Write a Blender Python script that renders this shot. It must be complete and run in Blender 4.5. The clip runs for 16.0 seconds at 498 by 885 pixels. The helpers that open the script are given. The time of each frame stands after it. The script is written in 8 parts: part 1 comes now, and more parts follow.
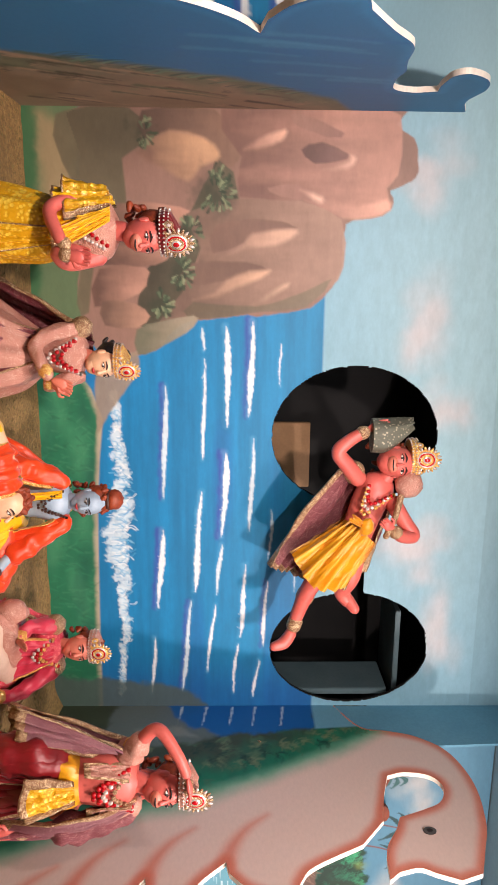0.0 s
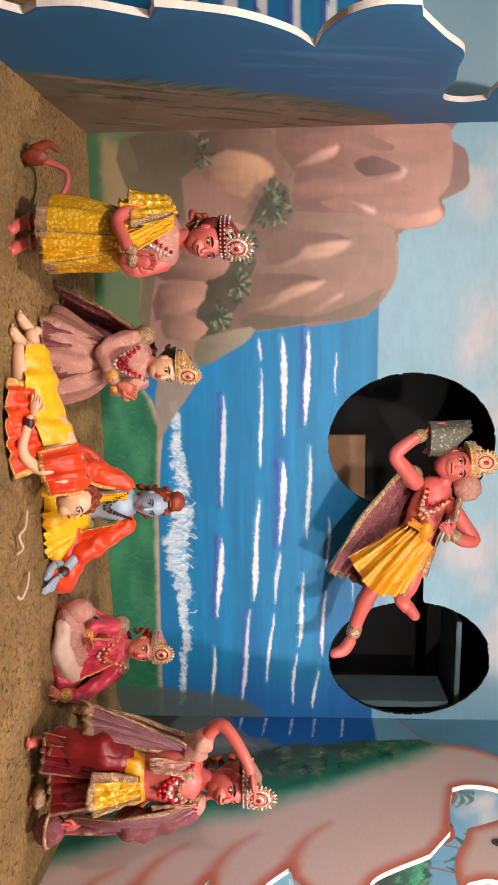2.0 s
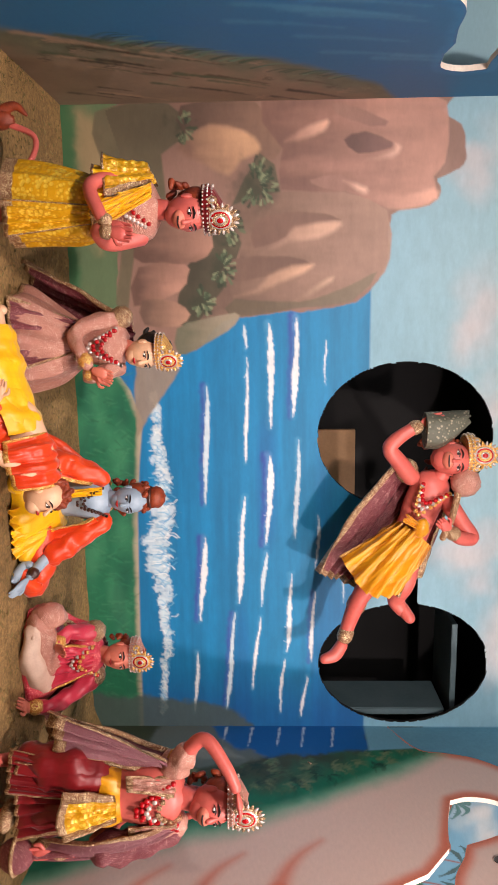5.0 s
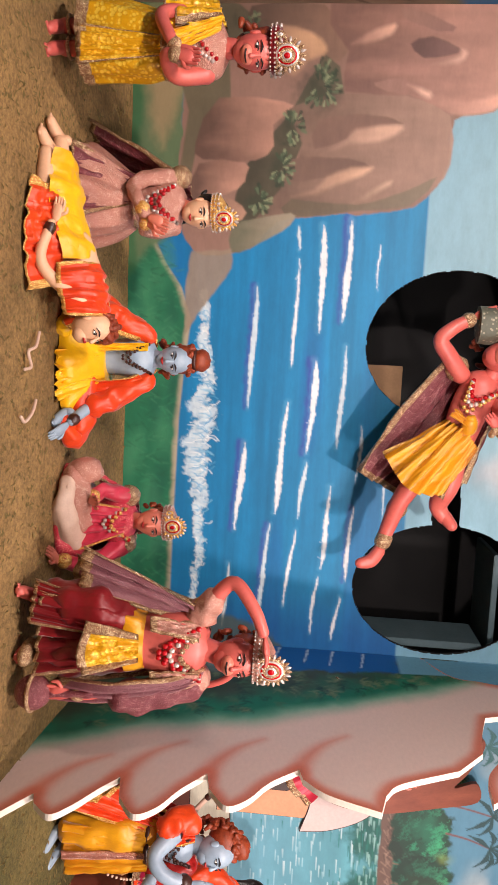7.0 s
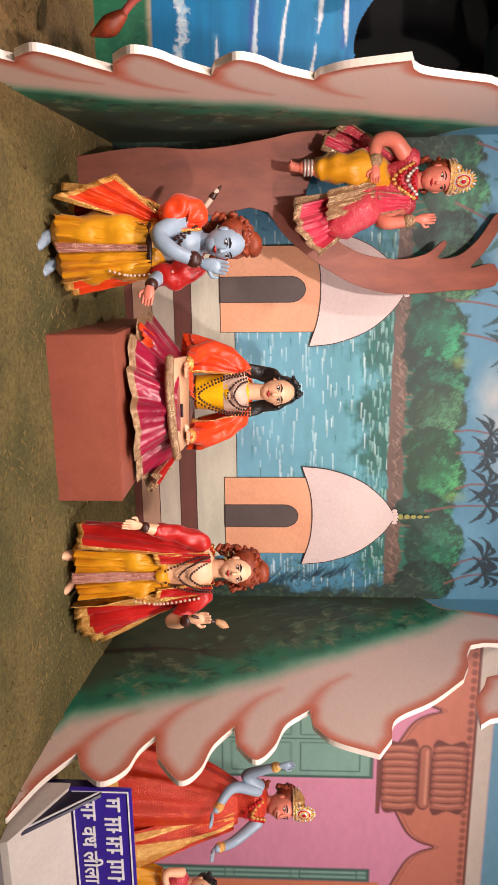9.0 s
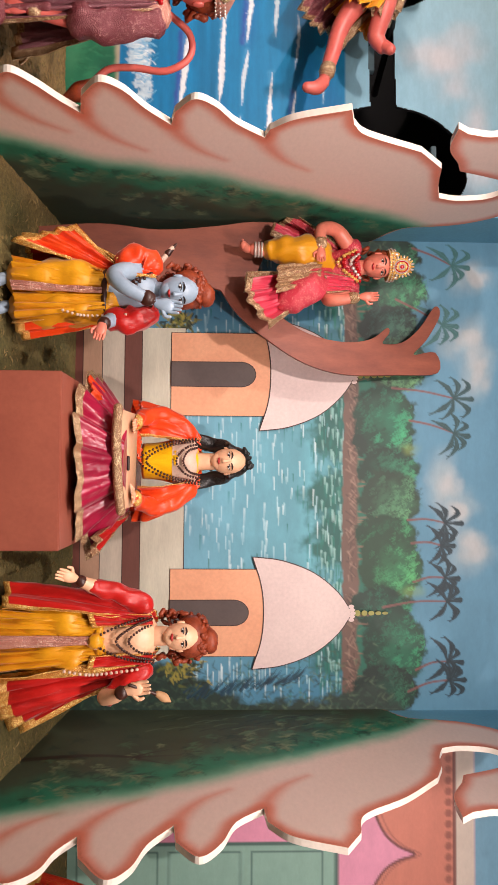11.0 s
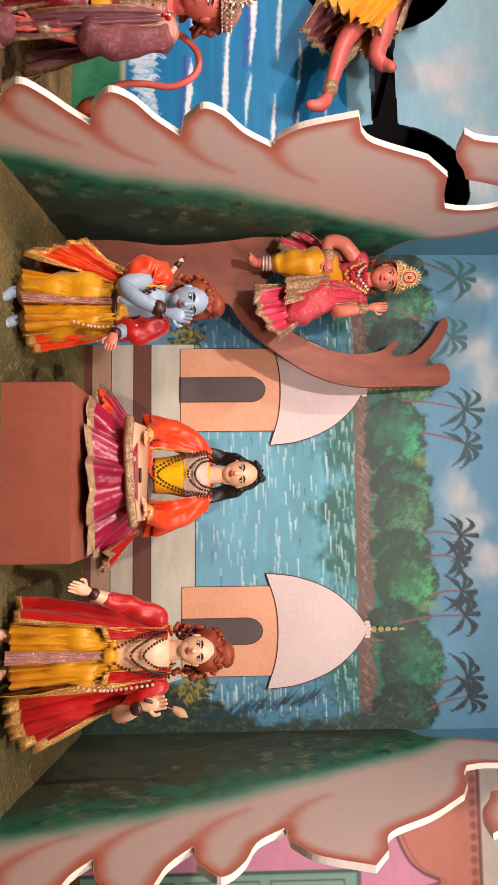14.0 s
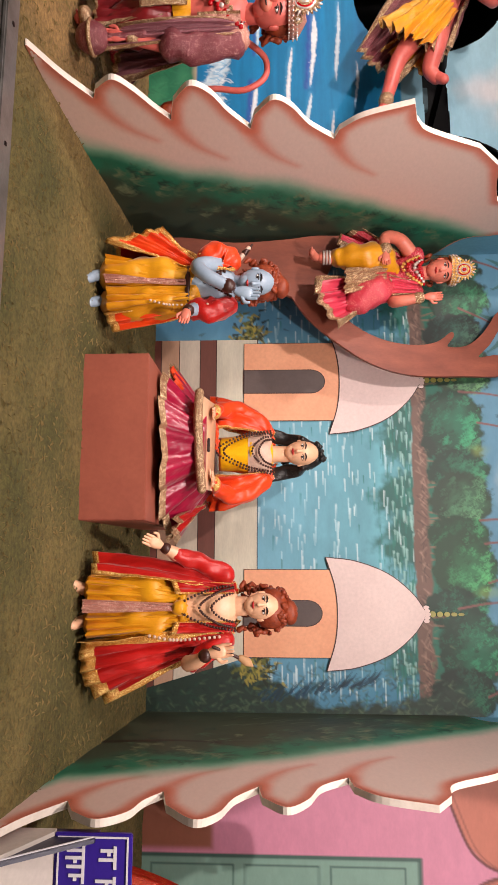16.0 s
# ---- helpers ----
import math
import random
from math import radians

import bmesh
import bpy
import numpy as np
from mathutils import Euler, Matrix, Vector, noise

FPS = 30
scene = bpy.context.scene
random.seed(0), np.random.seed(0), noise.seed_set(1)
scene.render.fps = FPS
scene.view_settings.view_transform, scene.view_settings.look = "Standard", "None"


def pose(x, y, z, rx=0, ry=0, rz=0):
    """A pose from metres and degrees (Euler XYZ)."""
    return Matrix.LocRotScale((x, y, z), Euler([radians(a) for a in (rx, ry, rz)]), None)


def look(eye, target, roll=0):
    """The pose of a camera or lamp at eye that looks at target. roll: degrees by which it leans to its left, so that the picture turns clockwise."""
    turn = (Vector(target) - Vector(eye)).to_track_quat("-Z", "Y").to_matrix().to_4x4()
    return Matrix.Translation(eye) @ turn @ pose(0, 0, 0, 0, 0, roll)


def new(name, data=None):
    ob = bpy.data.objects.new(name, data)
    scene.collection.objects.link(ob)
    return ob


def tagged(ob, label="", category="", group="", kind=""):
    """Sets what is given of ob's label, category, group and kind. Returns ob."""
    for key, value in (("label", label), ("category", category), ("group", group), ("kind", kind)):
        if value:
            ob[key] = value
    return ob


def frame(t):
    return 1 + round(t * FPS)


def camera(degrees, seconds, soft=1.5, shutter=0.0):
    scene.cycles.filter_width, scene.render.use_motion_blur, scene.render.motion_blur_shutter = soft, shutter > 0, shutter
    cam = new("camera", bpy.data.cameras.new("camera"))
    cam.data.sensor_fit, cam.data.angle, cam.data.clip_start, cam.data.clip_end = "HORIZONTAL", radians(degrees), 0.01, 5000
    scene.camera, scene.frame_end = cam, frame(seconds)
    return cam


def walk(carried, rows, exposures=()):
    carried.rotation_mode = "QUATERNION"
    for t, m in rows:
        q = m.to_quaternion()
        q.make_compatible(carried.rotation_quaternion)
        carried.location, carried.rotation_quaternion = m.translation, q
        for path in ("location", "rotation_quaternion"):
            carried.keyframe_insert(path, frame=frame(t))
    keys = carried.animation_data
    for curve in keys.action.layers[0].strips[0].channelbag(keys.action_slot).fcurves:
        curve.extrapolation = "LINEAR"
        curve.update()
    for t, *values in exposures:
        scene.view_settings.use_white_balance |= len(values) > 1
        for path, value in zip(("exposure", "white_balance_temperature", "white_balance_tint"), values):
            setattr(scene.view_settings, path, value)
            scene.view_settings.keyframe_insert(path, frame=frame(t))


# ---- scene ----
SOFT = 1.5
EXPOSURES = [(0.0, 0.2), (1.0, 0.1), (1.6, 0.02), (7.0, 0.02), (9.0, 0.0), (12.0, -0.08), (16.0, -0.1)]
SPOT, STRIP, PASSAGE = 204.0, 50.0, 30.0
cam = camera(38.92, 16.0, SOFT)
PATH = [
    (0.0, (0.067, -3.656, 1.487), (0.750, -0.735, 1.554), 90.29),
    (0.5, (0.107, -3.645, 1.484), (0.794, -0.726, 1.579), 90.11),
    (1.0, (0.113, -3.627, 1.473), (0.748, -0.696, 1.490), 89.45),
    (1.5, (0.142, -3.701, 1.463), (0.744, -0.764, 1.344), 89.65),
    (2.0, (0.194, -3.749, 1.448), (0.730, -0.801, 1.304), 89.60),
    (2.5, (0.221, -3.707, 1.457), (0.747, -0.755, 1.369), 90.18),
    (3.0, (0.240, -3.683, 1.459), (0.759, -0.728, 1.439), 89.89),
    (5.5, (0.307, -3.536, 1.433), (0.831, -0.584, 1.344), 89.54),
    (6.0, (0.451, -3.600, 1.441), (0.786, -0.621, 1.335), 92.74),
    (6.5, (0.661, -3.671, 1.439), (0.797, -0.684, 1.204), 94.08),
    (7.0, (0.994, -3.612, 1.423), (1.341, -0.642, 1.179), 93.25),
    (7.5, (1.507, -3.571, 1.403), (2.215, -0.663, 1.193), 90.32),
    (8.0, (2.122, -3.687, 1.362), (2.891, -0.804, 1.049), 91.15),
    (8.5, (2.672, -3.720, 1.334), (3.669, -0.893, 1.202), 92.24),
    (9.0, (3.122, -3.705, 1.353), (3.851, -0.798, 1.221), 90.03),
    (9.5, (3.456, -3.765, 1.366), (3.768, -0.796, 1.078), 90.70),
    (10.0, (3.631, -3.733, 1.364), (3.700, -0.734, 1.331), 90.79),
    (12.5, (3.797, -3.614, 1.304), (3.540, -0.626, 1.366), 89.97),
    (13.0, (3.815, -3.619, 1.304), (3.545, -0.632, 1.370), 89.75),
    (13.5, (3.837, -3.625, 1.303), (3.556, -0.639, 1.384), 89.40),
    (14.0, (3.851, -3.624, 1.300), (3.574, -0.638, 1.379), 89.47),
    (14.5, (3.843, -3.621, 1.300), (3.576, -0.634, 1.369), 89.42),
    (15.0, (3.874, -3.636, 1.292), (3.587, -0.651, 1.369), 88.77),
    (15.5, (3.962, -3.680, 1.267), (3.553, -0.709, 1.265), 89.02),
    (16.0, (4.206, -3.741, 1.248), (3.706, -0.787, 1.109), 89.76),
]
walk(cam, [(t, look(eye, target, roll)) for t, eye, target, roll in PATH], EXPOSURES)
# ---- light ----
world = bpy.data.worlds.new("world")
scene.world = world
world.use_nodes = True
world.node_tree.nodes["Background"].inputs[0].default_value = (0.9, 0.95, 1.0, 1)
world.node_tree.nodes["Background"].inputs[1].default_value = 0.05


def lamp(name, at, aim, size, watts, colour, size_y=None):
    data = bpy.data.lights.new(name, "AREA")
    data.shape, data.size, data.size_y = "RECTANGLE", size, size_y or size
    data.energy, data.color = watts, colour
    ob = new(name, data)
    ob.matrix_world = look(at, aim)
    return ob


WARM = (1.0, 0.845, 0.79)
# a strip of lamps hidden above the front of each scene, and a softer added fill, no real lamp, over the visitors'
# passage
for x, power in ((-0.2, 1.15), (1.65, 0.95), (3.05, 1.0), (4.45, 1.0), (6.4, 1.0)):
    data = bpy.data.lights.new("spot_lamp", "SPOT")
    data.energy, data.color, data.spot_size, data.spot_blend, data.shadow_soft_size = SPOT * power, WARM, radians(118), 1.0, 0.045
    new("spot_lamp", data).matrix_world = look((x, -2.75, 2.72), (x, -0.4, 1.0))
lamp("strip_lamp", (2.4, -2.9, 3.10), (2.4, 0.0, 1.5), 9.5, STRIP, (1.0, 0.91, 0.89), 0.3)
lamp("passage_fill", (2.4, -4.9, 2.90), (2.4, -1.0, 1.0), 8.0, PASSAGE, (1.0, 0.91, 0.89), 0.5)


# ---- materials ----
def lin(r, g, b):
    return tuple((c / 255 / 12.92) if c / 255 <= 0.04045 else ((c / 255 + 0.055) / 1.055) ** 2.4 for c in (r, g, b))


def base_material(name, rough, metal=0.0):
    m = bpy.data.materials.new(name)
    m.use_nodes = True
    tree = m.node_tree
    bsdf = tree.nodes["Principled BSDF"]
    bsdf.inputs["Roughness"].default_value = rough
    bsdf.inputs["Metallic"].default_value = metal
    return m, tree, bsdf


def coords(tree, stretch):
    c = tree.nodes.new("ShaderNodeTexCoord")
    mp = tree.nodes.new("ShaderNodeMapping")
    mp.inputs["Scale"].default_value = stretch
    tree.links.new(c.outputs["Object"], mp.inputs["Vector"])
    return mp.outputs["Vector"]


def noise_node(tree, vec, scale, detail=5.0, rough=0.55):
    n = tree.nodes.new("ShaderNodeTexNoise")
    n.inputs["Scale"].default_value, n.inputs["Detail"].default_value, n.inputs["Roughness"].default_value = scale, detail, rough
    tree.links.new(vec, n.inputs["Vector"])
    return n.outputs["Fac"]


def ramp(tree, fac, stops):
    r = tree.nodes.new("ShaderNodeValToRGB")
    el = r.color_ramp.elements
    while len(el) < len(stops):
        el.new(0.5)
    for e, (p, c) in zip(el, stops):
        e.position, e.color = p, (*c, 1)
    tree.links.new(fac, r.inputs["Fac"])
    return r.outputs["Color"]


def mix(tree, a, b, fac, mode="MIX"):
    n = tree.nodes.new("ShaderNodeMix")
    n.data_type, n.blend_type = "RGBA", mode
    for sock, v in ((n.inputs[0], fac), (n.inputs[6], a), (n.inputs[7], b)):
        if isinstance(v, (int, float)):
            sock.default_value = v
        elif isinstance(v, tuple):
            sock.default_value = (*v, 1)
        else:
            tree.links.new(v, sock)
    return n.outputs[2]


def bump(tree, bsdf, fac, strength, distance=0.002):
    b = tree.nodes.new("ShaderNodeBump")
    b.inputs["Strength"].default_value, b.inputs["Distance"].default_value = strength, distance
    tree.links.new(fac, b.inputs["Height"])
    tree.links.new(b.outputs["Normal"], bsdf.inputs["Normal"])


def plain(name, a, b, scale=8.0, fine=90.0, rough=0.6, metal=0.0, relief=0.25, stretch=(1, 1, 1), distance=0.002):
    """Two tones laid over one another by a broad and a fine noise, with a fine relief."""
    m, t, bsdf = base_material(name, rough, metal)
    vec = coords(t, stretch)
    broad = ramp(t, noise_node(t, vec, scale), [(0.3, lin(*a)), (0.7, lin(*b))])
    grain = noise_node(t, vec, fine, 4)
    tone = ramp(t, grain, [(0.3, (0.93, 0.93, 0.93)), (0.7, (1.04, 1.04, 1.04))])
    t.links.new(mix(t, broad, tone, 1.0, "MULTIPLY"), bsdf.inputs["Base Color"])
    bump(t, bsdf, grain, relief, distance)
    return m


def satin(name, a, b, rough=0.42, scale=30.0):
    """Satin: glossy, with a sheen and soft creases."""
    m = plain(name, a, b, 7.0, 260.0, rough, 0.0, 0.12, (1, 1, 0.5), 0.001)
    t, bsdf = m.node_tree, m.node_tree.nodes["Principled BSDF"]
    bsdf.inputs["Sheen Weight"].default_value = 0.25
    bsdf.inputs["Sheen Roughness"].default_value = 0.4
    fold = noise_node(t, coords(t, (1, 1, 0.32)), scale * 0.62, 2, 0.4)
    centre = t.nodes.new("ShaderNodeMath")
    centre.operation = "SUBTRACT"
    centre.inputs[1].default_value = 0.5
    t.links.new(fold, centre.inputs[0])
    crease = t.nodes.new("ShaderNodeMath")
    crease.operation = "ABSOLUTE"
    t.links.new(centre.outputs[0], crease.inputs[0])
    bump(t, bsdf, crease.outputs[0], 0.7, 0.020)
    return m


def brocade(name, ground, thread, scale=120.0, share=0.5, metal=0.7, rough=0.35):
    """Cloth with metal thread worked in: small glinting patches on a darker ground."""
    m, t, bsdf = base_material(name, rough)
    vec = coords(t, (1, 1, 1))
    v = t.nodes.new("ShaderNodeTexVoronoi")
    v.inputs["Scale"].default_value = scale
    t.links.new(vec, v.inputs["Vector"])
    broad = noise_node(t, vec, scale * 0.22, 4)
    add = t.nodes.new("ShaderNodeMath")
    add.operation = "ADD"
    t.links.new(v.outputs["Distance"], add.inputs[0])
    t.links.new(broad, add.inputs[1])
    mask = ramp(t, add.outputs[0], [(share * 0.9 + 0.32, (1, 1, 1)), (share * 0.9 + 0.5, (0, 0, 0))])
    t.links.new(mix(t, lin(*ground), lin(*thread), mask), bsdf.inputs["Base Color"])
    k = t.nodes.new("ShaderNodeMath")
    k.operation = "MULTIPLY"
    k.inputs[1].default_value = metal
    t.links.new(mask, k.inputs[0])
    t.links.new(k.outputs[0], bsdf.inputs["Metallic"])
    bump(t, bsdf, add.outputs[0], 0.7, 0.004)
    return m


def painted(name, rough=0.55, grain=34.0):
    """Brushed paint whose colours lie in the mesh's paint layer, with brush grain over it."""
    m, t, bsdf = base_material(name, rough)
    a = t.nodes.new("ShaderNodeAttribute")
    a.attribute_name = "paint"
    vec = coords(t, (1, 1, 2.2))
    brush = noise_node(t, vec, grain, 6, 0.65)
    tone = ramp(t, brush, [(0.3, (0.95, 0.95, 0.95)), (0.7, (1.03, 1.03, 1.03))])
    t.links.new(mix(t, a.outputs["Color"], tone, 1.0, "MULTIPLY"), bsdf.inputs["Base Color"])
    bump(t, bsdf, brush, 0.15, 0.001)
    return m


PAINT = painted("mural_paint")
WHITE_EDGE = plain("white_edge_paint", (236, 226, 214), (222, 208, 194), 9, 70, 0.45)
SALMON = plain("salmon_paint", (214, 130, 105), (205, 120, 98), 5, 60, 0.5)
BLUE_EDGE = plain("blue_paint", (52, 112, 160), (44, 98, 146), 5, 60, 0.5)
def sawdust():
    m, t, bsdf = base_material("sawdust_ground", 0.95)
    vec = coords(t, (1, 1, 1))
    olive = ramp(t, noise_node(t, vec, 2.2, 6), [(0.35, lin(88, 84, 42)), (0.65, lin(126, 110, 62))])
    sandy = ramp(t, noise_node(t, vec, 2.6, 6), [(0.35, lin(138, 108, 64)), (0.65, lin(178, 140, 86))])
    split = t.nodes.new("ShaderNodeSeparateXYZ")
    t.links.new(vec, split.inputs[0])
    where = t.nodes.new("ShaderNodeMapRange")
    where.inputs["From Min"].default_value, where.inputs["From Max"].default_value = 2.3, 2.7
    t.links.new(split.outputs["X"], where.inputs["Value"])
    a = mix(t, sandy, olive, where.outputs["Result"])
    b = ramp(t, noise_node(t, vec, 55, 5, 0.7), [(0.35, (0.62, 0.62, 0.62)), (0.65, (1.25, 1.25, 1.25))])
    c = noise_node(t, vec, 230, 4, 0.7)
    g = ramp(t, c, [(0.3, (0.7, 0.7, 0.7)), (0.7, (1.2, 1.2, 1.2))])
    t.links.new(mix(t, mix(t, a, b, 1.0, "MULTIPLY"), g, 1.0, "MULTIPLY"), bsdf.inputs["Base Color"])
    bump(t, bsdf, c, 0.9, 0.008)
    return m


SOIL = sawdust()
BROWN = plain("brown_painted_board", (164, 90, 70), (148, 78, 62), 4, 60, 0.5)
BARK = plain("brown_painted_tree_board", (146, 78, 56), (118, 58, 42), 5, 50, 0.55, stretch=(3, 3, 0.7))
BLACK = plain("black_cloth_lining", (10, 9, 10), (16, 14, 15), 6, 60, 0.8)
GREYBLUE = plain("grey_blue_board", (84, 104, 110), (70, 92, 98), 6, 60, 0.6)
TAN = plain("tan_board", (196, 152, 108), (176, 134, 94), 6, 60, 0.6)
CEIL = plain("pale_blue_ceiling_paint", (176, 204, 210), (164, 194, 204), 3, 60, 0.6)
PANEL = plain("off_white_panel", (200, 190, 180), (184, 174, 166), 3, 60, 0.5)
METAL = plain("aluminium_strip", (150, 146, 142), (120, 116, 112), 12, 90, 0.4, 0.6)
SIGNBLUE = plain("purple_blue_sign_paint", (62, 40, 150), (54, 34, 138), 6, 60, 0.35)
SIGNDARK = plain("dark_blue_sign_paint", (24, 22, 56), (20, 18, 46), 6, 60, 0.35)
SIGNWHITE = plain("white_sign_paint", (236, 232, 236), (226, 222, 228), 8, 60, 0.4)
TILE = plain("grey_floor_stone", (120, 112, 104), (100, 94, 88), 3, 60, 0.4)
ROOMWALL = plain("dim_room_wall", (110, 100, 92), (96, 88, 82), 2, 60, 0.8)

SKIN_RED = plain("pink_red_skin_paint", (212, 106, 94), (202, 92, 84), 9, 60, 0.42, relief=0.05)
SKIN_PINK = plain("pink_skin_paint", (222, 130, 108), (214, 118, 98), 9, 60, 0.42, relief=0.05)
SKIN_PALE = plain("pale_skin_paint", (236, 188, 150), (228, 176, 140), 9, 60, 0.42, relief=0.05)
SKIN_BLUE = plain("blue_grey_skin_paint", (156, 174, 190), (142, 160, 178), 9, 60, 0.38, relief=0.05)
DARK = plain("dark_line_paint", (40, 20, 18), (30, 16, 14), 9, 60, 0.5)
EYEWHITE = plain("eye_white_paint", (240, 232, 224), (232, 224, 216), 9, 60, 0.35)
LIPS = plain("red_lip_paint", (176, 36, 34), (164, 30, 30), 9, 60, 0.4)
GOLDSATIN = satin("gold_satin", (226, 160, 18), (200, 126, 10))
GOLDBROC = brocade("gold_brocade", (206, 150, 16), (246, 204, 70), 70, 0.55, 0.35)
YELLOW = satin("yellow_satin", (246, 190, 6), (232, 168, 6))
ORANGE = satin("orange_satin", (232, 74, 14), (214, 56, 12))
RED = satin("red_satin", (196, 24, 16), (168, 16, 14))
DEEPRED = satin("deep_red_satin", (138, 16, 22), (104, 10, 18))
MAGENTA = satin("magenta_satin", (172, 14, 60), (134, 8, 46), 0.3)
PINK = satin("pink_satin", (212, 62, 84), (188, 40, 66))
PINKBROC = brocade("pink_brocade", (196, 50, 70), (236, 150, 140), 180, 0.42, 0.4)
MAROON = brocade("maroon_silver_brocade", (116, 50, 58), (198, 148, 144), 260, 0.40, 0.5)
SILVER = brocade("silver_brocade", (186, 126, 110), (228, 192, 172), 230, 0.45, 0.4)
MAUVE = brocade("mauve_silver_brocade", (136, 82, 90), (194, 148, 146), 300, 0.32, 0.4)
LACE = brocade("gold_lace_trim", (140, 98, 66), (236, 210, 168), 250, 0.58, 0.6)
GOLDTRIM = brocade("gold_trim", (206, 140, 62), (250, 218, 136), 220, 0.62, 0.5)
REDGOLD = brocade("red_gold_brocade", (190, 40, 20), (232, 116, 62), 200, 0.42, 0.45)
HAIR_RED = plain("auburn_hair", (156, 66, 32), (112, 42, 20), 40, 240, 0.5, relief=0.8)
HAIR_BLACK = plain("black_hair", (18, 14, 14), (30, 24, 22), 40, 240, 0.4, relief=0.8)
BEAD = plain("brown_beads", (70, 34, 24), (50, 24, 18), 20, 60, 0.4)
REDBEAD = plain("red_beads", (190, 16, 26), (160, 12, 22), 20, 60, 0.25)
PEARL = plain("silver_beads", (226, 212, 202), (206, 188, 178), 20, 60, 0.25, 0.4)
WHITECLOTH = plain("off_white_cloth", (224, 196, 176), (200, 164, 144), 12, 160, 0.6, relief=0.5)
CLOTHS = (GOLDSATIN, GOLDBROC, YELLOW, ORANGE, RED, DEEPRED, MAGENTA, PINK, PINKBROC, MAROON, SILVER, MAUVE, REDGOLD, WHITECLOTH)
GREYROCK = brocade("grey_green_rock_paint", (92, 92, 78), (160, 152, 130), 60, 0.4, 0.2, 0.6)


# ---- shape helpers ----
def mesh_object(name, verts, faces, mats, parent=None, label="", index=None, smooth=False, origin=(0, 0, 0)):
    me = bpy.data.meshes.new(name)
    me.from_pydata([tuple(np.subtract(v, origin)) for v in verts], [], faces)
    for m in mats if isinstance(mats, (list, tuple)) else [mats]:
        me.materials.append(m)
    if index is not None:
        me.polygons.foreach_set("material_index", np.asarray(index, dtype=np.int32))
    me.polygons.foreach_set("use_smooth", np.full(len(me.polygons), smooth))
    me.update()
    ob = new(name, me)
    ob.location = origin
    if parent is not None:
        ob.parent = parent
        ob.matrix_parent_inverse = Matrix.Translation(parent.location).inverted()
    if label:
        tagged(ob, label)
    return ob


def box(name, lo, hi, m, parent=None, label="", bevel=0.004):
    bm = bmesh.new()
    bmesh.ops.create_cube(bm, size=1)
    c = [(a + b) / 2 for a, b in zip(lo, hi)]
    for v in bm.verts:
        v.co = [v.co[i] * (hi[i] - lo[i]) for i in range(3)]
    if bevel:
        bmesh.ops.bevel(bm, geom=bm.edges[:], offset=bevel, segments=2, affect="EDGES")
    me = bpy.data.meshes.new(name)
    bm.to_mesh(me)
    bm.free()
    me.materials.append(m)
    ob = new(name, me)
    ob.location = c
    if parent is not None:
        ob.parent = parent
        ob.matrix_parent_inverse = Matrix.Translation(parent.location).inverted()
    if label:
        tagged(ob, label)
    return ob


def spline(points, steps=6, closed=False):
    """A smooth line through points (any number of coordinates)."""
    p = [np.array(q, float) for q in points]
    n = len(p)
    out = []
    for i in range(n if closed else n - 1):
        a = p[(i - 1) % n] if closed or i > 0 else 2 * p[0] - p[1]
        b, c = p[i], p[(i + 1) % n]
        d = p[(i + 2) % n] if closed or i + 2 < n else 2 * p[-1] - p[-2]
        for k in range(steps):
            t = k / steps
            out.append(0.5 * (2 * b + (c - a) * t + (2 * a - 5 * b + 4 * c - d) * t**2 + (3 * b - a - 3 * c + d) * t**3))
    if not closed:
        out.append(p[-1])
    return out


def slab(name, outlines, thick, place, face_mat, rim_mat, parent=None, label="", bevel=0.0):
    """A flat board cut to outlines (the first the outer one, the rest holes), as thick as told; place maps its u, v, w into the world."""
    cu = bpy.data.curves.new(name, "CURVE")
    cu.dimensions, cu.fill_mode, cu.extrude, cu.bevel_depth = "2D", "BOTH", thick / 2, bevel
    for pts in outlines:
        s = cu.splines.new("POLY")
        s.points.add(len(pts) - 1)
        for q, (u, v) in zip(s.points, pts):
            q.co = (u, v, 0, 1)
        s.use_cyclic_u = True
    tmp = bpy.data.objects.new(name, cu)
    me = bpy.data.meshes.new_from_object(tmp)
    bpy.data.objects.remove(tmp)
    bpy.data.curves.remove(cu)
    me.name = name
    me.materials.clear()
    me.materials.append(face_mat)
    me.materials.append(rim_mat)
    for f in me.polygons:
        f.material_index = 0 if abs(f.normal.z) > 0.7 else 1
        f.use_smooth = False
    me.transform(place)
    ob = new(name, me)
    if parent is not None:
        ob.parent = parent
    if label:
        tagged(ob, label)
    return ob


# boards that stand across (plane x) and along (plane y)
def across(x):
    return Matrix(((0, 0, 1, x), (1, 0, 0, 0), (0, 1, 0, 0), (0, 0, 0, 1)))


def along(y):
    return Matrix(((1, 0, 0, 0), (0, 0, -1, y), (0, 1, 0, 0), (0, 0, 0, 1)))


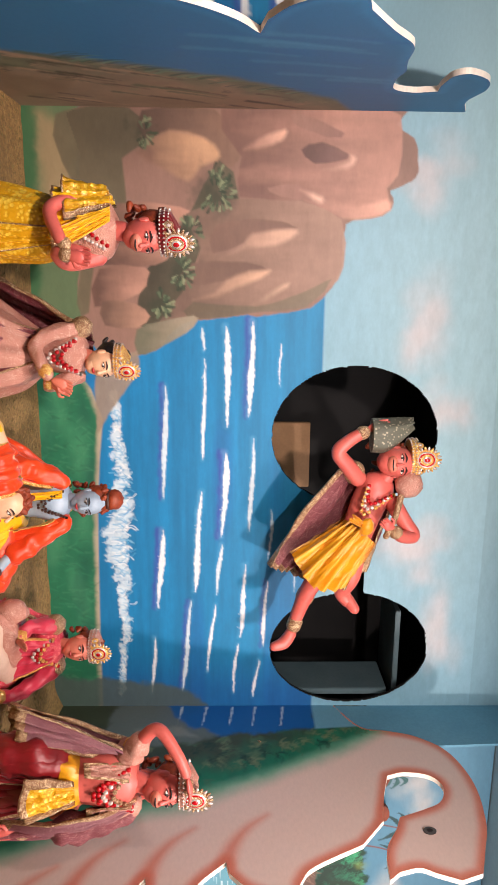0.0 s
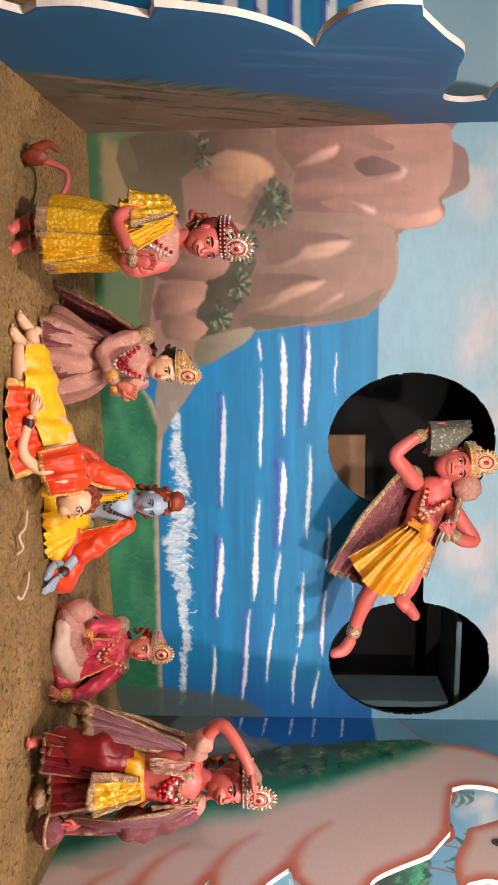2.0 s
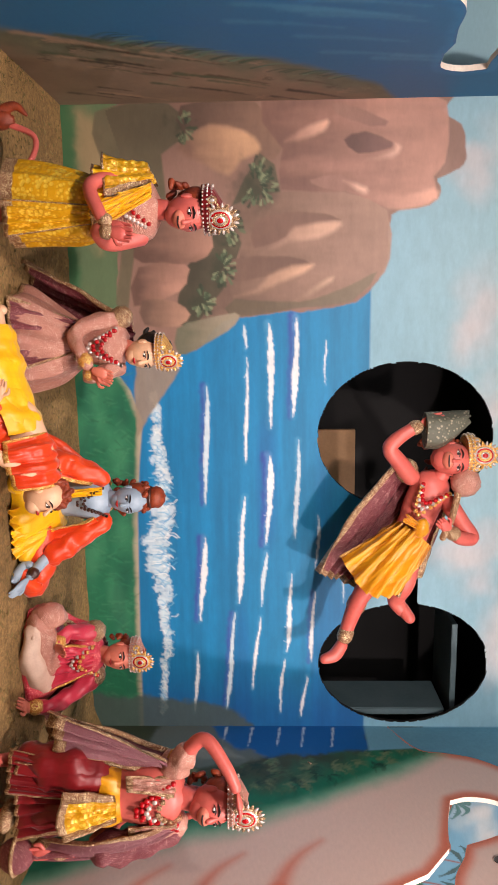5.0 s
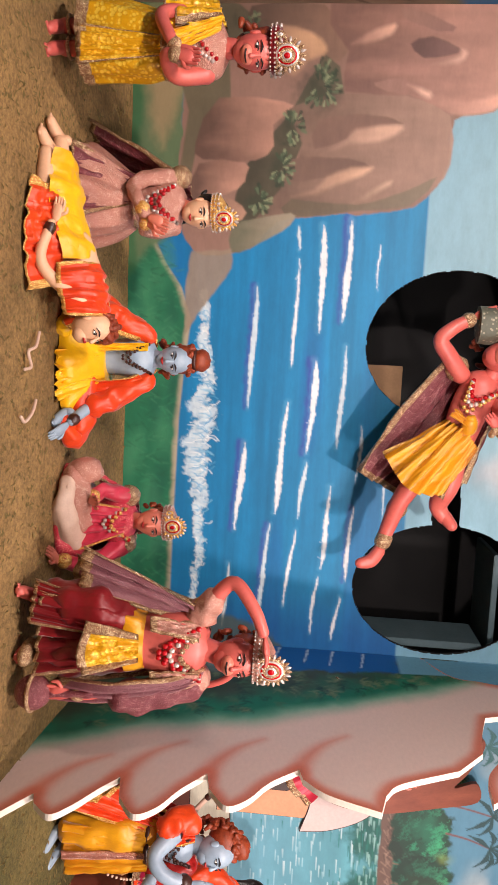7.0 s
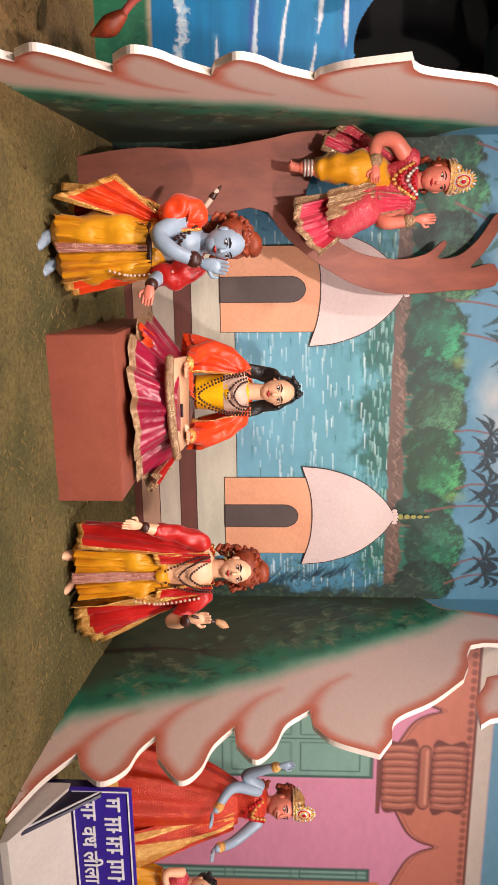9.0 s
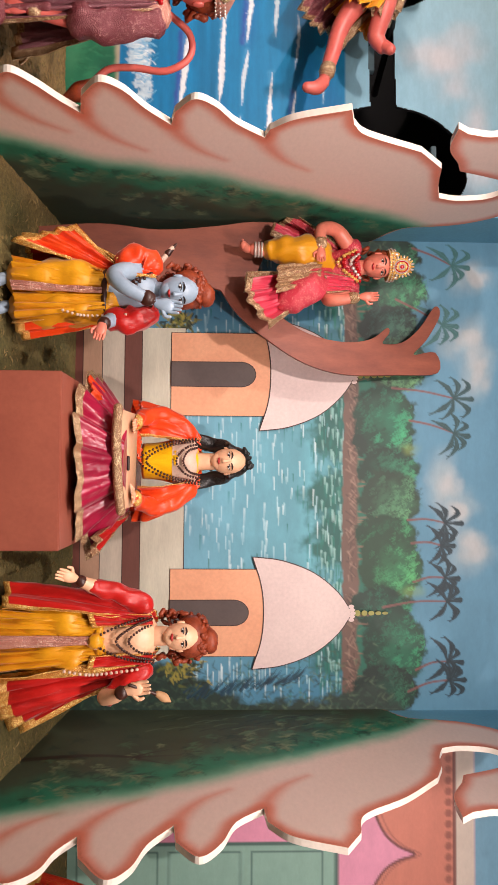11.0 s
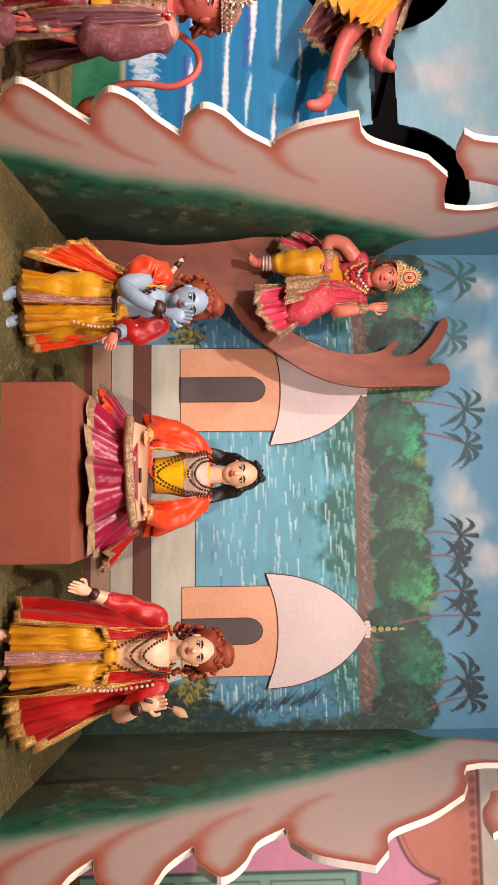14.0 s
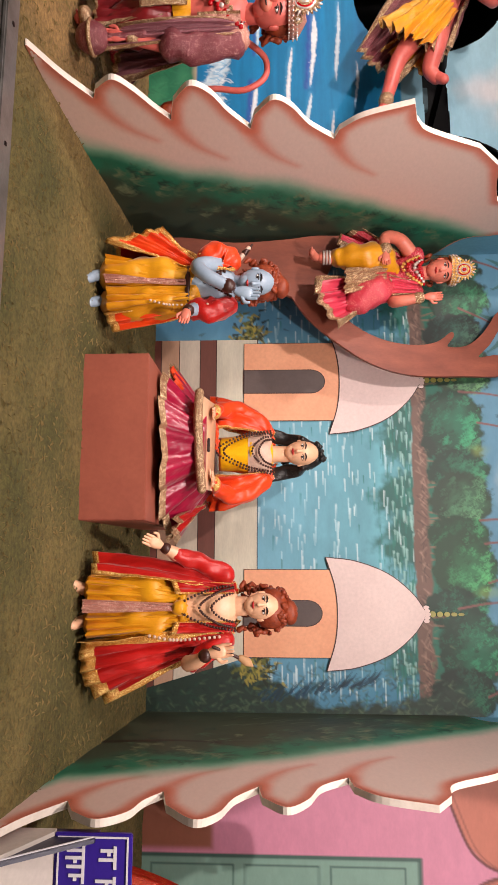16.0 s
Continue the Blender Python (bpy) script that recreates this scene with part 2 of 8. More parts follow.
# ---- brushes: a painted sheet is a fine grid whose paint layer is filled by strokes ----
def vnoise(x, y, seed=0):
    """Smooth value noise over arrays."""
    rng = np.random.RandomState(abs(int(seed)) % 100000)
    tab = rng.rand(64, 64)
    xi, yi = np.floor(x).astype(int), np.floor(y).astype(int)
    fx, fy = x - xi, y - yi
    fx, fy = fx * fx * (3 - 2 * fx), fy * fy * (3 - 2 * fy)
    a, b = tab[xi % 64, yi % 64], tab[(xi + 1) % 64, yi % 64]
    c, d = tab[xi % 64, (yi + 1) % 64], tab[(xi + 1) % 64, (yi + 1) % 64]
    return (a * (1 - fx) + b * fx) * (1 - fy) + (c * (1 - fx) + d * fx) * fy


def fbm(x, y, seed=0, octaves=4):
    return sum(vnoise(x * 2**k, y * 2**k, seed + k) * 0.5 ** (k + 1) for k in range(octaves))


def edge_distance(u, v, pts, closed=True):
    best = np.full(u.shape, 1e9)
    n = len(pts)
    for i in range(n if closed else n - 1):
        (a, b), (c, d) = pts[i], pts[(i + 1) % n]
        du, dv = c - a, d - b
        t = np.clip(((u - a) * du + (v - b) * dv) / (du * du + dv * dv + 1e-12), 0, 1)
        best = np.minimum(best, (u - a - t * du) ** 2 + (v - b - t * dv) ** 2)
    return np.sqrt(best)


def inside(u, v, pts):
    odd = np.zeros(u.shape, bool)
    n = len(pts)
    for i in range(n):
        (a, b), (c, d) = pts[i], pts[(i + 1) % n]
        if b == d:
            continue
        odd ^= ((b > v) != (d > v)) & (u < (c - a) * (v - b) / (d - b) + a)
    return odd


def step(a, b, x):
    t = np.clip((x - a) / (b - a), 0, 1)
    return t * t * (3 - 2 * t)


class Sheet:
    """A grid in u, v with a paint layer."""

    def __init__(self, u0, u1, v0, v1, cell, ground):
        self.nu, self.nv = int(round((u1 - u0) / cell)) + 1, int(round((v1 - v0) / cell)) + 1
        gu, gv = np.meshgrid(np.linspace(u0, u1, self.nu), np.linspace(v0, v1, self.nv), indexing="ij")
        self.u, self.v, self.cell = gu.ravel(), gv.ravel(), cell
        self.c = np.tile(np.array(lin(*ground)), (self.u.size, 1))

    def near(self, pts, margin):
        p = np.array(pts)
        lo, hi = p.min(0) - margin, p.max(0) + margin
        return np.nonzero((self.u > lo[0]) & (self.u < hi[0]) & (self.v > lo[1]) & (self.v < hi[1]))[0]

    def lay(self, idx, cover, colour):
        col = np.array(lin(*colour)) if len(np.shape(colour)) == 1 else colour
        self.c[idx] = self.c[idx] * (1 - cover[:, None]) + col * cover[:, None]

    def fill(self, pts, colour, soft=0.004, alpha=1.0, rough=0.0, seed=3, freq=18):
        k = self.near(pts, soft * 3 + rough * 2)
        u, v = self.u[k], self.v[k]
        if rough:
            u, v = u + rough * (fbm(u * freq, v * freq, seed) - 0.47) * 2, v + rough * (fbm(u * freq + 9, v * freq, seed + 7) - 0.47) * 2
        d = edge_distance(u, v, pts) * np.where(inside(u, v, pts), 1, -1)
        self.lay(k, alpha * step(-soft, soft, d), colour)

    def blot(self, cu, cv, ru, rv, colour, soft=0.5, alpha=1.0, rough=0.0, seed=5, freq=14, turn=0.0):
        r = max(ru, rv) * (1 + soft) + rough
        k = self.near([(cu - r, cv - r), (cu + r, cv + r)], 0)
        u, v = self.u[k] - cu, self.v[k] - cv
        ct, st = math.cos(turn), math.sin(turn)
        a, b = (u * ct + v * st) / ru, (v * ct - u * st) / rv
        d = np.sqrt(a * a + b * b) + rough / max(ru, rv) * 2 * (fbm(self.u[k] * freq, self.v[k] * freq, seed) - 0.47) * 2
        self.lay(k, alpha * step(1 + soft / 2, 1 - soft, d), colour)

    def stroke(self, pts, w0, w1, colour, soft=0.003, alpha=1.0, rough=0.0, seed=2, smooth=True, freq=40):
        line = spline(pts, 5) if smooth and len(pts) > 2 else [np.array(p, float) for p in pts]
        k = self.near(line, max(w0, w1) + soft * 2 + rough)
        if not len(k):
            return
        u, v = self.u[k], self.v[k]
        best, wide, far = np.full(u.shape, 1e9), np.zeros(u.shape), 0.0
        total = len(line) - 1
        for i in range(total):
            (a, b), (c, d) = line[i], line[i + 1]
            du, dv = c - a, d - b
            t = np.clip(((u - a) * du + (v - b) * dv) / (du * du + dv * dv + 1e-12), 0, 1)
            e = (u - a - t * du) ** 2 + (v - b - t * dv) ** 2
            w = w0 + (w1 - w0) * (i + t) / total
            wide = np.where(e < best, w, wide)
            best = np.minimum(best, e)
        d = wide - np.sqrt(best)
        if rough:
            d = d + rough * (fbm(u * freq, v * freq * 1.5, seed) - 0.5) * 2
        self.lay(k, alpha * step(-soft, soft, d), colour)

    def grain(self, fu, fv, amount, seed=11):
        n = fbm(self.u * fu, self.v * fv, seed) - 0.47
        self.c *= (1 + amount * 2 * n)[:, None]

    def build(self, name, place, parent=None, label="", keep=None, material=None):
        idx = np.arange(self.u.size).reshape(self.nu, self.nv)
        q = np.stack([idx[:-1, :-1], idx[1:, :-1], idx[1:, 1:], idx[:-1, 1:]], -1).reshape(-1, 4)
        if keep is not None:
            q = q[keep[q].all(1)]
        used = np.unique(q)
        back = np.full(self.u.size, -1)
        back[used] = np.arange(used.size)
        q = back[q]
        co = np.stack([self.u[used], self.v[used], np.zeros(used.size)], 1)
        m = np.array(place)
        co = co @ m[:3, :3].T + m[:3, 3]
        me = bpy.data.meshes.new(name)
        me.vertices.add(len(co))
        me.vertices.foreach_set("co", co.ravel().astype(np.float32))
        me.loops.add(q.size)
        me.loops.foreach_set("vertex_index", q.ravel().astype(np.int32))
        me.polygons.add(len(q))
        me.polygons.foreach_set("loop_start", np.arange(0, q.size, 4, dtype=np.int32))
        me.update(calc_edges=True)
        layer = me.attributes.new("paint", "FLOAT_COLOR", "POINT")
        layer.data.foreach_set("color", np.concatenate([np.clip(self.c[used], 0, 1), np.ones((used.size, 1))], 1).ravel().astype(np.float32))
        me.materials.append(material or PAINT)
        ob = new(name, me)
        if parent is not None:
            ob.parent = parent
        if label:
            tagged(ob, label)
        return ob


# ---- structure ----
def ground_height(y, x=0.0):
    back = np.clip((np.asarray(y) + 1.05) / 1.05, 0, 1)
    return 0.442 + 0.06 * (y + 1.05) + back * (RISE_SEA + (RISE_RIVER - RISE_SEA) * step(2.35, 2.65, np.asarray(x)))


RISE_SEA, RISE_RIVER = -0.038, 0.045


WALL_TOP = 3.06
LEFT, MID, RIGHT = -0.735, 2.50, 4.985

fl = Sheet(-3.6, 8.4, -1.78, 0.0, 0.03, (100, 90, 60))
lump = 0.010 * (fbm(fl.u * 5, fl.v * 5, 31) - 0.47) + 0.006 * (fbm(fl.u * 22, fl.v * 22, 37) - 0.47)
floor_verts = np.stack([fl.u, fl.v, ground_height(fl.v, fl.u) + lump], 1)
ids = np.arange(fl.u.size).reshape(fl.nu, fl.nv)
floor_faces = np.stack([ids[:-1, :-1], ids[1:, :-1], ids[1:, 1:], ids[:-1, 1:]], -1).reshape(-1, 4)
floor = mesh_object("floor", floor_verts.tolist(), floor_faces.tolist(), SOIL, smooth=True)
tagged(floor, "brown-green sawdust covered stage floor, uneven and dusty", "floor", kind="structure")

straw_rng = np.random.RandomState(77)
blades, blade_faces = [], []
for i in range(9000):
    x, y = straw_rng.uniform(-1.2, 6.4), -1.74 + 1.72 * straw_rng.rand() ** 1.3
    a, L = straw_rng.uniform(0, 6.28), straw_rng.uniform(0.010, 0.032)
    z = float(ground_height(y, x)) + 0.001
    dx, dy, w = L * math.cos(a), L * math.sin(a), 0.0011
    px, py = -math.sin(a) * w, math.cos(a) * w
    up = straw_rng.uniform(0.001, 0.009)
    o = len(blades)
    blades += [(x - px, y - py, z), (x + px, y + py, z), (x + dx, y + dy, z + up), (x + dx * 0.5, y + dy * 0.5, z + up + 0.003)]
    blade_faces += [(o, o + 1, o + 3), (o + 1, o + 2, o + 3), (o, o + 3, o + 2), (o, o + 2, o + 1)]
STRAW = plain("dry_straw", (150, 126, 78), (104, 92, 52), 3, 60, 0.9)
tagged(mesh_object("straw", blades, blade_faces, STRAW), "loose dry straw and shavings on the stage floor", "straw", kind="stuff")

tagged(box("pavement", (-4.2, -6.4, -0.1), (9.0, -1.86, 0.0), TILE, bevel=0), "grey stone floor of the visitors' passage", "floor", kind="structure")
stage = tagged(box("stage_front", (-3.6, -1.86, 0.0), (8.4, -1.80, 0.395), PANEL), "off-white panel along the stage front", "panel", kind="structure")
rail = tagged(box("trim", (-3.6, -1.868, 0.395), (8.4, -1.772, 0.413), METAL, bevel=0.005), "dull aluminium strip on the stage edge with dark screws", "trim", kind="structure")
for i in range(28):
    box("screw", (-3.2 + 0.41 * i, -1.826, 0.411), (-3.186 + 0.41 * i, -1.812, 0.417), DARK, rail, bevel=0.002)

tagged(box("ceiling", (-3.6, -1.40, WALL_TOP + 0.006), (8.4, 1.0, WALL_TOP + 0.06), CEIL, bevel=0), "pale blue painted ceiling over the scenes", "ceiling", kind="structure")
tagged(box("ceiling_passage", (-4.2, -6.4, 3.25), (9.0, -1.40, 3.35), ROOMWALL, bevel=0), "plain dim ceiling of the passage", "ceiling", kind="structure")
tagged(box("ceiling_step", (-3.6, -1.40, WALL_TOP + 0.064), (8.4, -1.36, 3.246), ROOMWALL, bevel=0), "plain step between the two ceilings", "ceiling", kind="structure")
for nm, lo, hi in (("wall_south", (-4.2, -6.5, 0), (9.0, -6.4, 3.25)), ("wall_west", (-4.3, -6.4, 0), (-4.2, 1.0, 3.35)),
                   ("wall_east", (9.0, -6.4, 0), (9.1, 1.0, 3.35)), ("wall_behind", (-3.6, 1.0, 0), (8.4, 1.1, 3.12))):
    tagged(box(nm, lo, hi, ROOMWALL, bevel=0), "plain dim wall that closes the hall", "wall", kind="structure")


# the back wall, with two round openings joined by a slot
def ellipse(cx, cz, rx, rz, n=18, wob=0.0):
    return [(cx + rx * math.cos(2 * math.pi * i / n) * (1 + wob * math.sin(5.3 * i)), cz + rz * math.sin(2 * math.pi * i / n) * (1 + wob * math.cos(3.7 * i))) for i in range(n)]


HOLE_A, HOLE_B = (0.885, 2.135, 0.378, 0.445), (2.13, 2.155, 0.345, 0.455)
SLOT = (1.20, 1.86, 2.112, 2.235)


def dumbbell():
    pts = []
    for (cx, cz, rx, rz), a0, a1 in ((HOLE_A, 9, 351), (HOLE_B, 189, 531)):
        for i in range(23):
            a = radians(a0 + (a1 - a0) * i / 22)
            pts.append((cx + rx * math.cos(a), cz + rz * math.sin(a)))
    return [(u, min(max(v, 1.69), 2.60)) for u, v in pts]


opening = dumbbell()
wall = slab("wall_north", [[(-3.6, 0.30), (8.4, 0.30), (8.4, WALL_TOP), (-3.6, WALL_TOP)], opening], 0.018, along(0.012), BLACK, BLACK)
tagged(wall, "painted plywood back wall with two joined round openings", "wall", kind="structure")

# the black box behind the openings
cavity = tagged(new("cavity"), "black-lined box behind the wall openings", "box", kind="structure")
for nm, lo, hi in (("back_panel", (0.0, 0.90, 1.3), (3.0, 0.92, 2.73)), ("side_panel", (0.0, 0.03, 1.3), (0.02, 0.9, 2.73)), ("side_panel", (2.98, 0.03, 1.3), (3.0, 0.9, 2.73)),
                   ("bottom_panel", (0.02, 0.03, 1.3), (2.98, 0.9, 1.32)), ("top_panel", (0.02, 0.03, 2.70), (2.98, 0.9, 2.73))):
    box(nm, lo, hi, BLACK, cavity, bevel=0)
tagged(box("tan_panel", (0.985, 0.84, 1.325), (1.42, 0.88, 1.99), TAN), "tan wooden board inside the opening", "board")
tagged(box("grey_panel", (2.425, 0.06, 1.325), (2.465, 0.36, 2.40), GREYBLUE), "grey-blue board standing inside the opening", "board")
tagged(box("grey_panel", (1.95, 0.10, 2.44), (2.5, 0.5, 2.47), GREYBLUE), "grey-blue board lying inside the opening", "board")
# added grey piece: its colour stands for light that comes through the slot
tagged(box("grey_panel", (1.30, 0.25, 2.06), (1.45, 0.29, 2.16), GREYBLUE), "small grey board standing in for light through the slot", "board")

# ---- murals ----
rng = np.random.RandomState(7)


def cloud(s, u, v, w, h, colour, seed):
    r = np.random.RandomState(seed)
    for _ in range(14):
        a, b = r.normal(0, 0.42), r.normal(0, 0.38)
        k = 0.28 + 0.3 * r.rand()
        s.blot(u + a * w, v + b * h, w * k, h * k * 1.2, colour, 0.9, 0.28, 0.02, seed, 9)


def wave(s, u0, u1, v0, v1, w, seed, under=True, white=(230, 232, 232)):
    """A brushed wave crest: a violet-blue stroke below and a white crest that swells and tapers above it."""
    r = np.random.RandomState(seed)
    n = 14
    peak, lull = r.uniform(0.25, 0.75), r.uniform(0, 6.28)
    line, wide = [], []
    for i in range(n + 1):
        t = i / n
        line.append((u0 + (u1 - u0) * t, v0 + (v1 - v0) * t + 0.005 * math.sin(lull + 5 * t) + r.normal(0, 0.0012)))
        hump = (t / peak) if t < peak else (1 - t) / (1 - peak)
        wide.append(w * (0.10 + 0.80 * hump ** 0.7) * r.uniform(0.75, 1.15))
    if under:
        s.stroke([(u, v - w * 1.1) for u, v in line], w * 1.2, w * 0.6, (56, 66, 156), 0.014, 0.75, 0.010, seed)
    s.stroke([(u, v - w * 0.3) for u, v in line], w * 0.9, w * 0.5, (96, 168, 208), 0.014, 0.45, w * 0.6, seed + 2, freq=30)
    for i in range(n):
        s.stroke([line[i], line[i + 1]], wide[i], wide[i + 1], white, 0.0035, 0.94, w * 0.28, seed + i, smooth=False, freq=60)
    for _ in range(int((u1 - u0) * 9)):
        t = r.uniform(0.1, 0.9)
        u, v = u0 + (u1 - u0) * t, v0 + (v1 - v0) * t
        s.stroke([(u, v), (u + r.normal(0.012, 0.008), v - w * r.uniform(0.5, 1.3))], 0.003, 0.0015, white, 0.003, 0.45, smooth=False)


def sea_mural(s, horizon, right_shade=2.2):
    """Sky above, banded sea below."""
    t = np.clip((s.v - horizon) / 0.8, 0, 1)[:, None]
    sky = np.array(lin(134, 176, 192)) * (1 - t) + np.array(lin(156, 190, 198)) * t
    cool = step(0.6, 2.6, s.u)[:, None]
    sky = sky * (1 - 0.5 * cool) + np.array(lin(92, 150, 178)) * 0.5 * cool
    d = np.clip((horizon - s.v) / 1.25, 0, 1)[:, None]
    sea = np.array(lin(16, 128, 176)) * (1 - d) + np.array(lin(6, 118, 172)) * d
    band = (fbm(s.u * 1.1, s.v * 16, 21) - 0.47)[:, None]
    sea = sea * (1 + 0.45 * band)
    deep = (step(0.55, 0.72, vnoise(s.u * 0.9, s.v * 7, 5)))[:, None]
    sea = sea * (1 - 0.35 * deep) + np.array(lin(14, 92, 164)) * 0.35 * deep
    # the right partition's shadow is painted into the sea as deeper blue
    dark = step(right_shade - 0.1, right_shade + 0.25, s.u)[:, None] * 0.6
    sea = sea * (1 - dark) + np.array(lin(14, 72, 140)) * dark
    sea = sea * (1 + 0.34 * (fbm(s.u * 2.2, s.v * 42, 33) - 0.47) + 0.30 * (fbm(s.u * 0.8, s.v * 9, 35) - 0.47))[:, None]
    below = step(0.004, -0.004, s.v - horizon)[:, None]
    s.c = sky * (1 - below) + sea * below


# first scene: sea, shore, cliffs
s1 = Sheet(LEFT, MID, 0.40, WALL_TOP, 0.0062, (150, 190, 200))
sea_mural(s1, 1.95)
for u, v, w, h, sd in ((-0.42, 2.46, 0.17, 0.17, 1), (0.36, 2.50, 0.24, 0.16, 2), (0.75, 2.60, 0.16, 0.14, 6), (1.55, 2.52, 0.2, 0.2, 3), (1.98, 2.66, 0.3, 0.1, 4)):
    cloud(s1, u, v, w, h, (196, 190, 190), sd)
for i, (u0, u1, v0, v1, w, un) in enumerate(((0.62, 1.24, 1.13, 1.115, 0.016, 1), (1.42, 1.88, 1.105, 1.075, 0.020, 1), (2.06, 2.42, 1.05, 1.03, 0.012, 0), (0.32, 0.44, 1.33, 1.33, 0.010, 0),
                                             (0.48, 1.02, 1.335, 1.33, 0.012, 0), (1.20, 1.78, 1.32, 1.275, 0.020, 0), (1.84, 2.40, 1.26, 1.20, 0.015, 1), (0.31, 0.84, 1.45, 1.46, 0.020, 0),
                                             (0.98, 1.46, 1.455, 1.43, 0.021, 1), (1.50, 1.80, 1.425, 1.40, 0.013, 0), (1.86, 2.28, 1.39, 1.345, 0.010, 0), (0.28, 0.78, 1.585, 1.575, 0.020, 1),
                                             (0.90, 1.42, 1.595, 1.58, 0.015, 0), (1.62, 2.06, 1.565, 1.53, 0.016, 0), (2.1, 2.42, 1.52, 1.49, 0.010, 0), (1.3, 1.6, 1.70, 1.69, 0.008, 0),
                                             (1.72, 2.12, 1.68, 1.66, 0.012, 1), (0.4, 0.62, 1.73, 1.73, 0.005, 0), (1.5, 1.78, 1.84, 1.83, 0.006, 0), (2.2, 2.44, 1.64, 1.61, 0.010, 0))):
    wave(s1, u0, u1, v0, v1, w, 40 + i, un, (228, 232, 234) if i % 3 else (206, 222, 230))
# breakers on the shore: scalloped white clumps with curved blue strokes in them
for i in range(64):
    u = 0.68 + 1.74 * (i + rng.rand()) / 64
    mid = 0.875 + 0.012 * math.sin(u * 7) - 0.035 * max(0, u - 1.9)
    h = 0.020 + 0.042 * math.exp(-((u - 1.42) / 0.42) ** 2)
    s1.blot(u, mid + rng.normal(0, 0.3) * h, 0.026 + 0.014 * rng.rand(), h * rng.uniform(0.55, 1.0), (206, 222, 230), 0.35, 0.8, 0.016, i, 55)
for i in range(240):
    u = 0.68 + 1.74 * rng.rand()
    mid = 0.875 + 0.012 * math.sin(u * 7) - 0.035 * max(0, u - 1.9)
    h = 0.022 + 0.046 * math.exp(-((u - 1.42) / 0.42) ** 2)
    v = mid + rng.normal(0, 0.45) * h
    bend = rng.uniform(0.010, 0.024) * rng.choice((-1, 1))
    s1.stroke([(u, v + h * 0.5), (u + bend, v + h * 0.15), (u + bend * 0.9, v - h * 0.4)], 0.0035, 0.0018, ((84, 158, 204), (236, 240, 240), (130, 186, 216))[i % 3], 0.003, 0.7)
SHORE = [(0.40, 0.60), (0.52, 0.66), (0.64, 0.745), (0.80, 0.80), (1.02, 0.775), (1.30, 0.755), (1.75, 0.745), (2.1, 0.74), (2.52, 0.74), (2.52, 0.38), (-0.76, 0.38), (-0.76, 0.70), (0.2, 0.72)]
s1.fill(SHORE, (172, 160, 136), 0.006)
s1.fill([(u, v - 0.022 if v > 0.5 else v) for u, v in SHORE], (30, 108, 76), 0.016, 1, 0.01)
for i in range(40):
    s1.blot(0.5 + 2.0 * rng.rand(), 0.48 + 0.24 * rng.rand(), 0.12, 0.04, ((18, 82, 66), (70, 146, 104))[i % 2], 0.9, 0.4, 0.03, i)
for i in range(360):
    u, v = 0.35 + 2.1 * rng.rand(), 0.47 + 0.25 * rng.rand()
    s1.stroke([(u, v), (u + rng.normal(0, 0.02), v + 0.03 + 0.02 * rng.rand())], 0.005, 0.001, ((24, 86, 60), (50, 132, 92), (72, 138, 100))[i % 3], 0.006, 0.45, smooth=False)
s1.fill([(-0.76, 0.38), (0.6, 0.38), (0.42, 0.62), (0.30, 0.76), (-0.15, 0.74), (-0.76, 0.74)], (98, 118, 84), 0.03, 1, 0.03)
s1.fill([(-0.70, 0.52), (-0.2, 0.55), (-0.05, 0.62), (-0.3, 0.72), (-0.62, 0.72)], (168, 142, 106), 0.05, 0.8, 0.03)
s1.fill([(-0.76, 0.40), (0.7, 0.40), (0.55, 0.50), (-0.76, 0.53)], (52, 104, 66), 0.02, 0.8, 0.02)
ROCK = [(-0.75, 0.80), (-0.5, 0.74), (-0.1, 0.72), (0.20, 0.70), (0.46, 0.80), (0.44, 1.08), (0.33, 1.18), (0.28, 1.30), (0.255, 1.62), (0.215, 1.86), (0.13, 1.97), (0.0, 2.03), (-0.20, 2.04), (-0.235, 2.22),
        (-0.30, 2.28), (-0.36, 2.26), (-0.40, 2.36), (-0.48, 2.39), (-0.60, 2.36), (-0.66, 2.27), (-0.75, 2.20)]
s1.fill(spline(ROCK, 3, True), (146, 112, 98), 0.005, 1, 0.012)
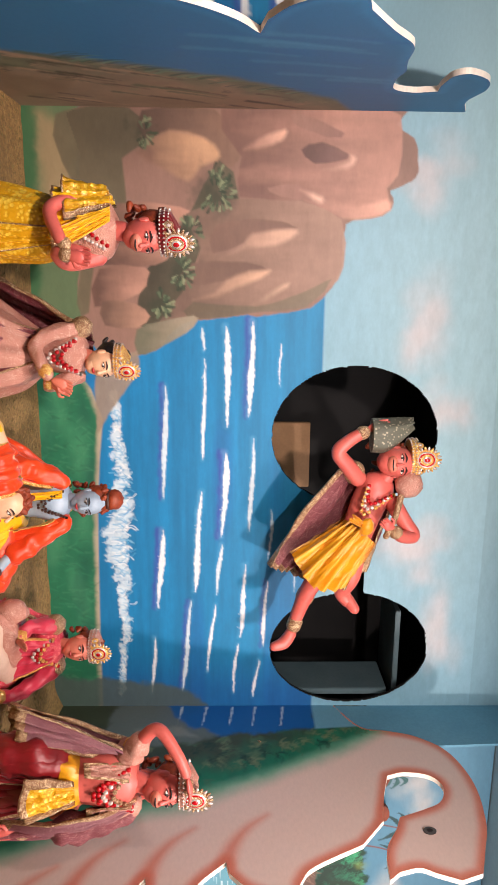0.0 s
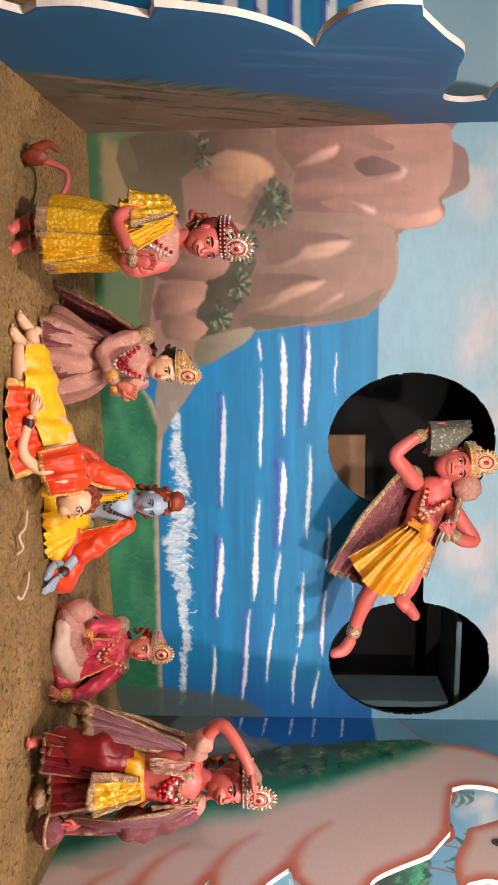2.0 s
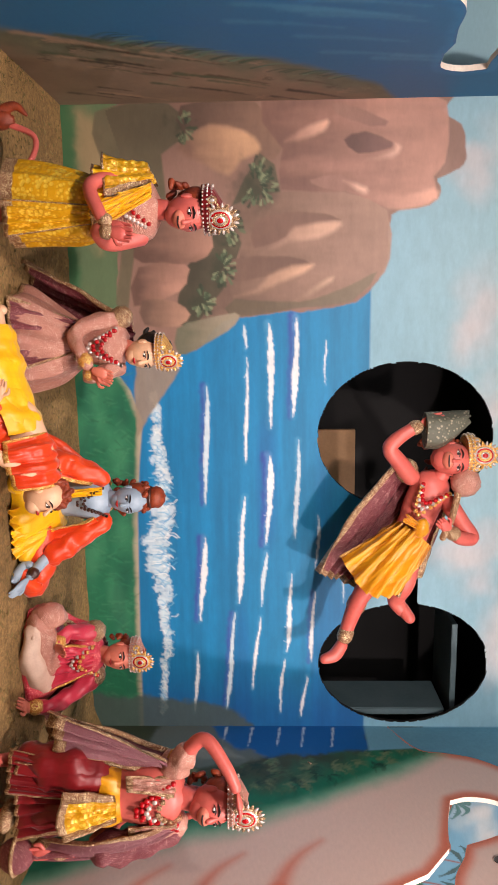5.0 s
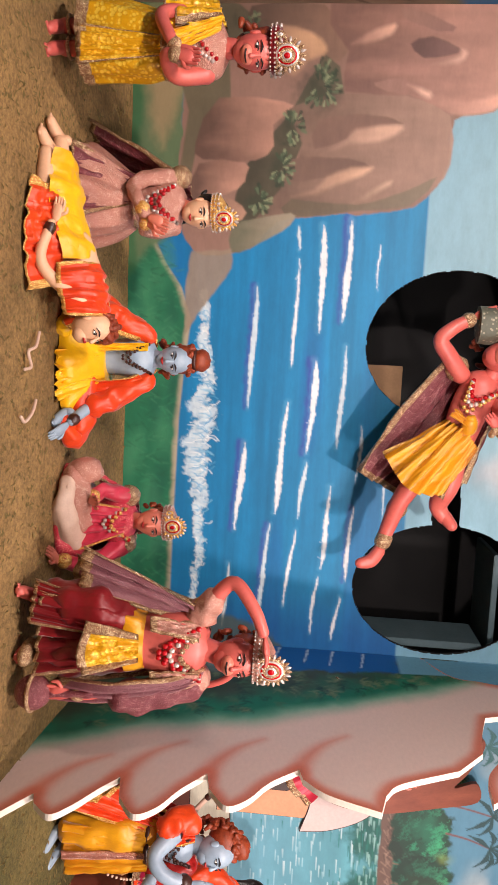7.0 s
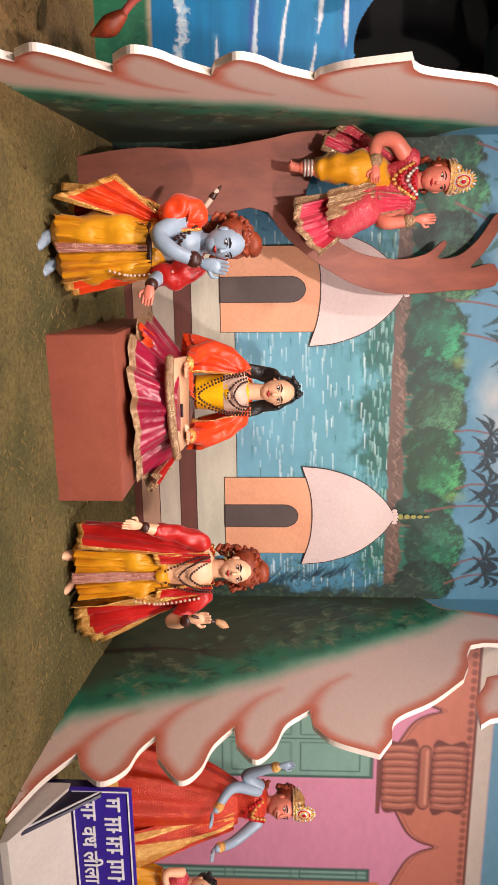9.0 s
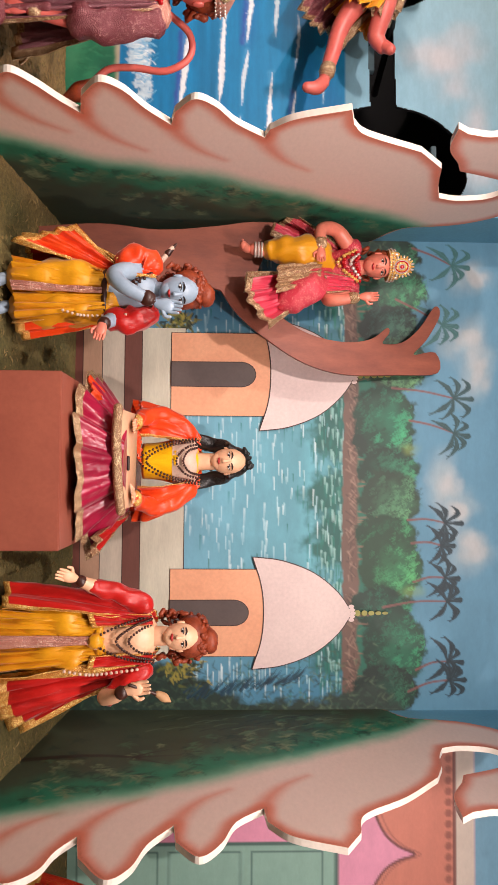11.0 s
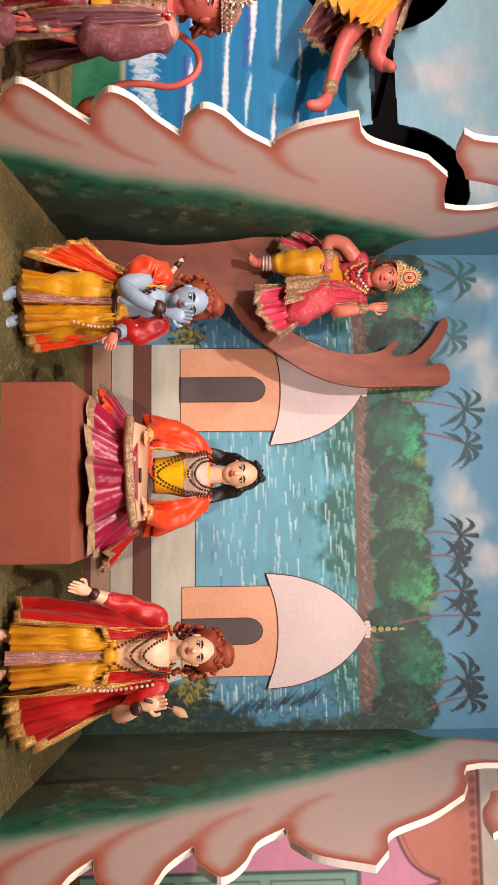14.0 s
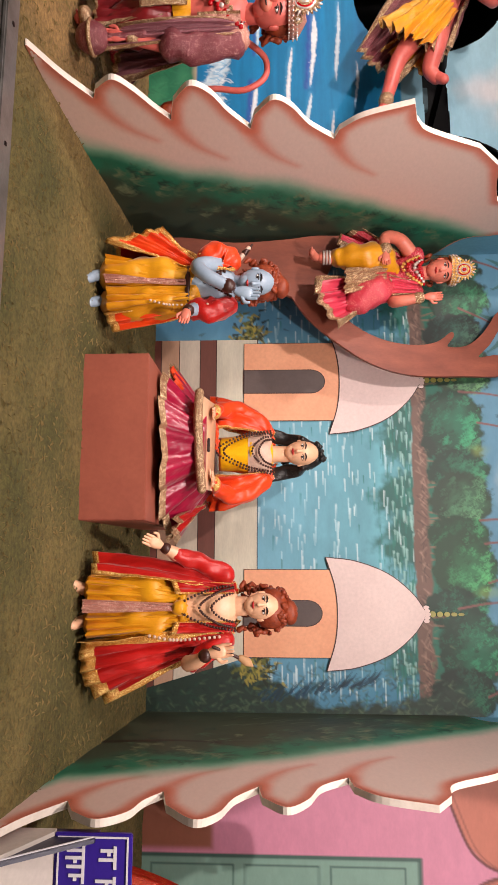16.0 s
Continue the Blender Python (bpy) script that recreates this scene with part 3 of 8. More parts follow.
FACETS = (
    ([(-0.69, 0.63), (-0.72, 0.98), (-0.58, 1.08), (-0.49, 0.94), (-0.23, 0.96), (-0.07, 0.80), (0.25, 0.75), (0.20, 0.69), (-0.22, 0.75), (-0.47, 0.65)], (78, 72, 56), (96, 88, 68)),
    ([(-0.71, 1.04), (-0.72, 1.39), (-0.51, 1.52), (-0.45, 1.41), (-0.59, 1.34), (-0.62, 1.17), (-0.58, 1.05)], (112, 86, 72), (84, 66, 56)),
    ([(-0.52, 1.01), (-0.62, 1.17), (-0.59, 1.34), (-0.53, 1.41), (-0.49, 1.40), (-0.46, 1.32), (-0.39, 1.26), (-0.44, 1.15)], (176, 138, 106), (120, 90, 74)),
    ([(0.30, 0.99), (0.03, 1.05), (-0.21, 1.25), (-0.49, 1.41), (-0.31, 1.51), (-0.07, 1.32), (0.11, 1.25), (0.29, 1.11)], (78, 72, 56), (58, 56, 42)),
    ([(-0.07, 0.79), (-0.28, 0.90), (-0.27, 1.22), (-0.23, 1.26), (-0.16, 1.17), (-0.06, 1.18), (0.01, 1.09), (0.01, 0.83)], (150, 112, 96), (92, 68, 58)),
    ([(0.22, 0.78), (0.03, 0.81), (0.02, 1.04), (0.08, 1.05), (0.15, 1.01)], (152, 114, 98), (92, 68, 58)),
    ([(0.31, 0.83), (0.19, 0.82), (0.20, 0.98), (0.26, 1.06), (0.32, 0.99)], (146, 112, 94), (96, 74, 62)),
    ([(-0.24, 1.25), (-0.31, 1.51), (-0.30, 1.82), (-0.22, 2.02), (0.01, 2.04), (0.12, 1.97), (0.20, 1.83), (0.23, 1.57), (0.27, 1.29), (0.29, 1.11), (0.11, 1.25), (-0.07, 1.32)], (132, 104, 90), (104, 82, 70)),
    ([(-0.05, 1.38), (-0.18, 1.39), (-0.22, 1.60), (-0.18, 1.80), (-0.14, 1.58), (-0.10, 1.53)], (96, 72, 62), (112, 86, 74)),
    ([(-0.02, 1.41), (-0.10, 1.54), (-0.15, 1.58), (-0.17, 1.80), (-0.13, 1.77), (-0.09, 1.69), (-0.08, 1.55)], (172, 138, 118), (128, 100, 86)),
    ([(0.11, 1.22), (0.00, 1.27), (-0.01, 1.53), (0.03, 1.66), (0.08, 1.45)], (92, 70, 60), (108, 84, 72)),
    ([(0.18, 1.28), (0.14, 1.39), (0.08, 1.45), (0.04, 1.56), (0.03, 1.67), (0.07, 1.62), (0.10, 1.54), (0.16, 1.40)], (176, 140, 116), (132, 104, 88)),
    ([(0.20, 1.57), (0.10, 1.74), (0.11, 1.76), (0.16, 1.68), (0.20, 1.60)], (168, 138, 116), (130, 104, 88)),
    ([(0.28, 1.26), (0.19, 1.28), (0.21, 1.60), (0.13, 1.85), (0.07, 1.98), (0.21, 1.86), (0.24, 1.60)], (104, 92, 76), (92, 80, 64)),
    ([(-0.32, 1.51), (-0.51, 1.52), (-0.72, 1.42), (-0.75, 2.18), (-0.63, 2.30), (-0.43, 2.29), (-0.37, 2.24), (-0.27, 2.26), (-0.23, 2.16), (-0.23, 2.02), (-0.31, 1.82)], (152, 112, 98), (112, 82, 72)),
    ([(-0.71, 1.79), (-0.62, 2.02), (-0.60, 1.94), (-0.66, 1.77)], (112, 82, 74), (130, 98, 86)),
    ([(-0.54, 1.53), (-0.60, 1.63), (-0.63, 1.73), (-0.60, 1.73), (-0.56, 1.67)], (186, 146, 126), (150, 112, 98)),
    ([(-0.54, 1.81), (-0.58, 1.91), (-0.52, 2.05), (-0.49, 1.99), (-0.48, 1.88)], (104, 76, 70), (88, 64, 58)),
    ([(-0.45, 1.92), (-0.49, 2.05), (-0.52, 2.05), (-0.50, 2.08), (-0.46, 2.04)], (188, 150, 132), (160, 122, 106)),
    ([(-0.36, 1.65), (-0.39, 1.79), (-0.32, 1.92), (-0.30, 1.92), (-0.31, 1.82), (-0.33, 1.70)], (120, 88, 78), (136, 102, 90)),
    ([(-0.36, 1.81), (-0.35, 1.84), (-0.32, 1.92), (-0.30, 1.92), (-0.31, 1.88)], (196, 160, 140), (170, 130, 112)),
    ([(-0.31, 1.92), (-0.23, 2.02), (-0.23, 2.16), (-0.27, 2.26), (-0.32, 2.24), (-0.28, 2.10)], (184, 138, 120), (150, 112, 98)),
    ([(0.46, 0.99), (0.33, 0.99), (0.29, 1.11), (0.26, 1.28), (0.29, 1.30), (0.35, 1.24), (0.43, 1.09)], (126, 116, 98), (92, 92, 74)),
)


def facet(s, pts, lit, dim):
    """A brushed rock face, lit along its top and dim at its foot, with a firm edge."""
    line = spline(pts, 2, True)
    q = np.array(line)
    lo, hi = q[:, 1].min(), q[:, 1].max()
    k = s.near(line, 0.02)
    u, v = s.u[k] + 0.012 * (fbm(s.u[k] * 16, s.v[k] * 16, 3) - 0.47), s.v[k]
    side = edge_distance(u, v, line) * np.where(inside(u, v, line), 1, -1)
    t = np.clip((v - lo) / (hi - lo) * 1.25 - 0.15 + 0.7 * (fbm(u * 14, v * 4, 8) - 0.47), 0, 1)[:, None]
    soft = 0.006 + 0.010 * (sum(lit) > 470)
    s.lay(k, (0.82 if sum(lit) > 470 else 0.95) * step(-soft, soft, side), np.array(lin(*dim)) * (1 - t) + np.array(lin(*lit)) * t)


for pts, lit, dim in FACETS:
    facet(s1, pts, [min(255, c * 1.26) for c in lit], [min(255, c * 1.12) for c in dim])
s1.fill([(0.44, 0.99), (0.54, 1.00), (0.75, 0.85), (0.88, 0.77), (0.64, 0.76), (0.46, 0.79)], (150, 132, 112), 0.008, 0.9, 0.01)
for bu, bv, r, n in ((-0.35, 1.39, 0.100, 70), (-0.15, 1.26, 0.065, 40), (0.04, 1.22, 0.070, 46), (0.20, 1.12, 0.055, 34), (-0.61, 1.05, 0.050, 26)):
    s1.blot(bu, bv - 0.02, r, r, (52, 58, 42), 0.9, 0.7, 0.05, 9)
    for i in range(n):
        a, q = rng.uniform(-0.9, 3.6), r * rng.uniform(0.25, 1.0)
        u, v = bu + q * math.cos(a), bv + q * math.sin(a) * 0.8
        t = a + rng.normal(0, 0.35)
        L = rng.uniform(0.016, 0.03)
        s1.stroke([(u, v), (u + L * 0.5 * math.cos(t), v + L * 0.5 * math.sin(t)), (u + L * math.cos(t), v + L * math.sin(t))], 0.003, 0.0075, ((62, 78, 56), (96, 112, 82), (140, 148, 112), (46, 60, 44))[i % 4], 0.004, 0.8)
rock_line = [tuple(q) for q in spline(ROCK, 3, True)]
k = np.nonzero(inside(s1.u, s1.v, rock_line))[0]
s1.c[k] *= (1 + 0.40 * (fbm(s1.u[k] * 4.5 + 0.6 * s1.v[k], s1.v[k] * 3.0 - s1.u[k] * 2, 91) - 0.47))[:, None]
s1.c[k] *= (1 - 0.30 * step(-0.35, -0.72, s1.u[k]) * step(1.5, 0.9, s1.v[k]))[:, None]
# above 2.88 the sky paint is darkened to stand in for a dimmer ceiling cove
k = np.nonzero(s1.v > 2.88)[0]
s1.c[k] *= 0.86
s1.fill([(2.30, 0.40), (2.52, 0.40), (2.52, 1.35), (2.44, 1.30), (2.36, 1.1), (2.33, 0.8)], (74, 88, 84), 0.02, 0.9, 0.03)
s1.grain(14, 40, 0.10)
for cx, cz, rx, rz in (HOLE_A, HOLE_B):
    a = np.sqrt(((s1.u - cx) / rx) ** 2 + ((s1.v - cz) / rz) ** 2)
    near = np.abs(a - 1) * min(rx, rz) < 0.0045
    s1.u[near], s1.v[near] = cx + (s1.u[near] - cx) / a[near], cz + (s1.v[near] - cz) / a[near]
in_hole = inside(s1.u, s1.v, opening) & (edge_distance(s1.u, s1.v, opening) > 0.0035)
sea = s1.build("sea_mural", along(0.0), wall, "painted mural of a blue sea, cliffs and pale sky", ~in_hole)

# the scene to the left: more sea
s0 = Sheet(-3.55, LEFT - 0.0, 0.40, WALL_TOP, 0.016, (150, 190, 200))
sea_mural(s0, 2.0, 9)
for i in range(16):
    u = -3.4 + 2.4 * rng.rand()
    v = 0.6 + 1.3 * rng.rand()
    wave(s0, u, min(u + 0.6, -0.8), v, v + 0.01, 0.022, 90 + i, i % 2)
for i in range(7):
    v = 0.85 + 0.17 * i
    wave(s0, -1.6, -0.78, v, v + 0.01, 0.026, 130 + i, True)
s0.build("sea_mural", along(0.0), wall, "painted mural of a blue sea with white waves")

# second scene: river, bank, trees, palms
s2 = Sheet(MID, RIGHT, 0.40, WALL_TOP, 0.0058, (120, 166, 190))
t = np.clip((s2.v - 2.2) / 0.5, 0, 1)[:, None]
s2.c = np.array(lin(76, 130, 156)) * (1 - t) + np.array(lin(92, 142, 168)) * t
for u, v, w, h, sd in ((3.05, 2.58, 0.16, 0.13, 21), (3.22, 2.64, 0.16, 0.10, 22), (3.82, 2.48, 0.14, 0.10, 23), (4.12, 2.60, 0.14, 0.12, 24), (3.95, 2.52, 0.10, 0.12, 25), (2.7, 2.62, 0.1, 0.1, 26)):
    cloud(s2, u, v, w, h, (150, 168, 176), sd)
    cloud(s2, u, v + 0.02, w * 0.6, h * 0.6, (178, 180, 180), sd + 50)
below = s2.v < 1.97
shade = fbm(s2.u * 1.4, s2.v * 9, 77)[:, None]
far = np.clip((s2.v - 1.1) / 0.85, 0, 1)[:, None]
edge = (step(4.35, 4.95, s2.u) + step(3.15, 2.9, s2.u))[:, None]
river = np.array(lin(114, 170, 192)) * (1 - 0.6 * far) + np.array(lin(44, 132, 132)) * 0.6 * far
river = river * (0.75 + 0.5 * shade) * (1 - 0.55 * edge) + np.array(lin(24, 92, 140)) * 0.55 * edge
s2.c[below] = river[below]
for u, ru in ((3.30, 0.16), (3.52, 0.17), (3.86, 0.13), (4.10, 0.17), (4.60, 0.22), (2.75, 0.25)):
    s2.blot(u, 1.90, ru, 0.16, (16, 84, 76), 0.5, 0.95, 0.05, int(u * 50), 20)
for i in range(620):
    u, v = 2.55 + 2.35 * rng.rand(), 1.12 + 0.84 * rng.rand()
    w = 0.035 + 0.06 * rng.rand()
    k = (v - 1.12) / 0.84
    dark = rng.rand() < 0.12 + 0.5 * (k > 0.62)
    s2.stroke([(u, v), (u + w, v + rng.normal(0, 0.002))], 0.0034, 0.0012, ((20, 104, 96), (30, 118, 112))[i % 2] if dark else ((206, 226, 228), (172, 208, 216))[i % 2], 0.003, 0.8, smooth=False)
for i in range(420):
    u = 2.55 + 2.3 * rng.rand()
    v = 1.80 + 0.15 * rng.rand() ** 0.6
    s2.stroke([(u, v), (u + 0.05, v)], 0.006, 0.002, ((18, 92, 84), (20, 110, 96), (140, 186, 180))[i % 3], 0.003, 0.7, smooth=False)
s2.fill([(2.4, 1.945), (5.1, 1.935), (5.1, 2.03), (2.4, 2.03)], (100, 76, 66), 0.005, 1, 0.012)
for i in range(260):
    u = 2.5 + 2.5 * rng.rand()
    s2.stroke([(u, 1.955 + 0.05 * rng.rand()), (u + 0.03, 1.97 + 0.05 * rng.rand())], 0.004, 0.002, ((66, 50, 44), (150, 120, 104))[i % 2], 0.004, 0.6, smooth=False)
s2.fill([(2.4, 2.02), (5.1, 2.02), (5.1, 2.16), (2.4, 2.16)], (20, 96, 78), 0.012, 1, 0.02)


def clump(s, u, v, ru, rv, tone, n, seed):
    """A painted tree crown: dark at its foot, lighter towards one upper edge, with drooping leaf dabs in loose tufts."""
    r = np.random.RandomState(seed)
    dim, mid = tuple(int(c * 0.42) for c in tone), tuple(int(c * 0.82) for c in tone)
    for k in range(7):
        a = 2 * math.pi * k / 7 + r.normal(0, 0.2)
        s.blot(u + ru * 0.42 * math.cos(a), v + rv * 0.42 * math.sin(a), ru * 0.68, rv * 0.68, dim, 0.16, 1.0, 0.018, seed + k, 34)
    s.blot(u + ru * 0.16, v + rv * 0.25, ru * 0.8, rv * 0.7, mid, 0.9, 0.85, 0.03, seed, 20)
    for _ in range(n // 9):
        a, q = r.rand() * 6.28, math.sqrt(r.rand()) * 0.95
        x, y = u + ru * q * math.cos(a), v + rv * q * math.sin(a)
        up = min(1, max(0, 0.5 + 0.55 * q * math.sin(a + 0.5)))
        lit = r.rand() < 0.25 + 0.7 * up
        col = tuple(int(min(255, c * (0.72 + 0.45 * up) + 30 * up * up * w)) for c, w in zip(tone, (1.0, 0.8, 0.3))) if lit else dim
        for k in range(9):
            px, py = x + r.normal(0, 0.014), y + r.normal(0, 0.010)
            s.stroke([(px, py + 0.006), (px + 0.006, py + 0.003), (px + 0.009, py - 0.007)], 0.0034, 0.0014, col, 0.0025, 0.5 if lit else 0.45)


def palm(s, bu, bv, px, pz, size, leaf, seed):
    """A painted palm: thin curved trunk and a crown of drooping feathered fronds."""
    r = np.random.RandomState(seed)
    s.stroke([(bu, bv), (bu * 0.45 + px * 0.55 - 0.012, bv * 0.5 + pz * 0.5), (px, pz)], 0.0060, 0.0045, (116, 72, 70), 0.003, 0.95)
    for k in range(7):
        a = radians(-34 + 248 * k / 6) + r.normal(0, 0.14)
        L = size * r.uniform(0.85, 1.25)
        tip = (px + L * math.cos(a), pz + L * 0.85 * math.sin(a) - 0.34 * L)
        mid = (px + L * 0.55 * math.cos(a), pz + L * 0.6 * math.sin(a) + 0.06 * L)
        line = spline([(px, pz), mid, tip], 5)
        half = len(line) // 2
        s.stroke(line[:half + 1], 0.004, 0.0145, leaf, 0.003, 1.0, 0.003, seed + k, smooth=False)
        s.stroke(line[half:], 0.0145, 0.001, leaf, 0.003, 1.0, 0.003, seed + k, smooth=False)
        for q in line[3::3]:
            s.stroke([q, (q[0] + r.normal(0, 0.006), q[1] - 0.022 * r.uniform(0.6, 1.1))], 0.004, 0.001, leaf, 0.003, 0.9, smooth=False)
        s.stroke([(p[0], p[1] + 0.003) for p in line[1:-1]], 0.002, 0.001, tuple(min(255, c + 34) for c in leaf), 0.002, 0.4, smooth=False)


CROWNS = ((2.60, 0.10, 2.19, (34, 92, 70)), (2.78, 0.12, 2.235, (40, 116, 82)), (2.97, 0.10, 2.19, (44, 92, 80)), (3.175, 0.14, 2.225, (70, 126, 88)), (3.56, 0.12, 2.16, (40, 104, 80)), (3.45, 0.155, 2.17, (24, 124, 92)),
          (3.73, 0.11, 2.19, (30, 112, 84)), (3.88, 0.145, 2.20, (64, 124, 90)), (4.07, 0.10, 2.17, (40, 128, 84)), (4.23, 0.18, 2.20, (52, 142, 92)), (4.44, 0.10, 2.15, (26, 112, 84)), (4.64, 0.20, 2.215, (24, 118, 86)), (4.86, 0.12, 2.17, (20, 84, 66)))
for i, (u, ru, cv, tone) in enumerate(CROWNS):
    for k in range(4):
        x = u + ru * rng.uniform(-0.8, 0.8)
        s2.stroke([(x, 2.02), (x + rng.normal(0, 0.008), 2.09), (x + rng.normal(0, 0.025), 2.16)], 0.0045, 0.002, (126, 96, 80), 0.003, 0.8)
        s2.stroke([(x, 2.07), (x + rng.choice((-0.03, 0.03)), 2.12)], 0.003, 0.0015, (126, 96, 80), 0.003, 0.7, smooth=False)
    clump(s2, u, cv - 0.01, ru, 0.155, tone, 560, 200 + i)
s2.blot(3.62, 2.285, 0.035, 0.05, (132, 156, 74), 0.9, 0.45, 0.02, 4)
s2.blot(4.36, 2.30, 0.03, 0.06, (132, 160, 84), 0.9, 0.4, 0.02, 6)
for i, (bu, bv, px, pz, size) in enumerate(((2.555, 2.31, 2.645, 2.518, 0.125), (2.83, 2.22, 2.961, 2.465, 0.125), (3.30, 2.20, 3.351, 2.525, 0.14), (3.47, 2.29, 3.534, 2.525, 0.13), (3.99, 2.28, 4.003, 2.475, 0.115),
                                            (4.11, 2.30, 4.12, 2.455, 0.10), (4.31, 2.31, 4.287, 2.475, 0.105), (4.44, 2.15, 4.409, 2.485, 0.11), (4.76, 2.32, 4.716, 2.485, 0.12), (4.87, 2.28, 4.812, 2.49, 0.11))):
    palm(s2, bu, bv, px, pz, size, (50, 100, 100) if i < 2 else (28, 66, 70) if i < 4 else (20, 44, 54), 300 + i * 9)
# dark thicket on both sides
for u0, sg in ((MID, 1), (RIGHT, -1)):
    side = [(u0 - sg * 0.02, 0.38), (u0 + sg * 0.33, 0.38), (u0 + sg * 0.27, 0.8), (u0 + sg * 0.24, 1.12), (u0 + sg * 0.12, 1.3), (u0 + sg * 0.06, 1.5), (u0 + sg * 0.07, 1.8), (u0 + sg * 0.15, 2.1), (u0 - sg * 0.02, 2.3)]
    s2.fill(side, (34, 52, 44), 0.02, 1, 0.05)
    for i in range(650):
        u, v = u0 + sg * abs(rng.normal(0, 0.16)), 0.5 + 1.7 * rng.rand()
        a = rng.uniform(0.3, 2.8)
        s2.stroke([(u, v), (u + 0.026 * math.cos(a), v + 0.026 * math.sin(a))], 0.005, 0.0015, ((24, 40, 36), (58, 84, 66), (86, 106, 78), (30, 66, 52))[i % 4], 0.005, 0.55, smooth=False)
for bu, bv in ((4.74, 1.10), (2.97, 1.08)):
    for i in range(120):
        a = rng.uniform(0, 3.14)
        u, v = bu + rng.normal(0, 0.05), bv + rng.normal(0, 0.05)
        s2.stroke([(u, v), (u + 0.03 * math.cos(a), v + 0.035 * math.sin(a))], 0.008, 0.002, ((30, 40, 26), (92, 96, 42), (150, 138, 60))[i % 3], 0.003, 0.9, smooth=False)
for i in range(90):
    t = rng.rand()
    u, v = 4.90 - 0.10 * t + rng.normal(0, 0.012), 1.12 + 0.62 * t
    s2.stroke([(u, v), (u - 0.03 - 0.03 * rng.rand(), v + 0.03 + 0.03 * rng.rand())], 0.005, 0.001, ((14, 52, 76), (22, 66, 80), (12, 40, 52))[i % 3], 0.003, 0.85, smooth=False)
s2.grain(16, 34, 0.09, 17)
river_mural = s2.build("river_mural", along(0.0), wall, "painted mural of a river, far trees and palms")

# painted stone steps on the river bank
LINE = plain("dark_brown_outline_paint", (70, 44, 40), (58, 36, 32), 9, 60, 0.5)
for lo, hi, col in ((0.50, 0.585, (112, 62, 52)), (0.585, 0.685, (190, 150, 124)), (0.685, 0.80, (208, 196, 178)), (0.80, 0.89, (118, 72, 62)), (0.89, 1.115, (214, 208, 188))):
    m = plain("step_paint", col, tuple(int(c * 0.9) for c in col), 5, 60, 0.55, stretch=(0.6, 1, 3))
    slab("painted_step", [[(3.0, lo + 0.003), (4.86 - 0.30 * (lo - 0.5), lo + 0.003), (4.86 - 0.30 * (hi - 0.5), hi), (3.0, hi)]], 0.003, along(-0.004), m, m, wall)
    slab("painted_line", [[(3.0, hi), (4.86 - 0.30 * (hi - 0.5), hi), (4.86 - 0.30 * (hi - 0.5), hi + 0.004), (3.0, hi + 0.004)]], 0.003, along(-0.0046), LINE, LINE, wall)

# two painted huts with domed roofs
PEACH = plain("peach_paint", (238, 174, 136), (222, 154, 118), 2.4, 60, 0.55)
ROOFP = plain("pale_pink_paint", (226, 204, 198), (210, 186, 182), 2.0, 60, 0.55)
DOORP = plain("grey_brown_paint", (96, 82, 78), (80, 68, 66), 4, 60, 0.55)
GOLDP = plain("yellow_green_paint", (150, 146, 70), (120, 120, 56), 8, 60, 0.5)


def grown(pts, d):
    c = np.mean(pts, 0)
    out = []
    n = len(pts)
    for i in range(n):
        a, b, e = np.array(pts[i - 1]), np.array(pts[i]), np.array(pts[(i + 1) % n])
        n1, n2 = np.array([(b - a)[1], -(b - a)[0]]), np.array([(e - b)[1], -(e - b)[0]])
        nn = n1 / (np.linalg.norm(n1) + 1e-9) + n2 / (np.linalg.norm(n2) + 1e-9)
        nn /= np.linalg.norm(nn) + 1e-9
        if nn @ (b - c) < 0:
            nn = -nn
        out.append(tuple(b + nn * d))
    return out


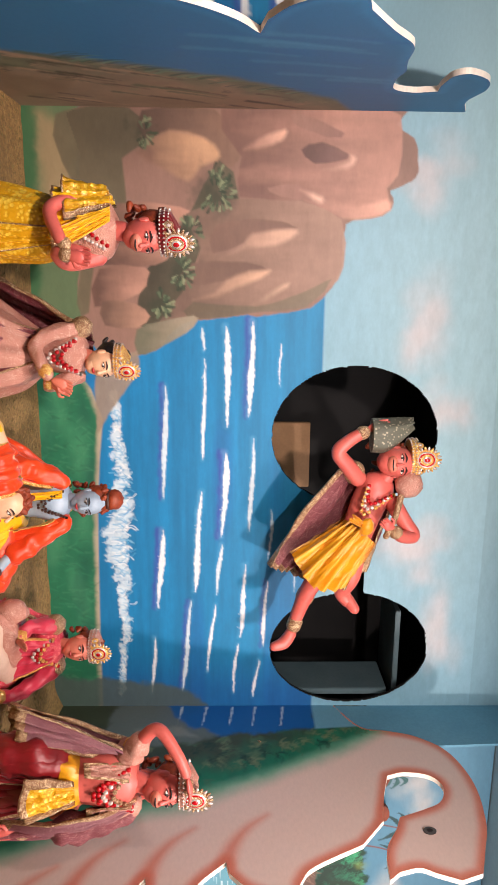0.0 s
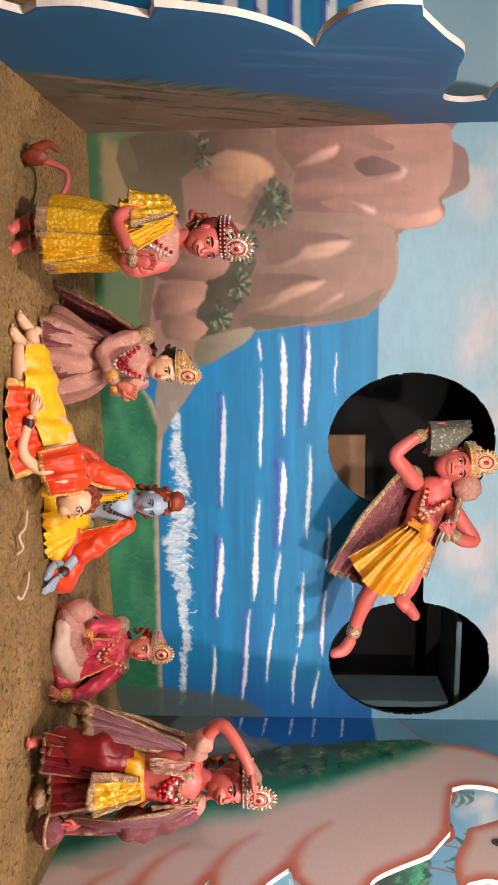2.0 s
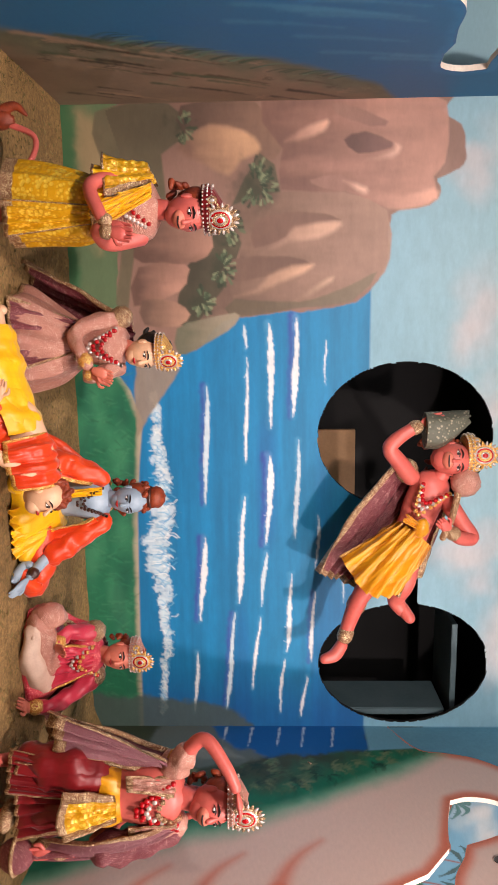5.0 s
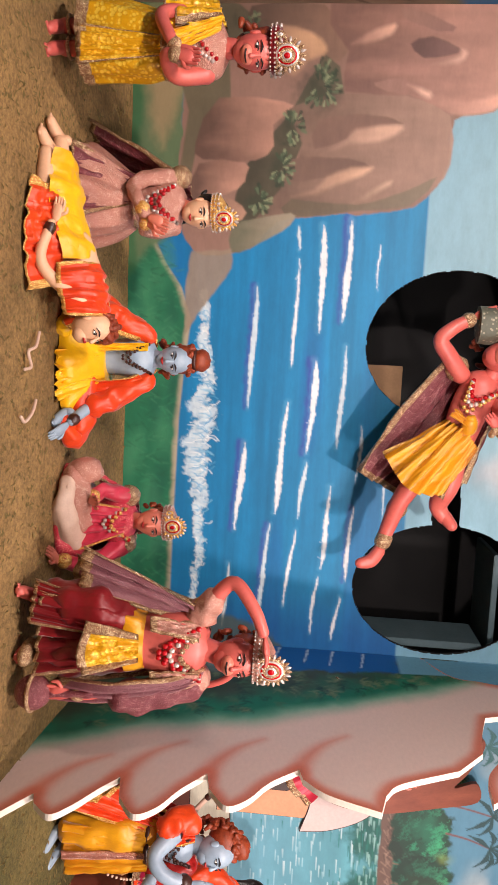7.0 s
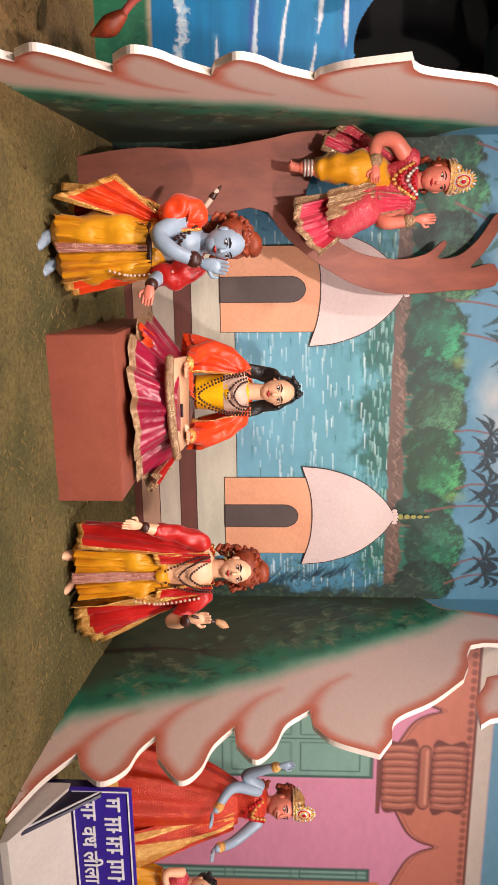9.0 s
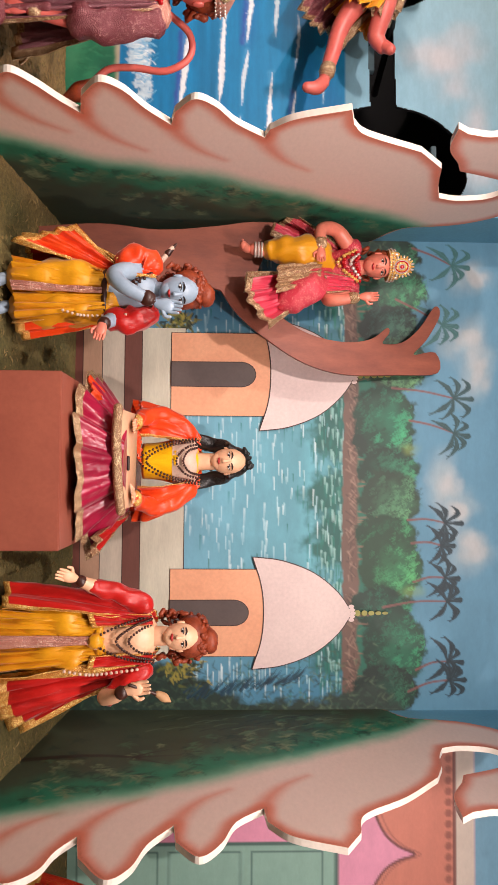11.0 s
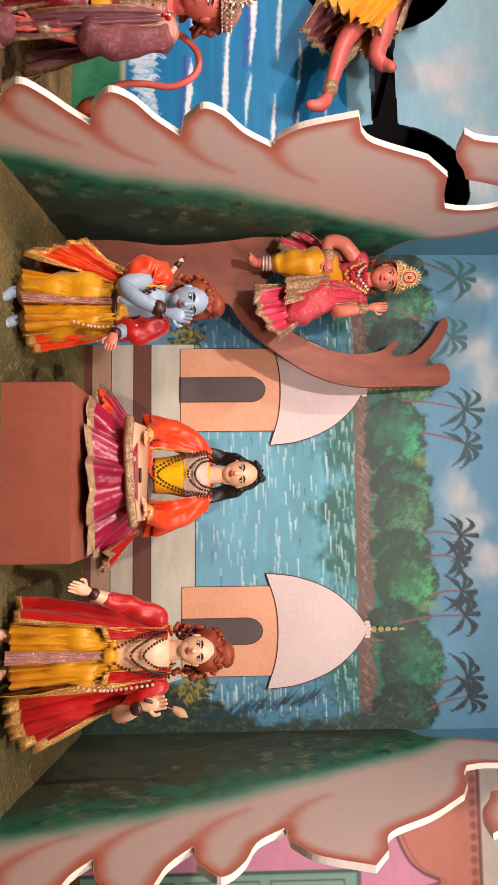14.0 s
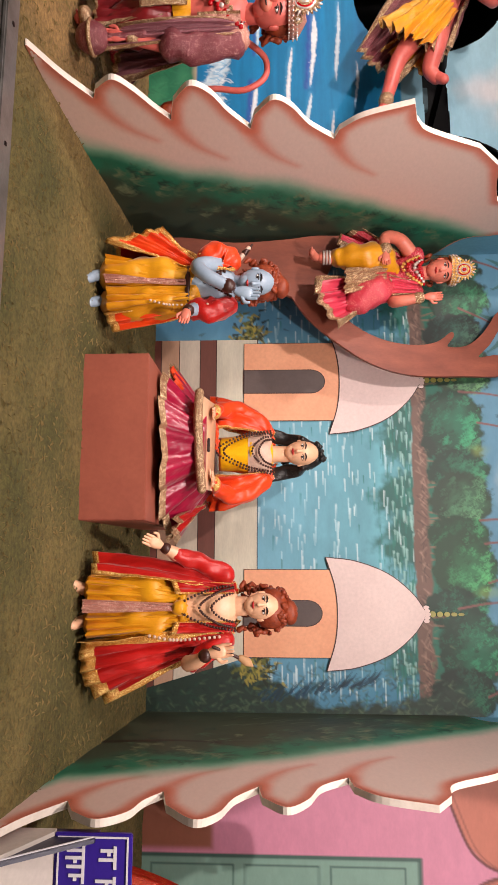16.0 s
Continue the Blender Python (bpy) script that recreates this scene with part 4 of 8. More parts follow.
def hut(cx, z0, w, zr, rw, top):
    """Painted hut: peach wall with an arched doorway under a pale domed roof, all dark-outlined."""
    hutwall = [(cx - w, z0), (cx + w, z0), (cx + w, zr + 0.06), (cx - w, zr + 0.06)]
    eave = spline([(cx - rw, zr), (cx - rw * 0.5, zr + 0.045), (cx, zr + 0.058), (cx + rw * 0.5, zr + 0.045), (cx + rw, zr)], 4)
    right = spline([(cx + rw, zr), (cx + rw * 0.93, zr + 0.30 * (top - zr)), (cx + rw * 0.71, zr + 0.62 * (top - zr)), (cx + rw * 0.36, zr + 0.86 * (top - zr)), (cx, top)], 5)[1:]
    left = spline([(cx, top), (cx - rw * 0.36, zr + 0.86 * (top - zr)), (cx - rw * 0.71, zr + 0.62 * (top - zr)), (cx - rw * 0.93, zr + 0.30 * (top - zr)), (cx - rw, zr)], 5)[1:-1]
    roof = [tuple(p) for p in eave + right + left]
    door = [(cx - 0.062, z0), (cx + 0.062, z0)] + [(cx + 0.062 * math.cos(a), zr - 0.10 + 0.075 * math.sin(a)) for a in np.linspace(0, math.pi, 12)]
    ob = slab("painted_hut", [grown(hutwall, 0.004)], 0.003, along(-0.008), LINE, LINE, wall, "painted peach hut with a pale domed roof")
    slab("hut_wall", [hutwall], 0.003, along(-0.0105), PEACH, PEACH, ob)
    slab("doorway", [grown(door, 0.005)], 0.003, along(-0.0125), LINE, LINE, ob)
    slab("doorway", [door], 0.003, along(-0.0142), DOORP, DOORP, ob)
    slab("roof", [grown(roof, 0.005)], 0.003, along(-0.0145), LINE, LINE, ob)
    slab("roof", [roof], 0.003, along(-0.0165), ROOFP, ROOFP, ob)
    for i in range(5):
        slab("finial", [ellipse(cx, top + 0.028 + 0.036 * i, 0.016 - 0.002 * i, 0.016, 10)], 0.003, along(-0.0165), GOLDP, LINE, ob)
    for i in range(5):
        slab("petal", [ellipse(cx - 0.034 + 0.017 * i, top + 0.004 - 0.004 * abs(i - 2), 0.010, 0.015, 10)], 0.003, along(-0.0185), ROOFP, LINE, ob)


hut(3.24, 1.045, 0.215, 1.505, 0.29, 2.0)
hut(4.467, 1.05, 0.220, 1.475, 0.283, 1.985)

# third scene: a pink palace front with green doors
s3 = Sheet(RIGHT, 8.3, 0.40, WALL_TOP, 0.009, (214, 140, 166))
s3.fill([(RIGHT - 0.1, 2.06), (8.4, 2.06), (8.4, 2.60), (RIGHT - 0.1, 2.60)], (196, 118, 98), 0.004)
s3.fill([(RIGHT - 0.1, 0.3), (5.6, 0.3), (5.6, 0.9), (RIGHT - 0.1, 0.9)], (150, 92, 72), 0.02)
s3.fill([(6.94, 0.3), (8.4, 0.3), (8.4, 2.1), (6.94, 2.1)], (206, 124, 92), 0.004)
for x0, xm, x1 in ((5.30, 5.69, 5.97), (6.34, 6.66, 7.0)):
    arch = [(x0, 2.02), (x0 + 0.10 * (xm - x0), 2.05), (xm - 0.34 * (xm - x0), 2.14), (xm - 0.12 * (xm - x0), 2.22), (xm, 2.31), (xm + 0.12 * (x1 - xm), 2.22), (xm + 0.34 * (x1 - xm), 2.14), (x1 - 0.10 * (x1 - xm), 2.05), (x1, 2.02)]
    s3.fill(arch + [(x1, 1.98), (x0, 1.98)], (214, 140, 166), 0.005)
    s3.stroke(arch, 0.007, 0.007, (110, 58, 58), 0.004)
    s3.stroke([(u, v + 0.030) for u, v in arch], 0.004, 0.004, (150, 84, 74), 0.004, 0.8)
s3.fill([(RIGHT - 0.1, 2.52), (8.4, 2.52), (8.4, 2.62), (RIGHT - 0.1, 2.62)], (206, 190, 176), 0.004)
s3.fill([(RIGHT - 0.1, 2.62), (8.4, 2.62), (8.4, 3.1), (RIGHT - 0.1, 3.1)], (110, 156, 180), 0.004)
s3.stroke([(5.0, 2.515), (8.4, 2.515)], 0.008, 0.008, (120, 70, 62), 0.004)
for i in range(60):
    s3.blot(5.1 + 0.055 * i, 2.485, 0.022, 0.02, (150, 86, 72), 0.3)
for d0, d1 in ((5.62, 6.17), (6.84, 6.94)):
    s3.fill([(d0, 0.5), (d1, 0.5), (d1, 1.92), (d0, 1.92)], (66, 96, 88), 0.004)
    s3.fill([(d0 + 0.02, 0.5), (d1 - 0.02, 0.5), (d1 - 0.02, 1.90), (d0 + 0.02, 1.90)], (128, 164, 150), 0.004)
    mid = (d0 + d1) / 2
    s3.stroke([(mid, 0.5), (mid, 1.9)], 0.005, 0.005, (72, 104, 96), 0.003)
    for lo, hi in ((0.6, 1.0), (1.06, 1.42), (1.48, 1.84)):
        for a, b in ((d0 + 0.05, mid - 0.03), (mid + 0.03, d1 - 0.05)):
            s3.stroke([(a, lo), (b, lo), (b, hi), (a, hi), (a, lo)], 0.004, 0.004, (76, 108, 100), 0.003, smooth=False)
# a fluted capital: two ribbed drums with a roll between them
for lo, hi, wide, narrow in ((1.975, 2.185, 0.235, 0.215), (2.275, 2.48, 0.225, 0.235)):
    drum = spline([(6.155 - narrow, lo), (6.155 - wide - 0.012, (lo + hi) / 2), (6.155 - wide, hi), (6.155 + wide, hi), (6.155 + wide + 0.012, (lo + hi) / 2), (6.155 + narrow, lo)], 4, True)
    s3.fill(drum, (112, 62, 56), 0.006)
    for i in range(9):
        u = 6.155 + (i - 4) * 0.050
        s3.stroke([(u, lo + 0.022), (6.155 + (i - 4) * 0.052, (lo + hi) / 2), (u, hi - 0.02)], 0.021, 0.021, (168, 98, 82), 0.006)
        s3.stroke([(u - 0.006, lo + 0.03), (6.149 + (i - 4) * 0.052, (lo + hi) / 2), (u - 0.006, hi - 0.03)], 0.007, 0.007, (206, 136, 112), 0.008, 0.8)
s3.stroke([(5.96, 2.23), (6.35, 2.23)], 0.036, 0.036, (112, 62, 56), 0.004)
s3.stroke([(5.965, 2.232), (6.345, 2.232)], 0.028, 0.028, (176, 106, 88), 0.006)
s3.stroke([(5.97, 2.242), (6.34, 2.242)], 0.008, 0.008, (210, 142, 118), 0.008)
s3.stroke([(5.90, 1.955), (6.41, 1.955)], 0.012, 0.012, (120, 68, 62), 0.004)
s3.grain(16, 34, 0.08, 19)
s3.build("palace_mural", along(0.0), wall, "painted mural of a pink palace with green doors")


# ---- scroll-edged partitions ----
def partition(name, x, outline, heads, curls, back_line, face, edge_tint, back_tint, label, face_mat, spread=0.035, extra=None):
    """A plywood wing cut into scrolls, its edge left white, each face airbrushed: a tint along the edge, dark growth towards the back."""
    holes = heads
    ob = slab(name, [outline, *holes], 0.024, across(x), face_mat, WHITE_EDGE)
    tagged(ob, label, "partition", kind="structure")
    for side in (-1, 1):
        s = Sheet(-1.75, -0.0015, 0.36, 2.75, 0.0085, face)
        d = edge_distance(s.u, s.v, outline)
        # the outline's straight back and foot carry no tint
        free = [p for p in outline if p[0] < -0.06 and p[1] > 0.45]
        d = edge_distance(s.u, s.v, free, False)
        for h in holes:
            d = np.minimum(d, edge_distance(s.u, s.v, h))
        n = fbm(s.u * 9, s.v * 9, 3) - 0.47
        a = step(spread * 1.75, spread * 0.30, d + 0.012 * n)[:, None]
        s.c = s.c * (1 - 0.88 * a) + np.array(lin(*edge_tint)) * 0.88 * a
        # from each notch the tint runs on inwards as a tapering wedge
        for nu, nv in curls:
            path = spline([(nu - 0.015, nv - 0.005), (nu + 0.09, nv + 0.030), (nu + 0.19, nv + 0.095), (nu + 0.27, nv + 0.19)], 5)
            s.stroke(path, 0.040, 0.004, edge_tint, 0.034, 0.80, smooth=False)
        border = np.interp(s.v, [p[1] for p in back_line], [p[0] for p in back_line])
        leafy = back_tint[2] > 300
        if leafy:
            b2 = step(-0.15, 0.0, s.u - border + 0.05 * n)[:, None] * 0.9
            s.c = s.c * (1 - b2) + np.array(lin(96, 168, 138)) * b2
        b = step(-0.06, 0.05, s.u - border + 0.06 * n)[:, None]
        tone = np.array(lin(*back_tint[0])) * (0.75 + 0.5 * fbm(s.u * 20, s.v * 20, 8))[:, None]
        deep = step(0.06, 0.30, s.u - border + 0.25 * n)[:, None]
        tone = tone * (1 - deep) + np.array(lin(*back_tint[1])) * (0.7 + 0.7 * fbm(s.u * 7, s.v * 5, 12))[:, None] * deep
        s.c = s.c * (1 - b) + tone * b
        r = np.random.RandomState(50 + side)
        # leaf tufts: short strokes fanned out from one foot, light ones over dark ones
        for i in range(back_tint[2] // 5):
            v = 0.5 + 1.75 * r.rand()
            u = float(np.interp(v, [p[1] for p in back_line], [p[0] for p in back_line])) + 0.03 + abs(r.normal(0, 0.22))
            lean, col = r.uniform(0.9, 2.4), back_tint[3 + i % 3]
            size = r.uniform(0.6, 1.25)
            for k in range(7):
                t = lean + (k - 3) * 0.26 + r.normal(0, 0.08)
                o = (u + r.normal(0, 0.012), v + r.normal(0, 0.012))
                s.stroke([o, (o[0] + 0.022 * size * math.cos(t), o[1] + 0.022 * size * math.sin(t)), (o[0] + 0.046 * size * math.cos(t + 0.3), o[1] + 0.040 * size * math.sin(t + 0.3))], 0.0055, 0.0015, col, 0.005, 0.55)
        if extra:
            extra(s, side)
        keep = inside(s.u, s.v, outline) & (edge_distance(s.u, s.v, free, False) > 0.004)
        for h in holes:
            keep &= ~inside(s.u, s.v, h) & (edge_distance(s.u, s.v, h) > 0.004)
        s.build("painted_face", across(x + side * 0.0136), ob, "", keep)
    return ob


def scrolls(lobes):
    """The front edge: rounded lobes with sharp notches between, each lobe a short smooth run."""
    pts = []
    for lobe in lobes:
        pts += [tuple(p) for p in spline(lobe, 6)]
    return pts


FOOT = [(0.0, 0.40), (-1.70, 0.405)]
GREEN = ((26, 112, 84), (56, 66, 50), 700, (22, 54, 44), (70, 104, 76), (112, 124, 92))
front_a = scrolls([[(-1.70, 0.41), (-1.55, 0.48), (-1.42, 0.56)], [(-1.47, 0.58), (-1.52, 0.65), (-1.46, 0.71), (-1.36, 0.77), (-1.28, 0.825)], [(-1.39, 0.85), (-1.475, 0.92), (-1.43, 0.99), (-1.32, 1.05), (-1.21, 1.13)],
                   [(-1.30, 1.15), (-1.385, 1.22), (-1.34, 1.29), (-1.23, 1.36), (-1.13, 1.465)], [(-1.19, 1.48), (-1.27, 1.57), (-1.34, 1.75)], [(-1.24, 1.775), (-1.16, 1.84), (-1.04, 2.07)],
                   [(-0.90, 2.19), (-0.74, 2.225), (-0.60, 2.27)]])
# above the scrolls the wing curls over into a hooked trunk
hook = scrolls([[(-0.60, 2.27), (-0.575, 2.36), (-0.60, 2.48), (-0.68, 2.53), (-0.78, 2.49), (-0.83, 2.40), (-0.88, 2.27)], [(-0.95, 2.24), (-1.07, 2.17), (-1.23, 2.15)], [(-1.19, 2.20), (-1.17, 2.29), (-1.20, 2.36), (-1.235, 2.45)],
                [(-1.20, 2.55), (-1.08, 2.60), (-0.92, 2.66), (-0.66, 2.69), (-0.42, 2.63), (-0.29, 2.49), (-0.24, 2.34), (-0.20, 2.2), (0.0, 2.08)]])
wing_a = FOOT[:1] + [FOOT[1]] + front_a + hook
CURLS = [(-1.42, 0.56), (-1.28, 0.825), (-1.21, 1.13), (-1.13, 1.465), (-0.90, 2.19)]
BACK_A = [(-1.20, 0.36), (-1.09, 0.45), (-0.87, 0.82), (-0.74, 1.28), (-0.62, 1.52), (-0.36, 2.05), (-0.16, 2.35), (0.1, 2.5), (0.3, 2.7)]


def sea_corner(s, side):
    """The sea and a grey rock run on round the corner of the first scene."""
    if side > 0:
        for k in range(5):
            u, v = -0.30 + 0.05 * k, 0.9 + 0.22 * k
            s.stroke([(u, v), (u + 0.05, v + 0.08), (u + 0.04, v + 0.18)], 0.007, 0.003, (96, 72, 52), 0.006, 0.6)
        return
    s.fill([(0.05, 1.0), (-0.20, 1.15), (-0.27, 1.4), (-0.25, 1.7), (-0.22, 1.95), (0.05, 1.95)], (16, 92, 158), 0.02, 1, 0.03)
    s.fill([(0.05, 1.95), (-0.22, 1.95), (-0.20, 2.2), (0.05, 2.4)], (104, 160, 184), 0.006)
    for i, v in enumerate((1.20, 1.34, 1.49, 1.62, 1.78)):
        s.stroke([(-0.02, v), (-0.10, v - 0.008), (-0.19, v - 0.02)], 0.007, 0.003, (196, 214, 224), 0.004, 0.75, 0.006, i)
    s.fill([(0.05, 0.82), (-0.22, 0.80), (-0.36, 1.02), (-0.34, 1.26), (-0.26, 1.42), (-0.18, 1.22), (0.05, 1.08)], (96, 108, 106), 0.02, 0.95, 0.03)
    s.fill([(-0.30, 1.0), (-0.22, 0.95), (-0.20, 1.2), (-0.28, 1.3)], (132, 138, 132), 0.02, 0.7, 0.02)


pa = partition("partition_1", MID + 0.012, wing_a, [], CURLS, BACK_A, (226, 198, 186), (214, 116, 90), GREEN, "pink-grey plywood partition with scrolled white edges", SALMON, extra=sea_corner)
SKYB = plain("sky_blue_board_paint", (104, 160, 184), (92, 148, 174), 3, 60, 0.55)
slab("sky_board", [[(-0.30, 2.02), (-0.0015, 2.02), (-0.0015, WALL_TOP - 0.002), (-0.34, WALL_TOP - 0.002), (-0.36, 2.62)]], 0.014, across(MID + 0.012), SKYB, SKYB, pa)
slab("painted_eye", [ellipse(-0.97, 2.385, 0.022, 0.030, 14)], 0.004, across(MID - 0.006), plain("grey_eye_paint", (90, 84, 80), (70, 64, 62), 9, 60, 0.5), DARK, pa)
slab("painted_eye", [ellipse(-0.97, 2.385, 0.010, 0.014, 12)], 0.004, across(MID - 0.0075), DARK, DARK, pa)

front_b = scrolls([[(-1.70, 0.41), (-1.52, 0.47), (-1.36, 0.56)], [(-1.45, 0.60), (-1.515, 0.69), (-1.45, 0.77), (-1.34, 0.80), (-1.25, 0.85)], [(-1.38, 0.88), (-1.50, 0.98), (-1.44, 1.05), (-1.30, 1.09), (-1.18, 1.165)],
                   [(-1.29, 1.18), (-1.38, 1.26), (-1.30, 1.33), (-1.16, 1.38), (-1.06, 1.48)], [(-1.16, 1.49), (-1.26, 1.57), (-1.335, 1.74)], [(-1.24, 1.80), (-1.11, 1.84), (-0.98, 2.02), (-0.81, 2.19)],
                   [(-0.70, 2.24), (-0.60, 2.26), (-0.51, 2.30)]]) + [(min(u + 0.09, 0.0), v + 0.03) for u, v in hook[1:]]
BACK_B = [(-1.30, 0.36), (-1.09, 0.48), (-0.88, 1.06), (-0.64, 1.50), (-0.30, 2.12), (-0.02, 2.45), (0.2, 2.7)]


def dark_trunk(s, side):
    """A slim dark tree painted low in the thicket, on the river side."""
    if side > 0:
        return
    s.stroke([(-0.62, 0.50), (-0.58, 0.75), (-0.60, 0.98)], 0.020, 0.010, (44, 34, 30), 0.008, 0.9)
    for du, dv in ((-0.07, 0.16), (0.08, 0.14), (0.02, 0.2)):
        s.stroke([(-0.60, 0.95), (-0.60 + du * 0.6, 0.95 + dv * 0.5), (-0.60 + du, 0.95 + dv)], 0.008, 0.002, (44, 34, 30), 0.006, 0.9)
    for i in range(40):
        t = i / 40
        u, v = -0.20 - 0.1 * math.sin(i * 1.7), 0.95 + 0.9 * t
        s.stroke([(u, v), (u + 0.03, v + 0.05), (u + 0.03, v + 0.11)], 0.006, 0.002, ((20, 34, 30), (100, 118, 92))[i % 2], 0.005, 0.5)


NOTCHES_B = [(-1.36, 0.56), (-1.25, 0.85), (-1.18, 1.165), (-1.06, 1.48), (-0.81, 2.19)]
pb = partition("partition_2", RIGHT - 0.012, FOOT + front_b, [], NOTCHES_B, BACK_B, (226, 198, 186), (214, 116, 90), GREEN, "pink-grey plywood partition with scrolled white edges", SALMON, extra=dark_trunk)
slab("sky_board", [[(-0.21, 2.05), (-0.0015, 2.05), (-0.0015, WALL_TOP - 0.002), (-0.25, WALL_TOP - 0.002), (-0.27, 2.65)]], 0.014, across(RIGHT - 0.012), SKYB, SKYB, pb)

front_c = scrolls([[(-1.70, 0.41), (-1.56, 0.52), (-1.42, 0.66)], [(-1.47, 0.72), (-1.46, 0.86), (-1.36, 1.04)], [(-1.44, 1.07), (-1.41, 1.17), (-1.34, 1.33), (-1.21, 1.48), (-1.07, 1.57)],
                   [(-1.20, 1.59), (-1.33, 1.66), (-1.395, 1.76), (-1.385, 1.88)], [(-1.30, 1.90), (-1.12, 2.01), (-0.97, 2.11), (-0.80, 2.13), (-0.66, 2.155)], [(-0.55, 2.14), (-0.40, 2.165), (-0.345, 2.26), (-0.37, 2.36)],
                   [(-0.46, 2.35), (-0.60, 2.36), (-0.64, 2.42), (-0.55, 2.52), (-0.40, 2.56), (-0.2, 2.54), (0.0, 2.60)]])
BROWNS = ((100, 100, 82), (130, 108, 90), 160, (78, 70, 58), (120, 116, 92), (148, 120, 102))


def rock_corner(s, side):
    """Dark clefts, pale ridges and mossy strokes of the cliff that runs on round the corner."""
    r = np.random.RandomState(61)
    for i in range(46):
        u, v = -0.06 - 0.72 * r.rand(), 0.55 + 1.2 * r.rand()
        u -= 0.25 * max(0, 1.0 - v)
        if v > 0.7 + 1.5 * (u + 0.9):
            continue
        L = r.uniform(0.10, 0.28)
        s.stroke([(u, v), (u + 0.22 * L, v + 0.5 * L), (u + 0.5 * L, v + L)], r.uniform(0.008, 0.022), 0.003, ((60, 48, 38), (158, 128, 106), (72, 84, 62), (48, 40, 34))[i % 4], 0.014, 0.8, 0.010, i)
    for i in range(46):
        t = r.rand()
        u, v = -0.80 + 0.52 * t + r.normal(0, 0.02), 0.80 + 0.95 * t
        s.stroke([(u, v), (u - 0.03, v + 0.05), (u - 0.03, v + 0.10)], 0.008, 0.002, ((34, 72, 58), (96, 130, 110), (28, 60, 54))[i % 3], 0.006, 0.6)
    for i in range(26):
        u, v = -0.35 - 0.75 * r.rand(), 1.1 + 0.9 * r.rand()
        if v < 1.0 + 1.35 * (u + 0.9):
            continue
        s.stroke([(u, v), (u + 0.03, v + 0.2), (u + 0.08, v + 0.4)], 0.02, 0.006, ((24, 96, 150), (70, 136, 172))[i % 2], 0.02, 0.45, 0.01, i)


BACK_C = [(-0.95, 0.36), (-0.86, 0.6), (-0.70, 1.1), (-0.52, 1.5), (-0.20, 1.95), (0.1, 2.1), (0.3, 2.7)]
partition("partition_3", LEFT, FOOT + front_c, [], [], BACK_C, (30, 100, 144), (44, 116, 164), BROWNS,
          "blue wave-shaped plywood partition with white edges", BLUE_EDGE, extra=rock_corner)


# ---- cut-out tree, pedestal, signs ----
# the tree board leans back against the wall
LEANING = Matrix(((1, 0, 0, 0), (0, 0.247, -1, -0.661), (0, 1, 0, 0), (0, 0, 0, 1)))
trunk_l = [(2.673, 0.454), (2.625, 0.756), (2.627, 1.012), (2.582, 1.279), (2.548, 1.427), (2.534, 1.579)]
crotch = [(2.545, 1.610), (2.688, 1.513), (2.841, 1.470), (2.983, 1.579), (3.071, 1.734), (3.100, 1.916), (3.076, 2.055), (3.016, 2.138), (3.038, 2.150), (3.095, 2.114), (3.084, 2.221), (3.006, 2.318), (2.887, 2.404), (2.931, 2.429), (3.060, 2.355), (3.143, 2.282),
          (3.126, 2.404), (3.228, 2.416), (3.248, 2.197), (3.259, 1.916), (3.213, 1.712), (3.114, 1.535), (2.995, 1.384), (2.885, 1.300)]
trunk_r = [(2.864, 1.216), (2.898, 1.042), (2.901, 0.843), (2.932, 0.622), (2.973, 0.454)]
tree = slab("cutout_tree", [[tuple(p) for p in spline(trunk_l, 5)] + [tuple(p) for p in spline(crotch, 4)] + [tuple(p) for p in spline(trunk_r, 5)]], 0.022, LEANING, BARK, BARK, bevel=0.002)
tagged(tree, "brown painted plywood tree with a forked branch", "tree")
box("prop", (2.70, -0.42, 0.50), (2.74, -0.16, 0.54), BARK, tree)

pedestal = tagged(new("pedestal"), "brown painted wooden box pedestal on the stage floor", "pedestal")
pedestal.location = (3.71, -0.60, 0.43)
box("front_board", (3.372, -1.0, 0.43), (4.048, -0.982, 0.712), BROWN, pedestal, bevel=0.003)
box("side_board", (3.372, -0.98, 0.43), (3.39, -0.16, 0.692), BROWN, pedestal, bevel=0.003)
box("side_board", (4.03, -0.98, 0.43), (4.048, -0.16, 0.692), BROWN, pedestal, bevel=0.003)
box("back_board", (3.372, -0.158, 0.43), (4.048, -0.14, 0.692), BROWN, pedestal, bevel=0.003)
box("top_board", (3.3725, -0.9815, 0.694), (4.0475, -0.1585, 0.7115), BROWN, pedestal, bevel=0.003)

# a sloping board runs from the stage edge up to the foot of the sign
profile = [(-1.475, 0.405), (-1.475, 0.565), (-1.50, 0.565), (-1.76, 0.432), (-1.765, 0.405)]
desk_verts = [(x, y, z) for x in (RIGHT + 0.018, 7.6) for y, z in profile]
desk_faces = [tuple(range(5)), tuple(range(9, 4, -1))] + [(i, 5 + i, 5 + (i + 1) % 5, (i + 1) % 5) for i in range(5)]
tagged(mesh_object("panel_board", desk_verts, desk_faces, PANEL), "sloping off-white board on the stage edge under the sign", "panel")


